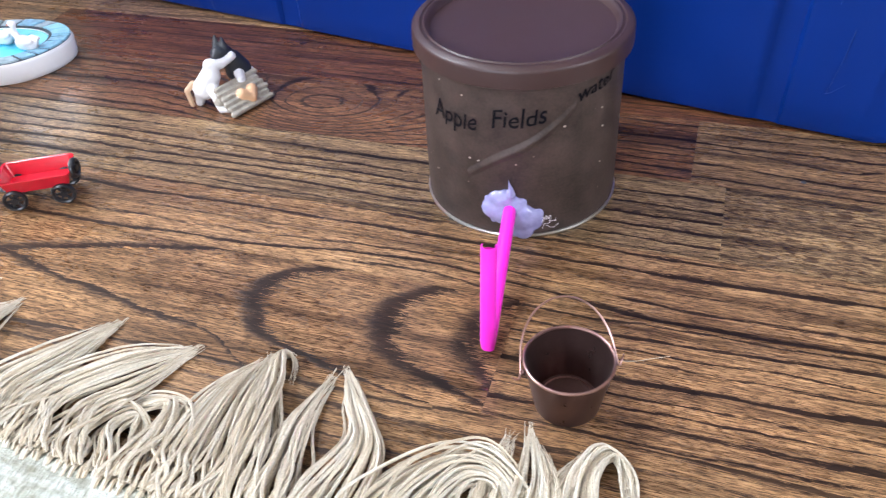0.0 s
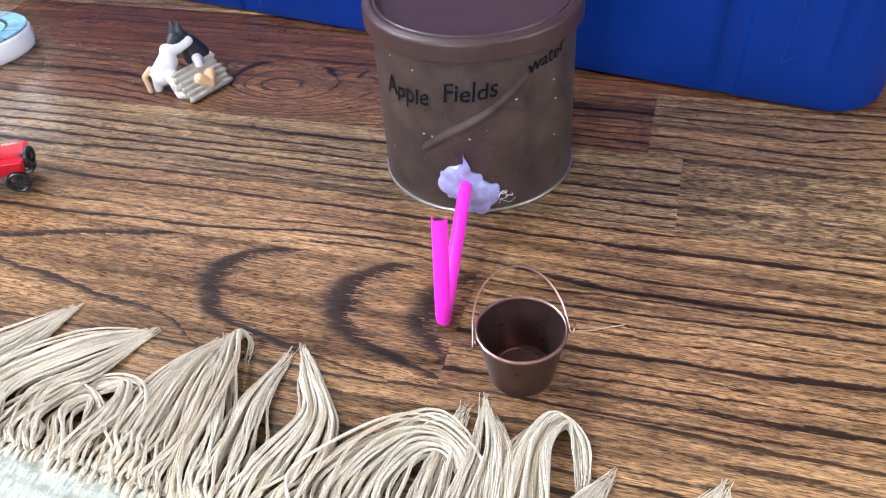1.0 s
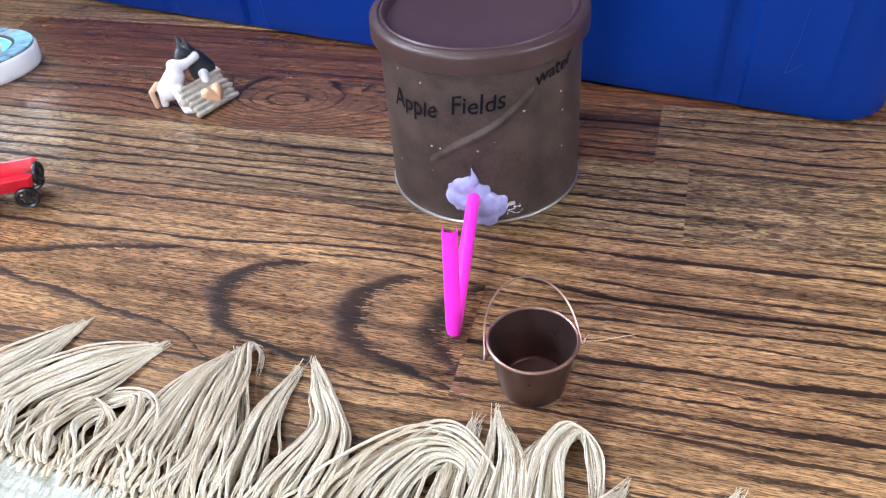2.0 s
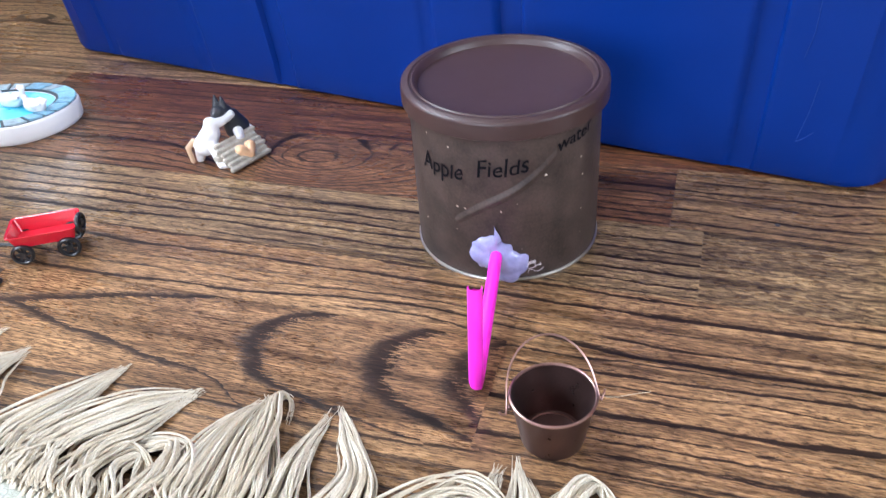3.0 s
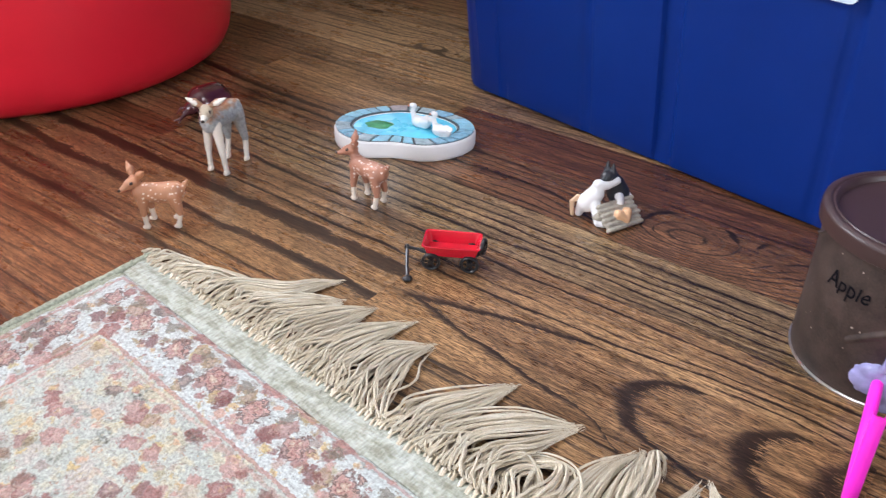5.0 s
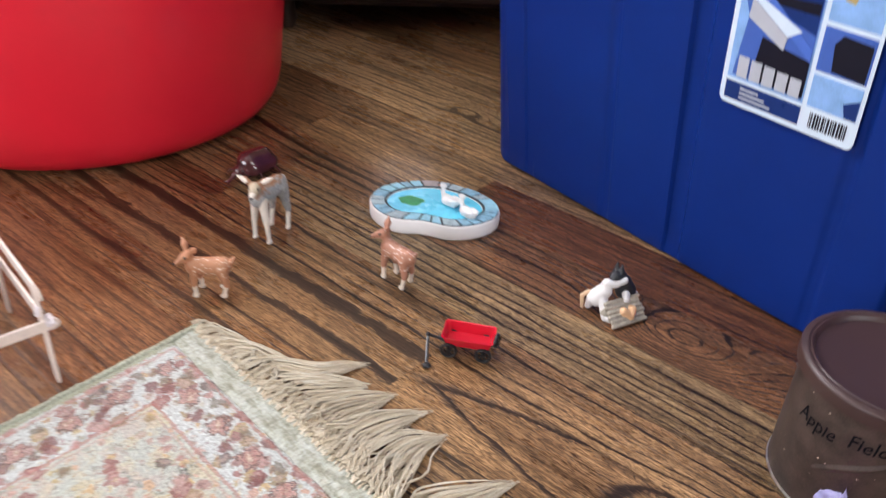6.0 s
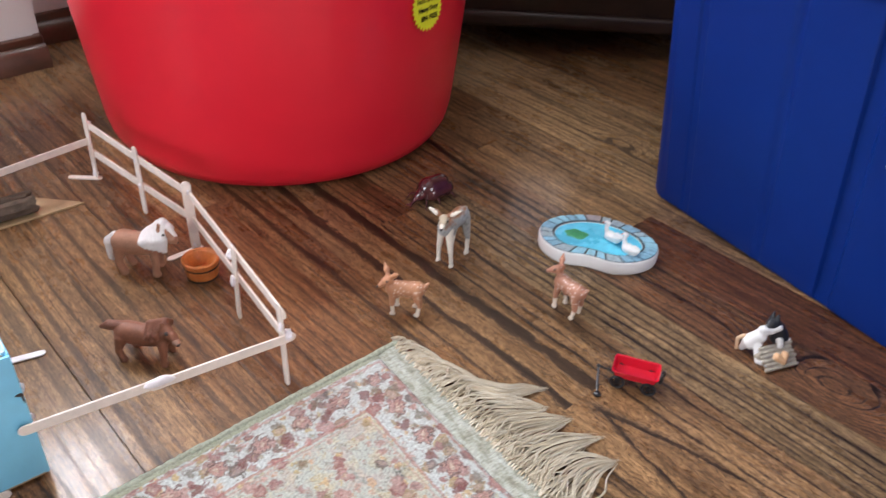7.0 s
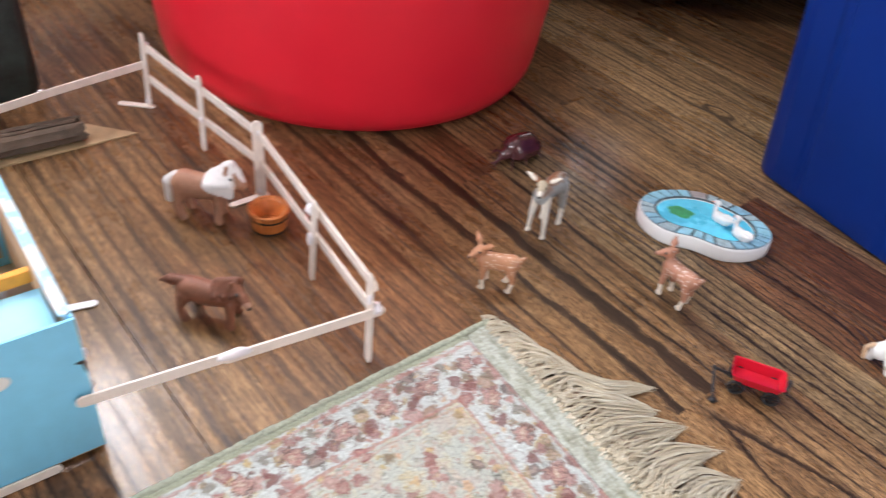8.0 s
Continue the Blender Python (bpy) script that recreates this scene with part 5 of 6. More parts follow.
def deer(coat, leg, rest, stance, gauge, back, chest, head, turn, ear, tail_up, muzzle, ears_in, front, brow=None, shank=None):
    """Limbs of a standing deer that faces along x, its head turned by so many degrees; materials are given as numbers."""
    f, r = stance / 2, -stance / 2
    g = gauge / 2
    out = []
    brow = front if brow is None else brow
    shank = front if shank is None else shank
    for x, y, bend in ((f, g, 0.0015), (f - 0.003, -g, 0.001), (r, g, -0.003), (r + 0.004, -g, -0.003)):
        upper = shank if x > 0 else coat
        hip = (x + (0.001 if x > 0 else 0.002), y * 0.55, back - chest * 1.25)
        knee = (x + bend, y * 0.9, back * 0.36)
        out += [(hip, knee, chest * (0.56 if x > 0 else 0.74), chest * 0.34, upper), (knee, (x, y, 0.0035), chest * 0.29, chest * 0.24, leg), ((x, y, 0.0030), (x + 0.0026, y, 0.0026), chest * 0.32, chest * 0.24, leg)]
    out += [((f + 0.001, 0, back - chest * 1.02), (0, 0, back - chest * 1.08), chest * 1.0, chest * 1.02, coat), ((0, 0, back - chest * 1.08), (r + 0.001, 0, back - chest * 1.0), chest * 1.02, chest * 1.05, coat), ((f + 0.003, 0, back - chest * 1.3), (f + 0.004, 0, back - chest * 0.9), chest * 0.78, chest * 0.7, front)]
    hx, hy, hz = head
    c, s = math.cos(radians(turn)), math.sin(radians(turn))

    def at(x, y, z):
        return (hx + c * x * chest - s * y * chest, hy + s * x * chest + c * y * chest, hz + z * chest)

    out += [((f + 0.001, 0, back - chest * 0.75), at(-0.15, 0, -0.35), chest * 0.72, chest * 0.47, front), (at(-0.1, 0, 0), at(0.55, 0, -0.15), chest * 0.64, chest * 0.50, brow)]
    out += [(at(0.8, 0, -0.25), at(1.30, 0, -0.42), chest * 0.38, chest * 0.26, rest), (at(1.56, 0, -0.40), at(1.60, 0, -0.40), chest * 0.17, chest * 0.15, muzzle)]
    for k in (-1, 1):
        out += [(at(-0.25, k * 0.4, 0.4), at(-0.45, k * ear[0] * 0.62, 0.1 + ear[1] * 0.62), chest * 0.26, chest * 0.38, coat), (at(-0.40, k * ear[0] * 0.62, 0.1 + ear[1] * 0.62), at(-0.5, k * ear[0] * 1.08, ear[1] * 1.08), chest * 0.36, chest * 0.10, ears_in), (at(-0.18, k * ear[0] * 0.55, 0.1 + ear[1] * 0.58), at(-0.25, k * ear[0] * 0.8, ear[1] * 0.8), chest * 0.24, chest * 0.14, rest)]
        out.append((at(0.45, k * 0.50, 0.14), at(0.48, k * 0.50, 0.14), chest * 0.13, chest * 0.13, muzzle))
    out.append(((r - chest * 0.75, 0, back - chest * 0.6), (r - chest * 1.25, 0, back - chest * 0.6 + tail_up), chest * 0.34, chest * 0.20, rest))
    return out


fused("toy_fawn", deer(0, 1, 0, 0.032, 0.019, 0.0490, 0.0104, (0.0242, 0.0010, 0.0515), 42, (1.45, 1.40), 0.007, 2, 0, 0), (FAWN_TAN, CREAM_PAINT, DARK_PAINT), axes((-0.604, 0.573), (-0.92, -0.385)), "small tan spotted fawn figurine with cream legs standing on the floor", "toy deer", voxel=0.0008, group="toy animals")
fused("toy_fawn", deer(0, 1, 0, 0.032, 0.018, 0.0510, 0.0102, (0.0245, 0.0020, 0.0575), 45, (1.30, 1.45), 0.009, 2, 0, 0), (FAWN_ROSE, CREAM_PAINT, DARK_PAINT), axes((-0.4165, 0.685), (-0.913, 0.408)), "small rosy brown fawn figurine with white spots beside the pond", "toy deer", voxel=0.0008, group="toy animals")
fused("toy_doe", deer(0, 1, 1, 0.042, 0.024, 0.077, 0.0118, (0.0270, 0.0, 0.0800), 22, (1.75, 1.05), -0.006, 2, 1, 0, 3, 1), (DOE_GREY, DOE_CREAM, DARK_PAINT, DOE_BROW), axes((-0.609, 0.714), (-0.08, -0.997)), "grey and cream doe figurine with wide ears", "toy deer", group="toy animals")


def horse(coat, feet, mane, stance, gauge, back, chest, head, nose, tail, tail_mat, dark):
    f, r, g = stance / 2, -stance / 2, gauge / 2
    out = []
    for x, y, bend in ((f, g, 0.002), (f + 0.003, -g, 0.002), (r, g, -0.004), (r - 0.003, -g, -0.004)):
        out += [((x, y * 0.6, back - chest * 1.3), (x + bend, y * 0.95, back * 0.34), chest * (0.5 if x > 0 else 0.62), chest * 0.30, coat), ((x + bend, y * 0.95, back * 0.34), (x, y, 0.004), chest * 0.32, chest * 0.31, coat), ((x, y, 0.004), (x + 0.0015, y, 0.0028), chest * 0.32, chest * 0.34, feet)]
    out += [((f - 0.001, 0, back - chest * 0.95), (0, 0, back - chest * 1.12), chest, chest * 1.02, coat), ((0, 0, back - chest * 1.12), (r, 0, back - chest * 0.98), chest * 1.02, chest * 1.03, coat)]
    hx, hy, hz = head
    nx, ny, nz = nose
    out += [((f + 0.002, 0, back - chest * 0.6), (hx, hy, hz), chest * 0.80, chest * 0.56, coat), ((hx, hy, hz), (nx, ny, nz), chest * 0.62, chest * 0.46, coat), ((nx, ny, nz), (nx + (nx - hx) * 0.12, ny + (ny - hy) * 0.12, nz + (nz - hz) * 0.12), chest * 0.30, chest * 0.25, dark)]
    for s in (-1, 1):
        out.append(((hx - 0.001, hy + s * chest * 0.28, hz + chest * 0.4), (hx - 0.002, hy + s * chest * 0.36, hz + chest * 0.85), chest * 0.16, chest * 0.06, coat))
    out += [(p0, p1, a, b, tail_mat) for p0, p1, a, b in tail]
    return out + mane


PONY_POSE = axes((-0.967, 0.4635), (0.91, 0.414))
pony_mane = []
# mane: locks that fall from the crest to both sides, their ends ragged
for j in range(11):
    q = j / 10
    base = Vector((0.013 + 0.026 * q, 0.0, 0.061 + 0.021 * q))
    for sgn in (-1, 1):
        low = Vector((0.0135 + 0.030 * q + 0.0008 * math.sin(j * 2.1), sgn * (0.0185 - 0.003 * q), 0.0535 - 0.008 * q - 0.0020 * (j % 2)))
        knee = base.lerp(low, 0.55) + Vector((0, sgn * 0.0050, 0.0015))
        pony_mane.append((tuple(base), tuple(knee), 0.0068, 0.0062, 2))
        pony_mane.append((tuple(knee), tuple(low), 0.0060, 0.0020, 2))
# forelock and blaze, brown cheek below them, eye, muzzle and an ear
pony_mane += [((0.033, 0, 0.080), (0.0410, -0.001, 0.0785), 0.0056, 0.0040, 2), ((0.0455, -0.0015, 0.0760), (0.0545, -0.0060, 0.0655), 0.0062, 0.0046, 2), ((0.0415, -0.0070, 0.0690), (0.0500, -0.0085, 0.0610), 0.0072, 0.0058, 0), ((0.0432, -0.0135, 0.0712), (0.0436, -0.0136, 0.0710), 0.0020, 0.0020, 3), ((0.0560, -0.0080, 0.0590), (0.0566, -0.0084, 0.0580), 0.0046, 0.0042, 0), ((0.0600, -0.0095, 0.0575), (0.0602, -0.0096, 0.0573), 0.0018, 0.0016, 3), ((0.0370, -0.0080, 0.0790), (0.0365, -0.0095, 0.0850), 0.0030, 0.0012, 0)]
pony_tail = [((-0.030, 0, 0.056), (-0.039, 0, 0.046), 0.0065, 0.0085), ((-0.039, 0, 0.046), (-0.041, 0.001, 0.020), 0.0085, 0.0062)]
fused("toy_pony", horse(0, 0, pony_mane, 0.040, 0.024, 0.0635, 0.0165, (0.039, -0.003, 0.0715), (0.0525, -0.007, 0.0615), pony_tail, 2, 0), (PONY_COAT, CREAM_PAINT, MANE_WHITE, DARK_PAINT), PONY_POSE, "chestnut pony figurine with a white mane and tail", "toy horse", voxel=0.0008, soft=3, group="toy animals")
foal_mane = []
for j in range(8):
    q = j / 7
    base = Vector((0.010 + 0.022 * q, -0.002 * q, 0.053 + 0.009 * q))
    for sgn in (-1, 1):
        foal_mane.append((tuple(base), tuple(base + Vector((0.003 * math.sin(j * 2.3), sgn * 0.013, -0.012 - 0.003 * math.sin(j * 1.9)))), 0.0050, 0.0030, 2))
foal_mane += [((0.0425, -0.0115, 0.0490), (0.0470, -0.0150, 0.0455), 0.0060, 0.0050, 0), ((0.0485, -0.0165, 0.0445), (0.0500, -0.0178, 0.0435), 0.0048, 0.0042, 1), ((0.0528, -0.0200, 0.0430), (0.0531, -0.0203, 0.0428), 0.0024, 0.0020, 3), ((0.0378, -0.0155, 0.0545), (0.0381, -0.0157, 0.0543), 0.0022, 0.0020, 3), ((0.0315, -0.0090, 0.0600), (0.0305, -0.0110, 0.0655), 0.0032, 0.0014, 0)]
foal_tail = [((-0.028, 0, 0.045), (-0.044, 0.001, 0.042), 0.0060, 0.0066), ((-0.044, 0.001, 0.042), (-0.056, 0.002, 0.037), 0.0060, 0.0024)]
fused("toy_foal", horse(0, 0, foal_mane, 0.046, 0.028, 0.0495, 0.0138, (0.031, -0.006, 0.0540), (0.042, -0.012, 0.0475), foal_tail, 2, 0), (FOAL_COAT, MUZZLE_PINK, FOAL_MANE, DARK_PAINT), axes((-0.833, 0.336), (0.94, 0.342)), "red brown foal figurine with its tail held out", "toy horse", group="toy animals")


def beetle():
    b = [((-0.012, 0, 0.019), (0.010, 0, 0.020), 0.0175, 0.0180, 0), ((0.018, 0, 0.016), (0.026, 0, 0.014), 0.0125, 0.009, 0), ((0.030, 0, 0.012), (0.036, 0, 0.011), 0.0070, 0.0046, 0)]
    b += [((-0.018, 0.006, 0.015), (0.010, 0.007, 0.016), 0.0135, 0.0145, 0), ((-0.018, -0.006, 0.015), (0.010, -0.007, 0.016), 0.0135, 0.0145, 0)]
    b += [((0.036, 0.001, 0.010), (0.045, 0.002, 0.007), 0.0030, 0.0022, 0), ((0.045, 0.002, 0.007), (0.051, 0.006, 0.004), 0.0021, 0.0012, 0), ((0.045, 0.002, 0.007), (0.051, -0.003, 0.004), 0.0021, 0.0012, 0)]
    for s in (-1, 1):
        for x, dx in ((0.022, 0.012), (0.004, 0.002), (-0.014, -0.012)):
            b += [((x, s * 0.010, 0.010), (x + dx * 0.6, s * 0.019, 0.010), 0.0020, 0.0017, 0), ((x + dx * 0.6, s * 0.019, 0.010), (x + dx, s * 0.023, 0.0016), 0.0016, 0.0012, 0)]
    k = 1.04
    return [(tuple(k * x for x in p0), tuple(k * x for x in p1), k * r0, k * r1, i) for p0, p1, r0, r1, i in b]


fused("toy_beetle", beetle(), (MAROON,), axes((-0.713, 0.846), (-0.36, -0.93)), "glossy maroon beetle figurine with a forked horn", "toy beetle", voxel=0.0009, group="toy animals")


def kitten_figurine():
    b = []
    # sloping slab of little logs, uneven at their ends
    for i in range(6):
        y, z = 0.002 + 0.0042 * i, 0.0030 + 0.0036 * i
        b.append(((0.001 + 0.0012 * (i % 2), y, z), (0.0485 - 0.0014 * ((i + 1) % 3), y, z), 0.0026, 0.0024, 0))
    b += [((0.006, 0.024, 0.0085), (0.044, 0.024, 0.0085), 0.0075, 0.0075, 0), ((0.006, 0.014, 0.004), (0.044, 0.014, 0.004), 0.0035, 0.0035, 0)]
    # heart on the slab
    b += [((0.0205, 0.0105, 0.0132), (0.0272, 0.0045, 0.0080), 0.0055, 0.0036, 3), ((0.0320, 0.0105, 0.0132), (0.0272, 0.0045, 0.0080), 0.0055, 0.0036, 3)]
    # white kitten, standing with one arm round the other's neck
    b += [((0.004, 0.043, 0.017), (0.009, 0.037, 0.029), 0.0108, 0.0094, 1), ((0.009, 0.037, 0.029), (0.012, 0.036, 0.038), 0.0088, 0.0070, 1), ((0.010, 0.036, 0.040), (0.020, 0.033, 0.038), 0.0058, 0.0050, 1), ((0.020, 0.033, 0.038), (0.032, 0.032, 0.041), 0.0050, 0.0044, 1)]
    b += [((0.001, 0.047, 0.013), (0.000, 0.050, 0.002), 0.0062, 0.0042, 1), ((0.006, 0.034, 0.022), (0.003, 0.021, 0.003), 0.0062, 0.0046, 1), ((0.003, 0.020, 0.003), (0.006, 0.015, 0.003), 0.0042, 0.0036, 1)]
    b += [((-0.003, 0.050, 0.023), (-0.009, 0.053, 0.017), 0.0028, 0.0026, 4), ((-0.009, 0.053, 0.017), (-0.009, 0.050, 0.003), 0.0026, 0.0022, 4)]
    # black kitten with pricked ears
    b += [((0.040, 0.036, 0.023), (0.036, 0.037, 0.034), 0.0125, 0.0098, 2), ((0.031, 0.039, 0.042), (0.023, 0.038, 0.045), 0.0082, 0.0070, 2), ((0.018, 0.036, 0.044), (0.016, 0.0355, 0.043), 0.0040, 0.0032, 2), ((0.026, 0.042, 0.050), (0.027, 0.043, 0.060), 0.0040, 0.0012, 2), ((0.030, 0.037, 0.049), (0.030, 0.0375, 0.0585), 0.0042, 0.0012, 2)]
    b += [((0.033, 0.026, 0.024), (0.030, 0.021, 0.0215), 0.0046, 0.0042, 1), ((0.046, 0.031, 0.023), (0.048, 0.027, 0.021), 0.0038, 0.0032, 1)]
    return b


fused("kitten_figurine", kitten_figurine(), (SLAT_GREY, WHITE_PAINT, BLACK_PAINT, PEACH, TAIL_TAN), axes((-0.155, 0.698), (0.667, 0.745)), "white and black kitten figurine on a grey log slab", "figurine", voxel=0.0008, soft=2)

# ---- toy pond ----
POND_WHITE = surface("white_pond_resin", (0.84, 0.83, 0.82), 0.4, 0.03, 60.0, 0.2)
WATER = surface("painted_blue_water", (0.12, 0.62, 0.92), 0.28, 0.25, 22.0, 0.4, 90.0, 0.0012, coat=0.25)
STONES = [surface("slate_blue_stone", (0.24, 0.45, 0.58), 0.45, 0.35, 160.0, 0.5), surface("grey_stone", (0.36, 0.46, 0.50), 0.45, 0.35, 160.0, 0.5), surface("pinkish_stone", (0.38, 0.33, 0.33), 0.45, 0.35, 120.0, 0.5), surface("aqua_stone", (0.30, 0.58, 0.70), 0.5, 0.2, 120.0, 0.5)]
LILY = surface("green_lily_paint", (0.05, 0.30, 0.12), 0.35, 0.3, 150.0, 0.4)
BILL = surface("orange_bill_paint", (0.75, 0.22, 0.08), 0.4, 0.1)


def kidney(k, n=96):
    out = []
    for i in range(n):
        a = 2 * math.pi * i / n
        x, y = 0.089 * math.cos(a), 0.0605 * math.sin(a)
        x *= k if k > 0.5 else 1
        y *= k - 0.10 * (1 - k)
        dent = math.exp(-((x + 0.006) / 0.030) ** 2)
        if y < 0:
            y += 0.013 * dent * min(1, -y / 0.03)
        else:
            y += 0.002 * dent
        y += 0.006 * (x / 0.089) * (-1 if x > 0 else 0) * (y / 0.06)
        out.append((x, y))
    return out


def pond():
    t = thing("toy_pond", "little white kidney shaped pond with stone rim and swans", "toy pond", axes((-0.431, 0.840), (0.982, 0.19)))
    up = 0.007
    rings = [[(x, y, z) for x, y in kidney(k)] for k, z in ((0.965, 0.0), (0.985, 0.0015), (0.995, 0.005), (1.0, 0.012 + up), (0.985, 0.0145 + up), (0.96, 0.0155 + up), (0.74, 0.0155 + up), (0.71, 0.0120 + up))]
    bm = loft(bmesh.new(), rings)
    bmesh.ops.recalc_face_normals(bm, faces=bm.faces[:])
    part("basin", bm, POND_WHITE, t)
    bm = loft(bmesh.new(), [[(x, y, z) for x, y in kidney(0.748)] for z in (0.0121, 0.0140)])
    bmesh.ops.recalc_face_normals(bm, faces=bm.faces[:])
    lift = Matrix.Translation((0, 0, up))
    part("water", bm, WATER, t, "glossy sky blue painted water").matrix_basis = lift
    rings = [[(x, y, z) for x, y in kidney(k)] for k, z in ((0.975, 0.0150), (0.975, 0.0163), (0.735, 0.0163), (0.735, 0.0130))]
    bm = loft(bmesh.new(), rings, False, False)
    bmesh.ops.recalc_face_normals(bm, faces=bm.faces[:])
    part("mortar", bm, surface("dark_pond_mortar", (0.07, 0.09, 0.10), 0.7, 0.3), t, "dark joints between the rim stones").matrix_basis = lift
    rng = random.Random(11)
    outer, inner = kidney(0.985, 240), kidney(0.765, 240)
    i = 0
    while i < 240:
        n = min(rng.choice((7, 8, 10, 12, 13)), 240 - i)
        if 240 - i - n < 4:
            n = 240 - i
        idx = [(i + k) % 240 for k in range(n)]
        if len(idx) > 2:
            ring = [outer[k] for k in idx] + [inner[k] for k in idx[::-1]]
            cx, cy = sum(p[0] for p in ring) / len(ring), sum(p[1] for p in ring) / len(ring)
            h = 0.0172 + rng.uniform(0, 0.0008)
            bm = loft(bmesh.new(), [[(cx + (x - cx) * s, cy + (y - cy) * s, z) for x, y in ring] for s, z in ((0.93, 0.0158), (0.93, h - 0.0006), (0.88, h))])
            bmesh.ops.recalc_face_normals(bm, faces=bm.faces[:])
            part("stone", bm, rng.choices(STONES, (4, 2.5, 1.6, 3))[0], t).matrix_basis = lift
        i += n
    pad = [(-0.033 + 0.017 * (1 + 0.12 * math.sin(5 * a)) * math.cos(a), 0.004 + 0.012 * (1 + 0.12 * math.sin(4 * a)) * math.sin(a)) for a in [2 * math.pi * j / 36 for j in range(36)]]
    bm = loft(bmesh.new(), [[(-0.033 + (x + 0.033) * s, 0.004 + (y - 0.004) * s, z) for x, y in pad] for s, z in ((1, 0.0135), (1, 0.0143), (0.8, 0.0148))])
    bmesh.ops.recalc_face_normals(bm, faces=bm.faces[:])
    part("lily_pad", bm, LILY, t, "green lily pad").matrix_basis = lift
    for x, y, turn in ((0.020, 0.005, 150), (0.048, -0.019, 140)):
        m = pose(x, y, 0.0138 + up, 0, 0, turn) @ Matrix.Scale(1.12, 4)
        b = [((-0.006, 0, 0.006), (0.005, 0, 0.006), 0.0062, 0.0068, 0), ((-0.010, 0, 0.008), (-0.015, 0, 0.011), 0.0045, 0.0016, 0), ((-0.004, 0.004, 0.009), (-0.012, 0.004, 0.011), 0.0040, 0.0018, 0), ((-0.004, -0.004, 0.009), (-0.012, -0.004, 0.011), 0.0040, 0.0018, 0),
             ((0.009, 0, 0.008), (0.012, 0, 0.016), 0.0034, 0.0026, 0), ((0.012, 0, 0.016), (0.010, 0, 0.022), 0.0025, 0.0024, 0), ((0.010, 0, 0.0225), (0.013, 0, 0.0228), 0.0032, 0.0026, 0), ((0.0155, 0, 0.0215), (0.0180, 0, 0.0205), 0.0014, 0.0009, 1)]
        swan = fused("swan", b, (WHITE_PAINT, BILL), Matrix(), "white swan with a curved neck", "swan", voxel=0.0007, soft=2)
        del swan["category"]
        swan.parent = t
        swan.matrix_basis = m
    return t


pond()

# ---- red wagon ----
WAGON_RED = surface("red_enamel", (0.56, 0.010, 0.026), 0.22, 0.05, 80.0, 0.05, coat=0.4)
WAGON_BLACK = surface("black_enamel", (0.012, 0.012, 0.014), 0.3, 0.15)


def wheel_mesh(r):
    bm = bmesh.new()
    rings = []
    for i in range(28):
        a = 2 * math.pi * i / 28
        rings.append([((r - 0.0015 + 0.0015 * math.cos(b)) * math.cos(a), 0.0019 * math.sin(b), (r - 0.0015 + 0.0015 * math.cos(b)) * math.sin(a)) for b in [2 * math.pi * k / 8 for k in range(8)]])
    loft(bm, rings + [rings[0]], False, False)
    bmesh.ops.remove_doubles(bm, verts=bm.verts[:], dist=1e-6)
    for i in range(3):
        box(bm, (2 * r - 0.003, 0.0010, 0.0016), pose(0, 0, 0, 0, 60 * i, 0))
    bmesh.ops.create_cone(bm, cap_ends=True, segments=14, radius1=0.0024, radius2=0.0024, depth=0.0034, matrix=pose(0, 0, 0, 90, 0, 0))
    bmesh.ops.recalc_face_normals(bm, faces=bm.faces[:])
    return bm


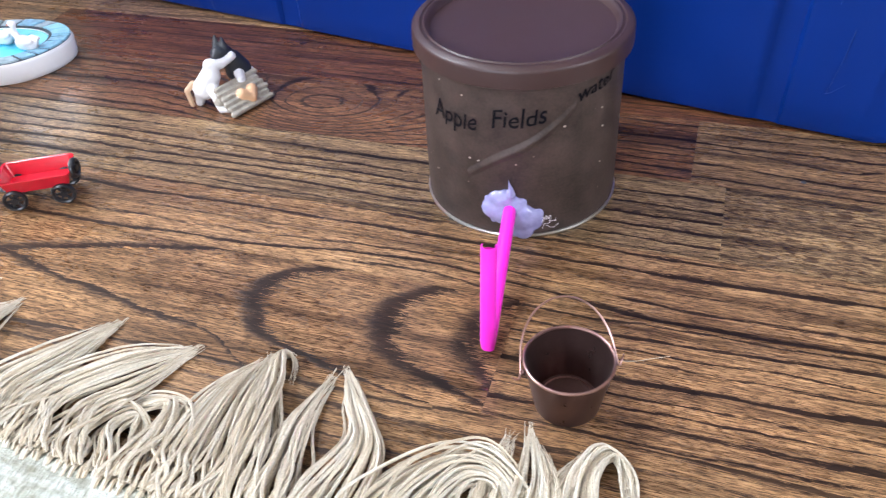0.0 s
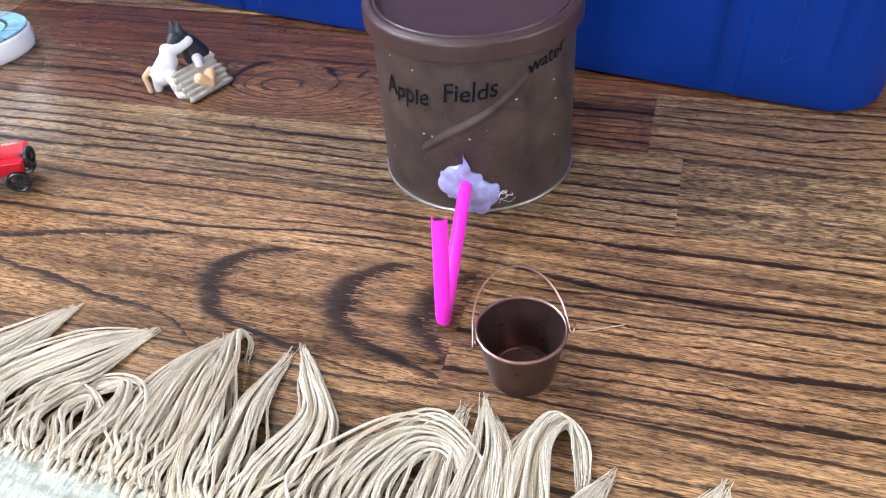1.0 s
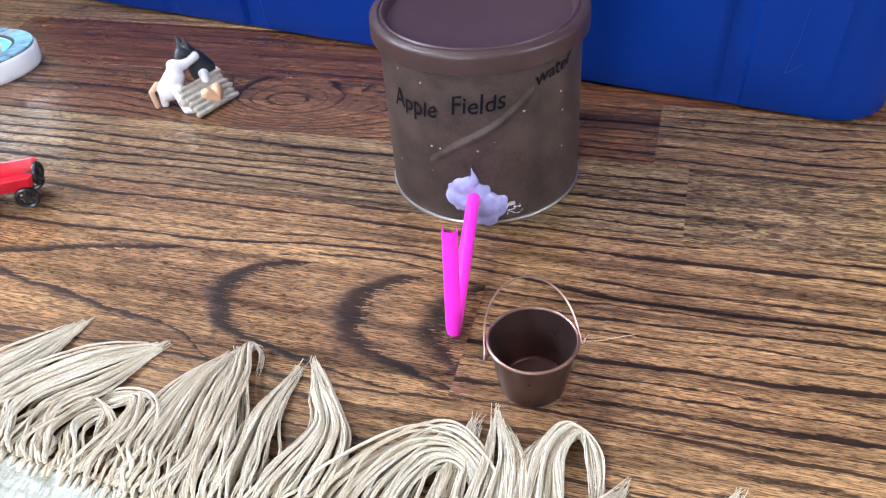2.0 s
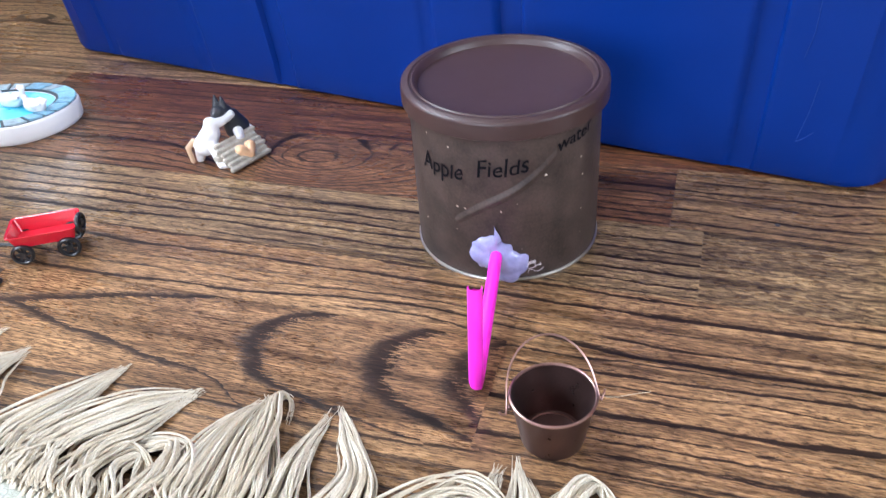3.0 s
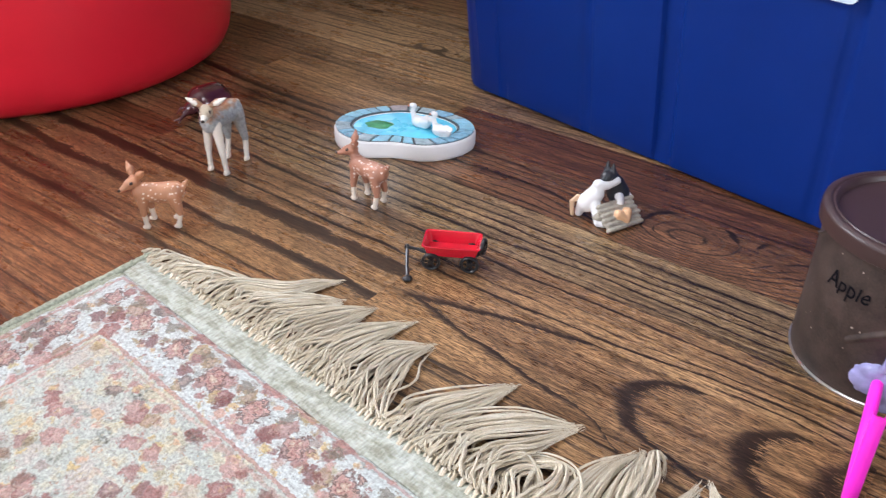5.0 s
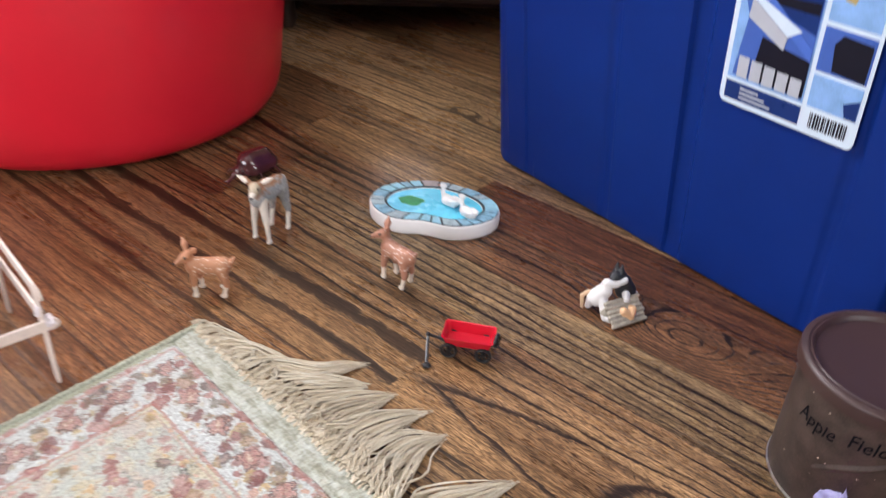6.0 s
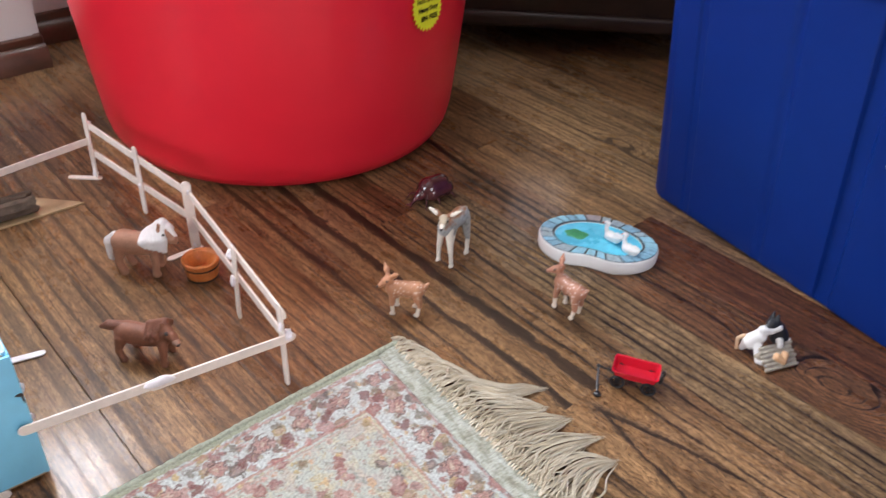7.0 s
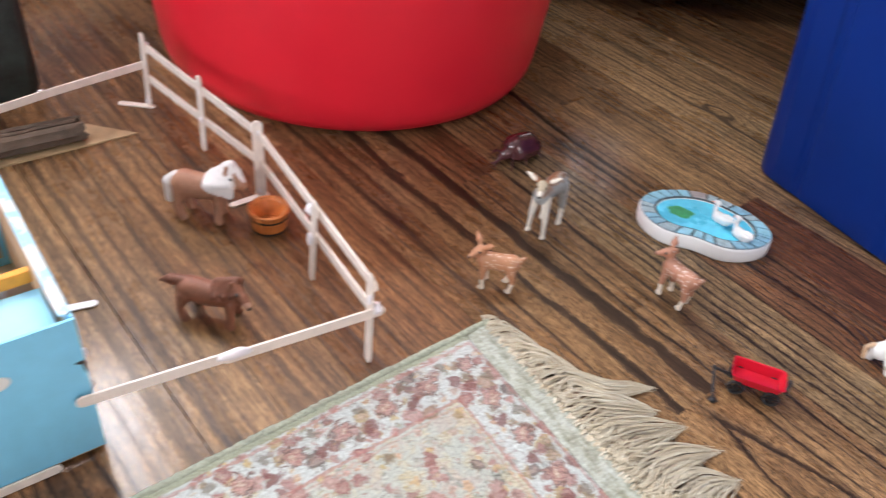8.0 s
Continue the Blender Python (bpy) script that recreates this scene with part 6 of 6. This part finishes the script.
def wagon():
    t = thing("toy_wagon", "tiny red metal pull wagon with black spoked wheels", "toy wagon", axes((-0.2945, 0.5945), (-0.985, -0.16)) @ Matrix.Scale(1.17, 4))
    # bed: flared tray with rolled rim, open above
    def tray(grow, z):
        return [(x * (0.0205 + grow) / 0.0205, y * (0.0105 + grow) / 0.0105, z) for x, y in rounded_outline(-0.0205, 0.0205, -0.0105, 0.0105, 0.003, 4)]
    rings = [tray(-0.002, 0.0130), tray(0.0, 0.0136), tray(0.0028, 0.0228), tray(0.0038, 0.0234), tray(0.0036, 0.0242), tray(0.0022, 0.0238), tray(-0.0008, 0.0148)]
    bm = loft(bmesh.new(), rings)
    bmesh.ops.recalc_face_normals(bm, faces=bm.faces[:])
    part("bed", bm, WAGON_RED, t, "glossy red tray")
    w = 0.0082
    for x in (-0.0155, 0.0165):
        part("axle", tube(bmesh.new(), [(x, -0.0105, w), (x, 0.0105, w)], 0.0009, 8), WAGON_BLACK, t)
        for y in (-0.0112, 0.0112):
            ob = part("wheel", wheel_mesh(w), WAGON_BLACK, t, "black spoked wheel")
            ob.matrix_basis = pose(x, y, w)
        part("bolster", boxed((0.004, 0.014, 0.0052), pose(x, 0, 0.0104), 0.0006), WAGON_BLACK, t)
    ob = part("spare_wheel", wheel_mesh(0.0072), WAGON_BLACK, t)
    ob.matrix_basis = pose(-0.0262, 0.004, 0.0225, 0, 0, 80)
    part("draw_bar", tube(bmesh.new(), [(0.017, 0.003, 0.0098), (0.030, 0.0005, 0.0125), (0.038, 0.0, 0.0135)], 0.0013, 8), WAGON_BLACK, t)
    part("draw_bar", tube(bmesh.new(), [(0.017, -0.003, 0.0098), (0.030, -0.0005, 0.0118), (0.038, 0.0, 0.0130)], 0.0013, 8), WAGON_BLACK, t)
    bm = bmesh.new()
    bmesh.ops.create_uvsphere(bm, u_segments=12, v_segments=8, radius=0.0024, matrix=pose(0.0382, 0, 0.0136))
    part("hinge", bm, WAGON_BLACK, t)
    h = part("handle", tube(bmesh.new(), [(0.0382, 0.0005, 0.013), (0.036, 0.014, 0.0075), (0.0335, 0.027, 0.0030)], 0.0015, 8), WAGON_BLACK, t)
    bm = bmesh.new()
    bmesh.ops.create_uvsphere(bm, u_segments=14, v_segments=8, radius=0.0042, matrix=pose(0.0328, 0.0300, 0.0020) @ Matrix.Diagonal((1.0, 0.9, 0.55, 1)))
    part("grip", bm, WAGON_BLACK, h)
    return t


wagon()

# ---- wooden feed bowl ----
ORANGE_WOOD = surface("orange_stained_wood", (0.60, 0.185, 0.045), 0.42, 0.30, 70.0, 0.3)


def bowl():
    t = thing("feed_tub", "small round orange wooden feed tub with black hoops", "tub", pose(-0.889, 0.497, 0))
    h, n = 0.029, 16
    part("bottom", lathe([(0.0, 0.001), (0.0195, 0.001), (0.0195, 0.004), (0.012, 0.008), (0.0, 0.007)], 40), ORANGE_WOOD, t)
    for i in range(n):
        a0, a1 = 2 * math.pi * (i + 0.03) / n, 2 * math.pi * (i + 0.97) / n
        ring = []
        for z, ro, ri in ((0.0, 0.0215, 0.0190), (0.012, 0.0235, 0.0208), (0.020, 0.0240, 0.0205), (h - 0.001, 0.0262, 0.0215), (h, 0.0255, 0.0225)):
            ring.append([(r * math.cos(a), r * math.sin(a), z) for r, a in ((ro, a0), (ro, (a0 + a1) / 2), (ro, a1), (ri, a1), (ri, (a0 + a1) / 2), (ri, a0))])
        bm = loft(bmesh.new(), ring)
        bmesh.ops.recalc_face_normals(bm, faces=bm.faces[:])
        part("stave", bm, ORANGE_WOOD, t)
    for z, r in ((0.0016, 0.0219), (0.0195, 0.0242)):
        part("hoop", lathe([(r, z - 0.0012), (r + 0.0006, z - 0.0010), (r + 0.0006, z + 0.0010), (r, z + 0.0012)], 48, closed=True), WAGON_BLACK, t, "black painted hoop")
    part("inner_lip", lathe([(0.0208, 0.020), (0.0232, 0.0282), (0.0200, 0.0265), (0.0120, 0.0085)], 40, closed=True), ORANGE_WOOD, t)
    return t


bowl()

# ---- blue card barn ----
def patchy_paint():
    """White wood with light blue paint brushed over parts of it."""
    k = Nodes("patchy_blue_white_paint")
    v = k.coords()
    mask = k.ramp(k.noise(v, 22.0, 4, 0.6), [(0.46, (0, 0, 0)), (0.54, (1, 1, 1))])
    col = k.mix(mask, (0.74, 0.72, 0.68), (0.28, 0.66, 0.90))
    col = k.mix(0.4, col, k.ramp(k.noise(v, 220.0, 3), [(0.3, (0.75, 0.75, 0.75)), (0.7, (1.1, 1.1, 1.1))]), "MULTIPLY")
    k.bump(k.noise(v, 300.0, 3), 0.3, 0.0005)
    return k.set(Base_Color=col, Roughness=0.5)


def barn():
    t = thing("card_barn", "open topped toy barn of light blue painted card", "toy barn", axes((-0.785, 0.148), (-0.92, 0.39)))
    # own x along the side wall, own y along the front wall (both away from the corner)
    h, k = 0.170, 0.0035
    # front wall with its raised oval
    bm = bmesh.new()
    box(bm, (k, 0.24, h - 0.010), pose(k / 2, 0.12, 0.010 + (h - 0.010) / 2), 0.0008)
    part("front_wall", bm, BARN_BLUE, t)
    bm = bmesh.new()
    bmesh.ops.create_uvsphere(bm, u_segments=24, v_segments=10, radius=1.0, matrix=pose(-0.0005, 0.072, 0.130) @ Matrix.Diagonal((0.0012, 0.0155, 0.0085, 1)))
    part("oval_patch", bm, WHITE_PAINT, t, "white painted oval")
    tear = [(0.0005, 0.1225), (0.0035, 0.1235), (0.0080, 0.1222), (0.0055, 0.1205), (0.0030, 0.1195), (0.0022, 0.1130), (0.0006, 0.1080)]
    bm = loft(bmesh.new(), [[(x, y, z) for y, z in tear] for x in (-0.0009, 0.0004)])
    bmesh.ops.recalc_face_normals(bm, faces=bm.faces[:])
    part("tear", bm, DARK_PAINT, t, "dark torn edge of the card", smooth=False)
    bm = bmesh.new()
    box(bm, (0.30, k, h - 0.004), pose(k + 0.151, k / 2, 0.004 + (h - 0.004) / 2), 0.0008)
    part("side_wall", bm, BARN_BLUE, t)
    part("lining", boxed((0.0016, 0.22, h - 0.030), pose(0.3018, 0.1215, 0.0045 + (h - 0.030) / 2 + 0.012), 0.0004), surface("beige_card_lining", (0.56, 0.42, 0.30), 0.75, 0.15, 50.0, 0.2), t, "bare beige card inside the wall")
    part("lining", boxed((0.28, 0.0016, h - 0.030), pose(0.152, 0.2392, 0.0045 + (h - 0.030) / 2 + 0.012), 0.0004), surface("pale_yellow_lining", (0.70, 0.63, 0.30), 0.75, 0.12, 50.0, 0.2), t, "pale yellow card inside the wall")
    part("lining", boxed((0.27, 0.0016, h - 0.030), pose(0.160, 0.0047, 0.0045 + (h - 0.030) / 2 + 0.012), 0.0004), surface("tan_card_lining", (0.52, 0.37, 0.25), 0.75, 0.15, 50.0, 0.2), t, "bare tan card inside the wall")
    part("back_wall", boxed((k, 0.236, h - 0.004), pose(0.3045, 0.1215, 0.004 + (h - 0.004) / 2), 0.0008), BARN_BLUE, t)
    part("far_wall", boxed((0.30, k, h - 0.004), pose(k + 0.150, 0.242, 0.004 + (h - 0.004) / 2), 0.0008), BARN_BLUE, t)
    part("card_floor", boxed((0.296, 0.234, 0.003), pose(0.153, 0.121, 0.0045), 0.0005), CARD, t)
    part("rail_stick", stick((0.006, 0.0058, h + 0.0015), (0.30, 0.0058, h + 0.0015), 0.0095, 0.0022, (0, 0, 1)), patchy_paint(), t, "stick half painted white and blue")
    part("base_stick", stick((-0.0018, 0.040, 0.0062), (-0.0018, 0.190, 0.0062), 0.0105, 0.0022, (1, 0, 0)), STICK_WOOD, t, "pale stick along the base")
    part("foot", stick((0.196, -0.056, 0.0018), (0.208, 0.0, 0.0018), 0.0100, 0.0022, (0, 0, 1)), GLUE_WHITE, t, "white painted stick foot")
    part("shelf_card", boxed((0.070, 0.22, 0.002), pose(0.0395, 0.120, 0.146, 0, -5, 0), 0.0004), surface("pale_blue_card", (0.36, 0.68, 0.82), 0.6, 0.08), t, "pale blue card shelf")
    part("orange_strip", boxed((0.008, 0.215, 0.014), pose(0.080, 0.120, 0.160, 0, 0, 2), 0.002), surface("orange_foam", (0.85, 0.32, 0.03), 0.6, 0.15, 80.0, 0.3), t, "orange foam strip")
    for x, y in ((0.088, 0.040), (0.092, 0.110)):
        part("stall_post", stick((x, y, 0.006), (x, y, 0.158), 0.0095, 0.0022, (1, 0, 0)), GLUE_WHITE, t)
    part("stall_panel", boxed((0.003, 0.225, 0.140), pose(0.104, 0.124, 0.0775), 0.0006), surface("peach_card", (0.66, 0.45, 0.32), 0.7, 0.1, 40.0, 0.2), t, "bare peach card partition")
    part("hay_block", boxed((0.060, 0.040, 0.045), pose(0.190, 0.060, 0.0285, 0, 0, 10), 0.006), surface("yellow_foam", (0.78, 0.70, 0.25), 0.7, 0.12, 90.0, 0.4), t, "pale yellow foam block")
    for dx, dz in ((0.012, 0.12), (0.016, 0.075)):
        part("glue_dab", glue_dab((dx, -0.001, dz), 0.0045, int(dz * 1000)), GLUE_WHITE, t)
    return t


barn()

# ---- bark log and wedge of wood ----
BARK = surface("grey_brown_bark", (0.115, 0.078, 0.054), 0.85, 0.45, 45.0, 1.0, 260.0, 0.003)
SHIM = surface("pale_pine", (0.42, 0.28, 0.15), 0.6, 0.2, 60.0, 0.2)


def bark_log():
    """A curl of bark, open along its upper side, and a loose strip lying in the opening."""
    t = thing("bark_log", "curled piece of dry dark brown bark lying behind the fence", "bark", axes((-1.208, 0.492), (-0.42, -0.907)))
    n, m = 30, 26
    outer, inner = [], []
    for i in range(n):
        x = 0.004 + 0.172 * i / (n - 1)
        for j in range(m):
            a = radians(118 + 304 * j / (m - 1))
            r = 1 + 0.12 * noise.noise(Vector((x * 40, math.cos(a) * 2.2, math.sin(a) * 2.2))) + 0.05 * math.sin(9 * a + 20 * x)
            end = 0.006 * noise.noise(Vector((j * 0.6, i, 3.0))) if i in (0, n - 1) else 0.0
            outer.append((x + end, 0.0185 * r * math.cos(a), 0.0175 + 0.0165 * r * math.sin(a)))
            inner.append((x + end, 0.0145 * math.cos(a), 0.0175 + 0.0125 * math.sin(a) * r))
    verts = outer + inner
    k = n * m
    faces = []
    for i in range(n - 1):
        for j in range(m - 1):
            p, q = i * m + j, (i + 1) * m + j
            faces += [(p, q, q + 1, p + 1), (k + p, k + p + 1, k + q + 1, k + q)]
        for j in (0, m - 1):
            p, q = i * m + j, (i + 1) * m + j
            faces.append((p, k + p, k + q, q))
    for i in (0, n - 1):
        for j in range(m - 1):
            p = i * m + j
            faces.append((p, p + 1, k + p + 1, k + p))
    low = min(v[2] for v in verts)
    bm = from_lists([(x, y, z + 0.0033 - low) for x, y, z in verts], faces)
    bmesh.ops.recalc_face_normals(bm, faces=bm.faces[:])
    part("bark", bm, BARK, t)
    for j, (y, z, x0, x1, wide) in enumerate(((-0.006, 0.0290, 0.012, 0.150, 0.0040), (0.0045, 0.0275, 0.030, 0.172, 0.0034))):
        pts = [(x0 + (x1 - x0) * i / 6, y + 0.0018 * math.sin(2.1 * i + j), z + 0.001 * math.sin(1.7 * i)) for i in range(7)]
        part("splinter", tube(bmesh.new(), smooth_path(pts, 4), wide, 7), BARK, t, "split strip of bark")
    return t


bark_log()
pts = [(-1.168, 0.543), (-1.246, 0.512), (-1.300, 0.400), (-1.330, 0.300), (-1.270, 0.270), (-1.236, 0.378)]
bm = loft(bmesh.new(), [[(x, y, z) for x, y in pts] for z in (0.0004, 0.0030)])
bmesh.ops.recalc_face_normals(bm, faces=bm.faces[:])
tagged(part("wood_wedge", bm, SHIM), "thin pale pointed wood shim lying on the floor", "wood shim")

# ---- dark crate at the wall ----
GREEN_DARK = surface("dark_green_cloth", (0.020, 0.030, 0.026), 0.6, 0.7, 40.0, 0.8, 300.0, 0.002)


def cloth_bin():
    t = thing("storage_bin", "soft dark green cloth bin standing by the wall", "bin", axes((-1.352, 0.536), (-0.342, -0.94)))
    base = rounded_outline(0.0, 0.22, -0.12, 0.0, 0.02)
    rings = []
    for i, z in enumerate((0.0, 0.01, 0.06, 0.12, 0.18, 0.23, 0.235)):
        k = 0.96 if i in (0, 6) else 1.0
        rings.append([((x - 0.11) * k + 0.11 + 0.004 * noise.noise(Vector((x * 20, y * 20, z * 14))), (y + 0.06) * k - 0.06 + 0.004 * noise.noise(Vector((x * 22, y * 22, z * 15 + 4))), z) for x, y in base])
    bm = loft(bmesh.new(), rings)
    bmesh.ops.recalc_face_normals(bm, faces=bm.faces[:])
    part("cloth_body", bm, GREEN_DARK, t)
    part("top_hem", loft(bmesh.new(), [[((x - 0.11) * k + 0.11, (y + 0.06) * k - 0.06, z) for x, y in base] for k, z in ((1.02, 0.215), (1.025, 0.22), (1.025, 0.238), (1.0, 0.240))]), GREEN_DARK, t)
    return t


cloth_bin()

# ---- floor planks ----
def plank(u0, u1, v0, v1, rng, grain=None):
    """One board, its own x along the grain; grain: what is known of its figure."""
    g, c = 0.00018, 0.00010
    lu, lv = (u1 - u0) / 2 - 0.00003, (v1 - v0) / 2 - g
    verts = [(sx * lu, sy * lv, -0.011) for sx, sy in ((-1, -1), (1, -1), (1, 1), (-1, 1))]
    verts += [(sx * lu, sy * lv, -c) for sx, sy in ((-1, -1), (1, -1), (1, 1), (-1, 1))]
    verts += [(sx * (lu - 0.00002), sy * (lv - c), 0.0) for sx, sy in ((-1, -1), (1, -1), (1, 1), (-1, 1))]
    faces = [(8, 9, 10, 11)]
    for b in (0, 4):
        for i in range(4):
            j = (i + 1) % 4
            faces.append((b + i, b + j, b + 4 + j, b + 4 + i))
    known = grain or {}
    me = bpy.data.meshes.new("plank")
    me.from_pydata(verts, [], faces)
    me.materials.append(known.get("wood", OAK))
    ob = new("plank", me)
    ob.parent = floor
    uc, vc = (u0 + u1) / 2, (v0 + v1) / 2
    ob.matrix_basis = FLOOR_POSE @ pose(uc, vc, rng.uniform(-0.0002, 0.0))
    side = rng.choice((-1, 1))
    ring = (uc + rng.uniform(-0.8, 0.8), vc + side * rng.choice((0.05, 0.07, 0.09, 0.12)), rng.uniform(0.02, 0.07), rng.uniform(62, 96))
    ring = known.get("ring", ring)
    knot = (uc + rng.uniform(-0.5, 0.5) * (u1 - u0), vc + rng.uniform(-0.04, 0.04), rng.choice((0.0, 0.0, 0.010, 0.016)), rng.uniform(0.06, 0.16), rng.uniform(0.015, 0.03))
    knot = known.get("knot", knot if grain is None else (uc, vc, 0.0, 0.1, 0.1))
    ob["ring_u"], ob["ring_v"], ob["ring_a"], ob["ring_n"] = float(ring[0] - uc), float(ring[1] - vc), float(ring[2]), float(ring[3])
    ob["knot_u"], ob["knot_v"], ob["knot_h"], ob["knot_l"], ob["knot_w"] = float(knot[0] - uc), float(knot[1] - vc), float(knot[2]), float(knot[3]), float(knot[4])
    ob["uneven"] = float(known.get("uneven", 0.9))
    ob["tone"] = float(known.get("tone", rng.choice((0.0, 0.1, 0.25, 0.4, 0.55))))
    ob["vein"] = float(known.get("vein", rng.choice((0.6, 0.75, 0.9, 1.0))))
    ob["pore"] = float(known.get("pore", 0.72))
    ob["mottle"] = float(known.get("mottle", 0.28))
    ob["sallow"] = float(known.get("sallow", 0.0))
    ob["pale"] = float(known.get("pale", 0.0))
    return ob


def planks():
    rng = random.Random(21)
    seams = [-0.138, -0.054, 0.026, 0.108, 0.19, 0.272, 0.334, 0.434, 0.505, 0.596, 0.69, 0.787, 0.87, 1.02]
    while seams[0] > -3.7:
        seams.insert(0, seams[0] - rng.choice((0.0825, 0.0825, 0.10)))
    while seams[-1] < 2.5:
        seams.append(seams[-1] + rng.choice((0.0825, 0.0825, 0.10)))
    # boards whose figure is known, by the seam at their near edge: from, to, figure; pale paints light into a board
    special = {
        -0.138: [(-1.7, -0.35, dict(ring=(-1.4, -0.30, 0.03, 52.0), tone=0.2, vein=0.45, pore=0.5, pale=0.0, uneven=1.5))],
        -0.054: [(-1.9, -0.48, dict(ring=(-0.9, 0.12, 0.05, 50.0), tone=0.25, vein=0.6, pore=0.5, pale=0.0, uneven=1.5))],
        0.026: [(-1.8, -0.6, dict(ring=(-0.5, -0.16, 0.04, 55.0), tone=0.35, vein=0.6, pore=0.5, pale=0.0, uneven=1.5))],
        0.108: [(-1.9, -0.55, dict(ring=(-1.3, 0.34, 0.04, 58.0), tone=0.5, vein=0.65, pore=0.5, pale=0.0, uneven=1.2))],
        # next three rows: far left ends made paler in place of light by the wall
        0.19: [(-2.1, -1.16, dict(ring=(-1.2, 0.34, 0.03, 55.0), tone=0.15, vein=0.5, pore=0.5, pale=0.3, uneven=1.2)), (-1.16, -0.66, dict(tone=0.6, vein=0.6, ring=(-1.2, 0.02, 0.02, 70.0), pore=0.5, uneven=1.2)), (-0.66, 0.5, dict(ring=(-1.6, 0.42, 0.03, 90.0), tone=0.1, vein=0.85))],
        0.272: [(-2.1, -1.22, dict(ring=(-1.6, 0.15, 0.03, 50.0), knot=(-1.36, 0.30, 0.02, 0.07, 0.02), tone=0.2, vein=0.55, pore=0.5, pale=0.3, uneven=1.2)), (-1.22, -0.56, dict(ring=(-0.9, 0.16, 0.02, 58.0), tone=0.35, vein=0.8, uneven=1.2)), (-0.56, 0.70, dict(ring=(-0.3, 0.22, 0.05, 85.0), tone=0.1, vein=0.9))],
        0.334: [(-2.2, -1.40, dict(ring=(-1.8, 0.25, 0.03, 55.0), tone=0.2, vein=0.6, pore=0.5, pale=0.25, uneven=1.2)), (-1.40, -0.505, dict(wood=OAK_BANDS, tone=0.15, vein=0.9)), (-0.505, -0.078, dict(wood=OAK_FLAME, tone=0.22, vein=1.0, pore=0.88)), (-0.078, 0.9, dict(ring=(-1.2, 0.52, 0.03, 88.0), tone=0.2, vein=1.0))],
        0.434: [(-0.95, 0.75, dict(ring=(0.9, 0.56, 0.03, 70.0), knot=(-0.155, 0.440, 0.020, 0.09, 0.030), tone=0.15, vein=1.0, uneven=0.3))],
        0.505: [(-0.98, 0.047, dict(ring=(0.3, 0.66, 0.04, 76.0), knot=(-0.335, 0.526, 0.006, 0.10, 0.008), tone=0.0, sallow=0.55, vein=1.0, uneven=0.6)), (0.047, 1.2, dict(ring=(-0.4, 0.75, 0.02, 110.0), tone=0.05, vein=0.35, pore=0.9, sallow=0.5, mottle=0.85))],
        0.596: [(-0.75, 0.02, dict(ring=(-0.2, 0.50, 0.03, 88.0), knot=(-0.318, 0.640, 0.095, 0.085, 0.045), tone=0.68, vein=1.0, uneven=0.2)), (0.02, 0.8, dict(ring=(0.2, 0.50, 0.04, 90.0), knot=(0.14, 0.63, 0.016, 0.06, 0.02), tone=0.22, sallow=0.2, vein=1.0))],
        0.69: [(-0.70, 0.40, dict(ring=(-0.25, 0.60, 0.06, 95.0), tone=0.9, vein=0.9))],
        # lit floor between tub and tote, painted as lighter oak
        0.787: [(-1.15, -0.2, dict(ring=(-0.6, 1.2, 0.05, 70.0), tone=0.3, vein=0.7, pale=0.5))],
        0.87: [(-1.6, -0.3, dict(ring=(-0.6, 1.2, 0.03, 70.0), knot=(-0.885, 0.955, 0.035, 0.05, 0.022), tone=0.0, vein=0.8, pale=0.95))],
        1.02: [(-1.8, 0.2, dict(ring=(-0.9, 1.3, 0.03, 60.0), tone=0.1, vein=0.8, pale=0.65))],
    }
    room = [FLOOR_POSE.inverted() @ Vector((*p, 0)) for p in ((2.17, -2.69), (2.17, 1.32), (-0.05, 2.16), (-1.66, 1.40), (-1.83, 0.93), (-1.71, 0.90), (-2.98, -2.69))]

    def reach(v):
        hits = []
        for p, q in zip(room, room[1:] + room[:1]):
            if (p.y - v) * (q.y - v) < 0:
                hits.append(p.x + (q.x - p.x) * (v - p.y) / (q.y - p.y))
        return (min(hits), max(hits)) if hits else None

    for v0, v1 in zip(seams, seams[1:]):
        ends = [r for r in (reach(v0), reach(v1), reach((v0 + v1) / 2)) if r]
        if not ends:
            continue
        low, high = min(r[0] for r in ends), max(r[1] for r in ends)
        spans = sorted(special.get(v0, []), key=lambda q: q[0])
        u = -3.4 - rng.uniform(0, 0.5)
        cuts = []
        for s in spans:
            while u < s[0] - 1e-6:
                e = min(u + rng.uniform(0.5, 1.5), s[0])
                if s[0] - e < 0.25:
                    e = s[0]
                cuts.append((u, e, None))
                u = e
            cuts.append(s)
            u = s[1]
        while u < 3.2:
            e = u + rng.uniform(0.5, 1.5)
            cuts.append((u, e, None))
            u = e
        for u0, u1, grain in cuts:
            u0, u1 = max(u0, low), min(u1, high)
            wide_gap = 0.0010 if v0 == -0.054 else 0.0
            if u1 - u0 > 0.01:
                plank(u0, u1, v0 + wide_gap, v1, rng, grain)


planks()
part("nail_head", lathe([(0.0, 0.0006), (0.0016, 0.0005), (0.0021, 0.0001), (0.0021, -0.001)], 14, m=pose(0.308, 0.5435, 0.0)), surface("dull_nail_steel", (0.10, 0.10, 0.11), 0.45, 0.2, metal=0.8), floor)
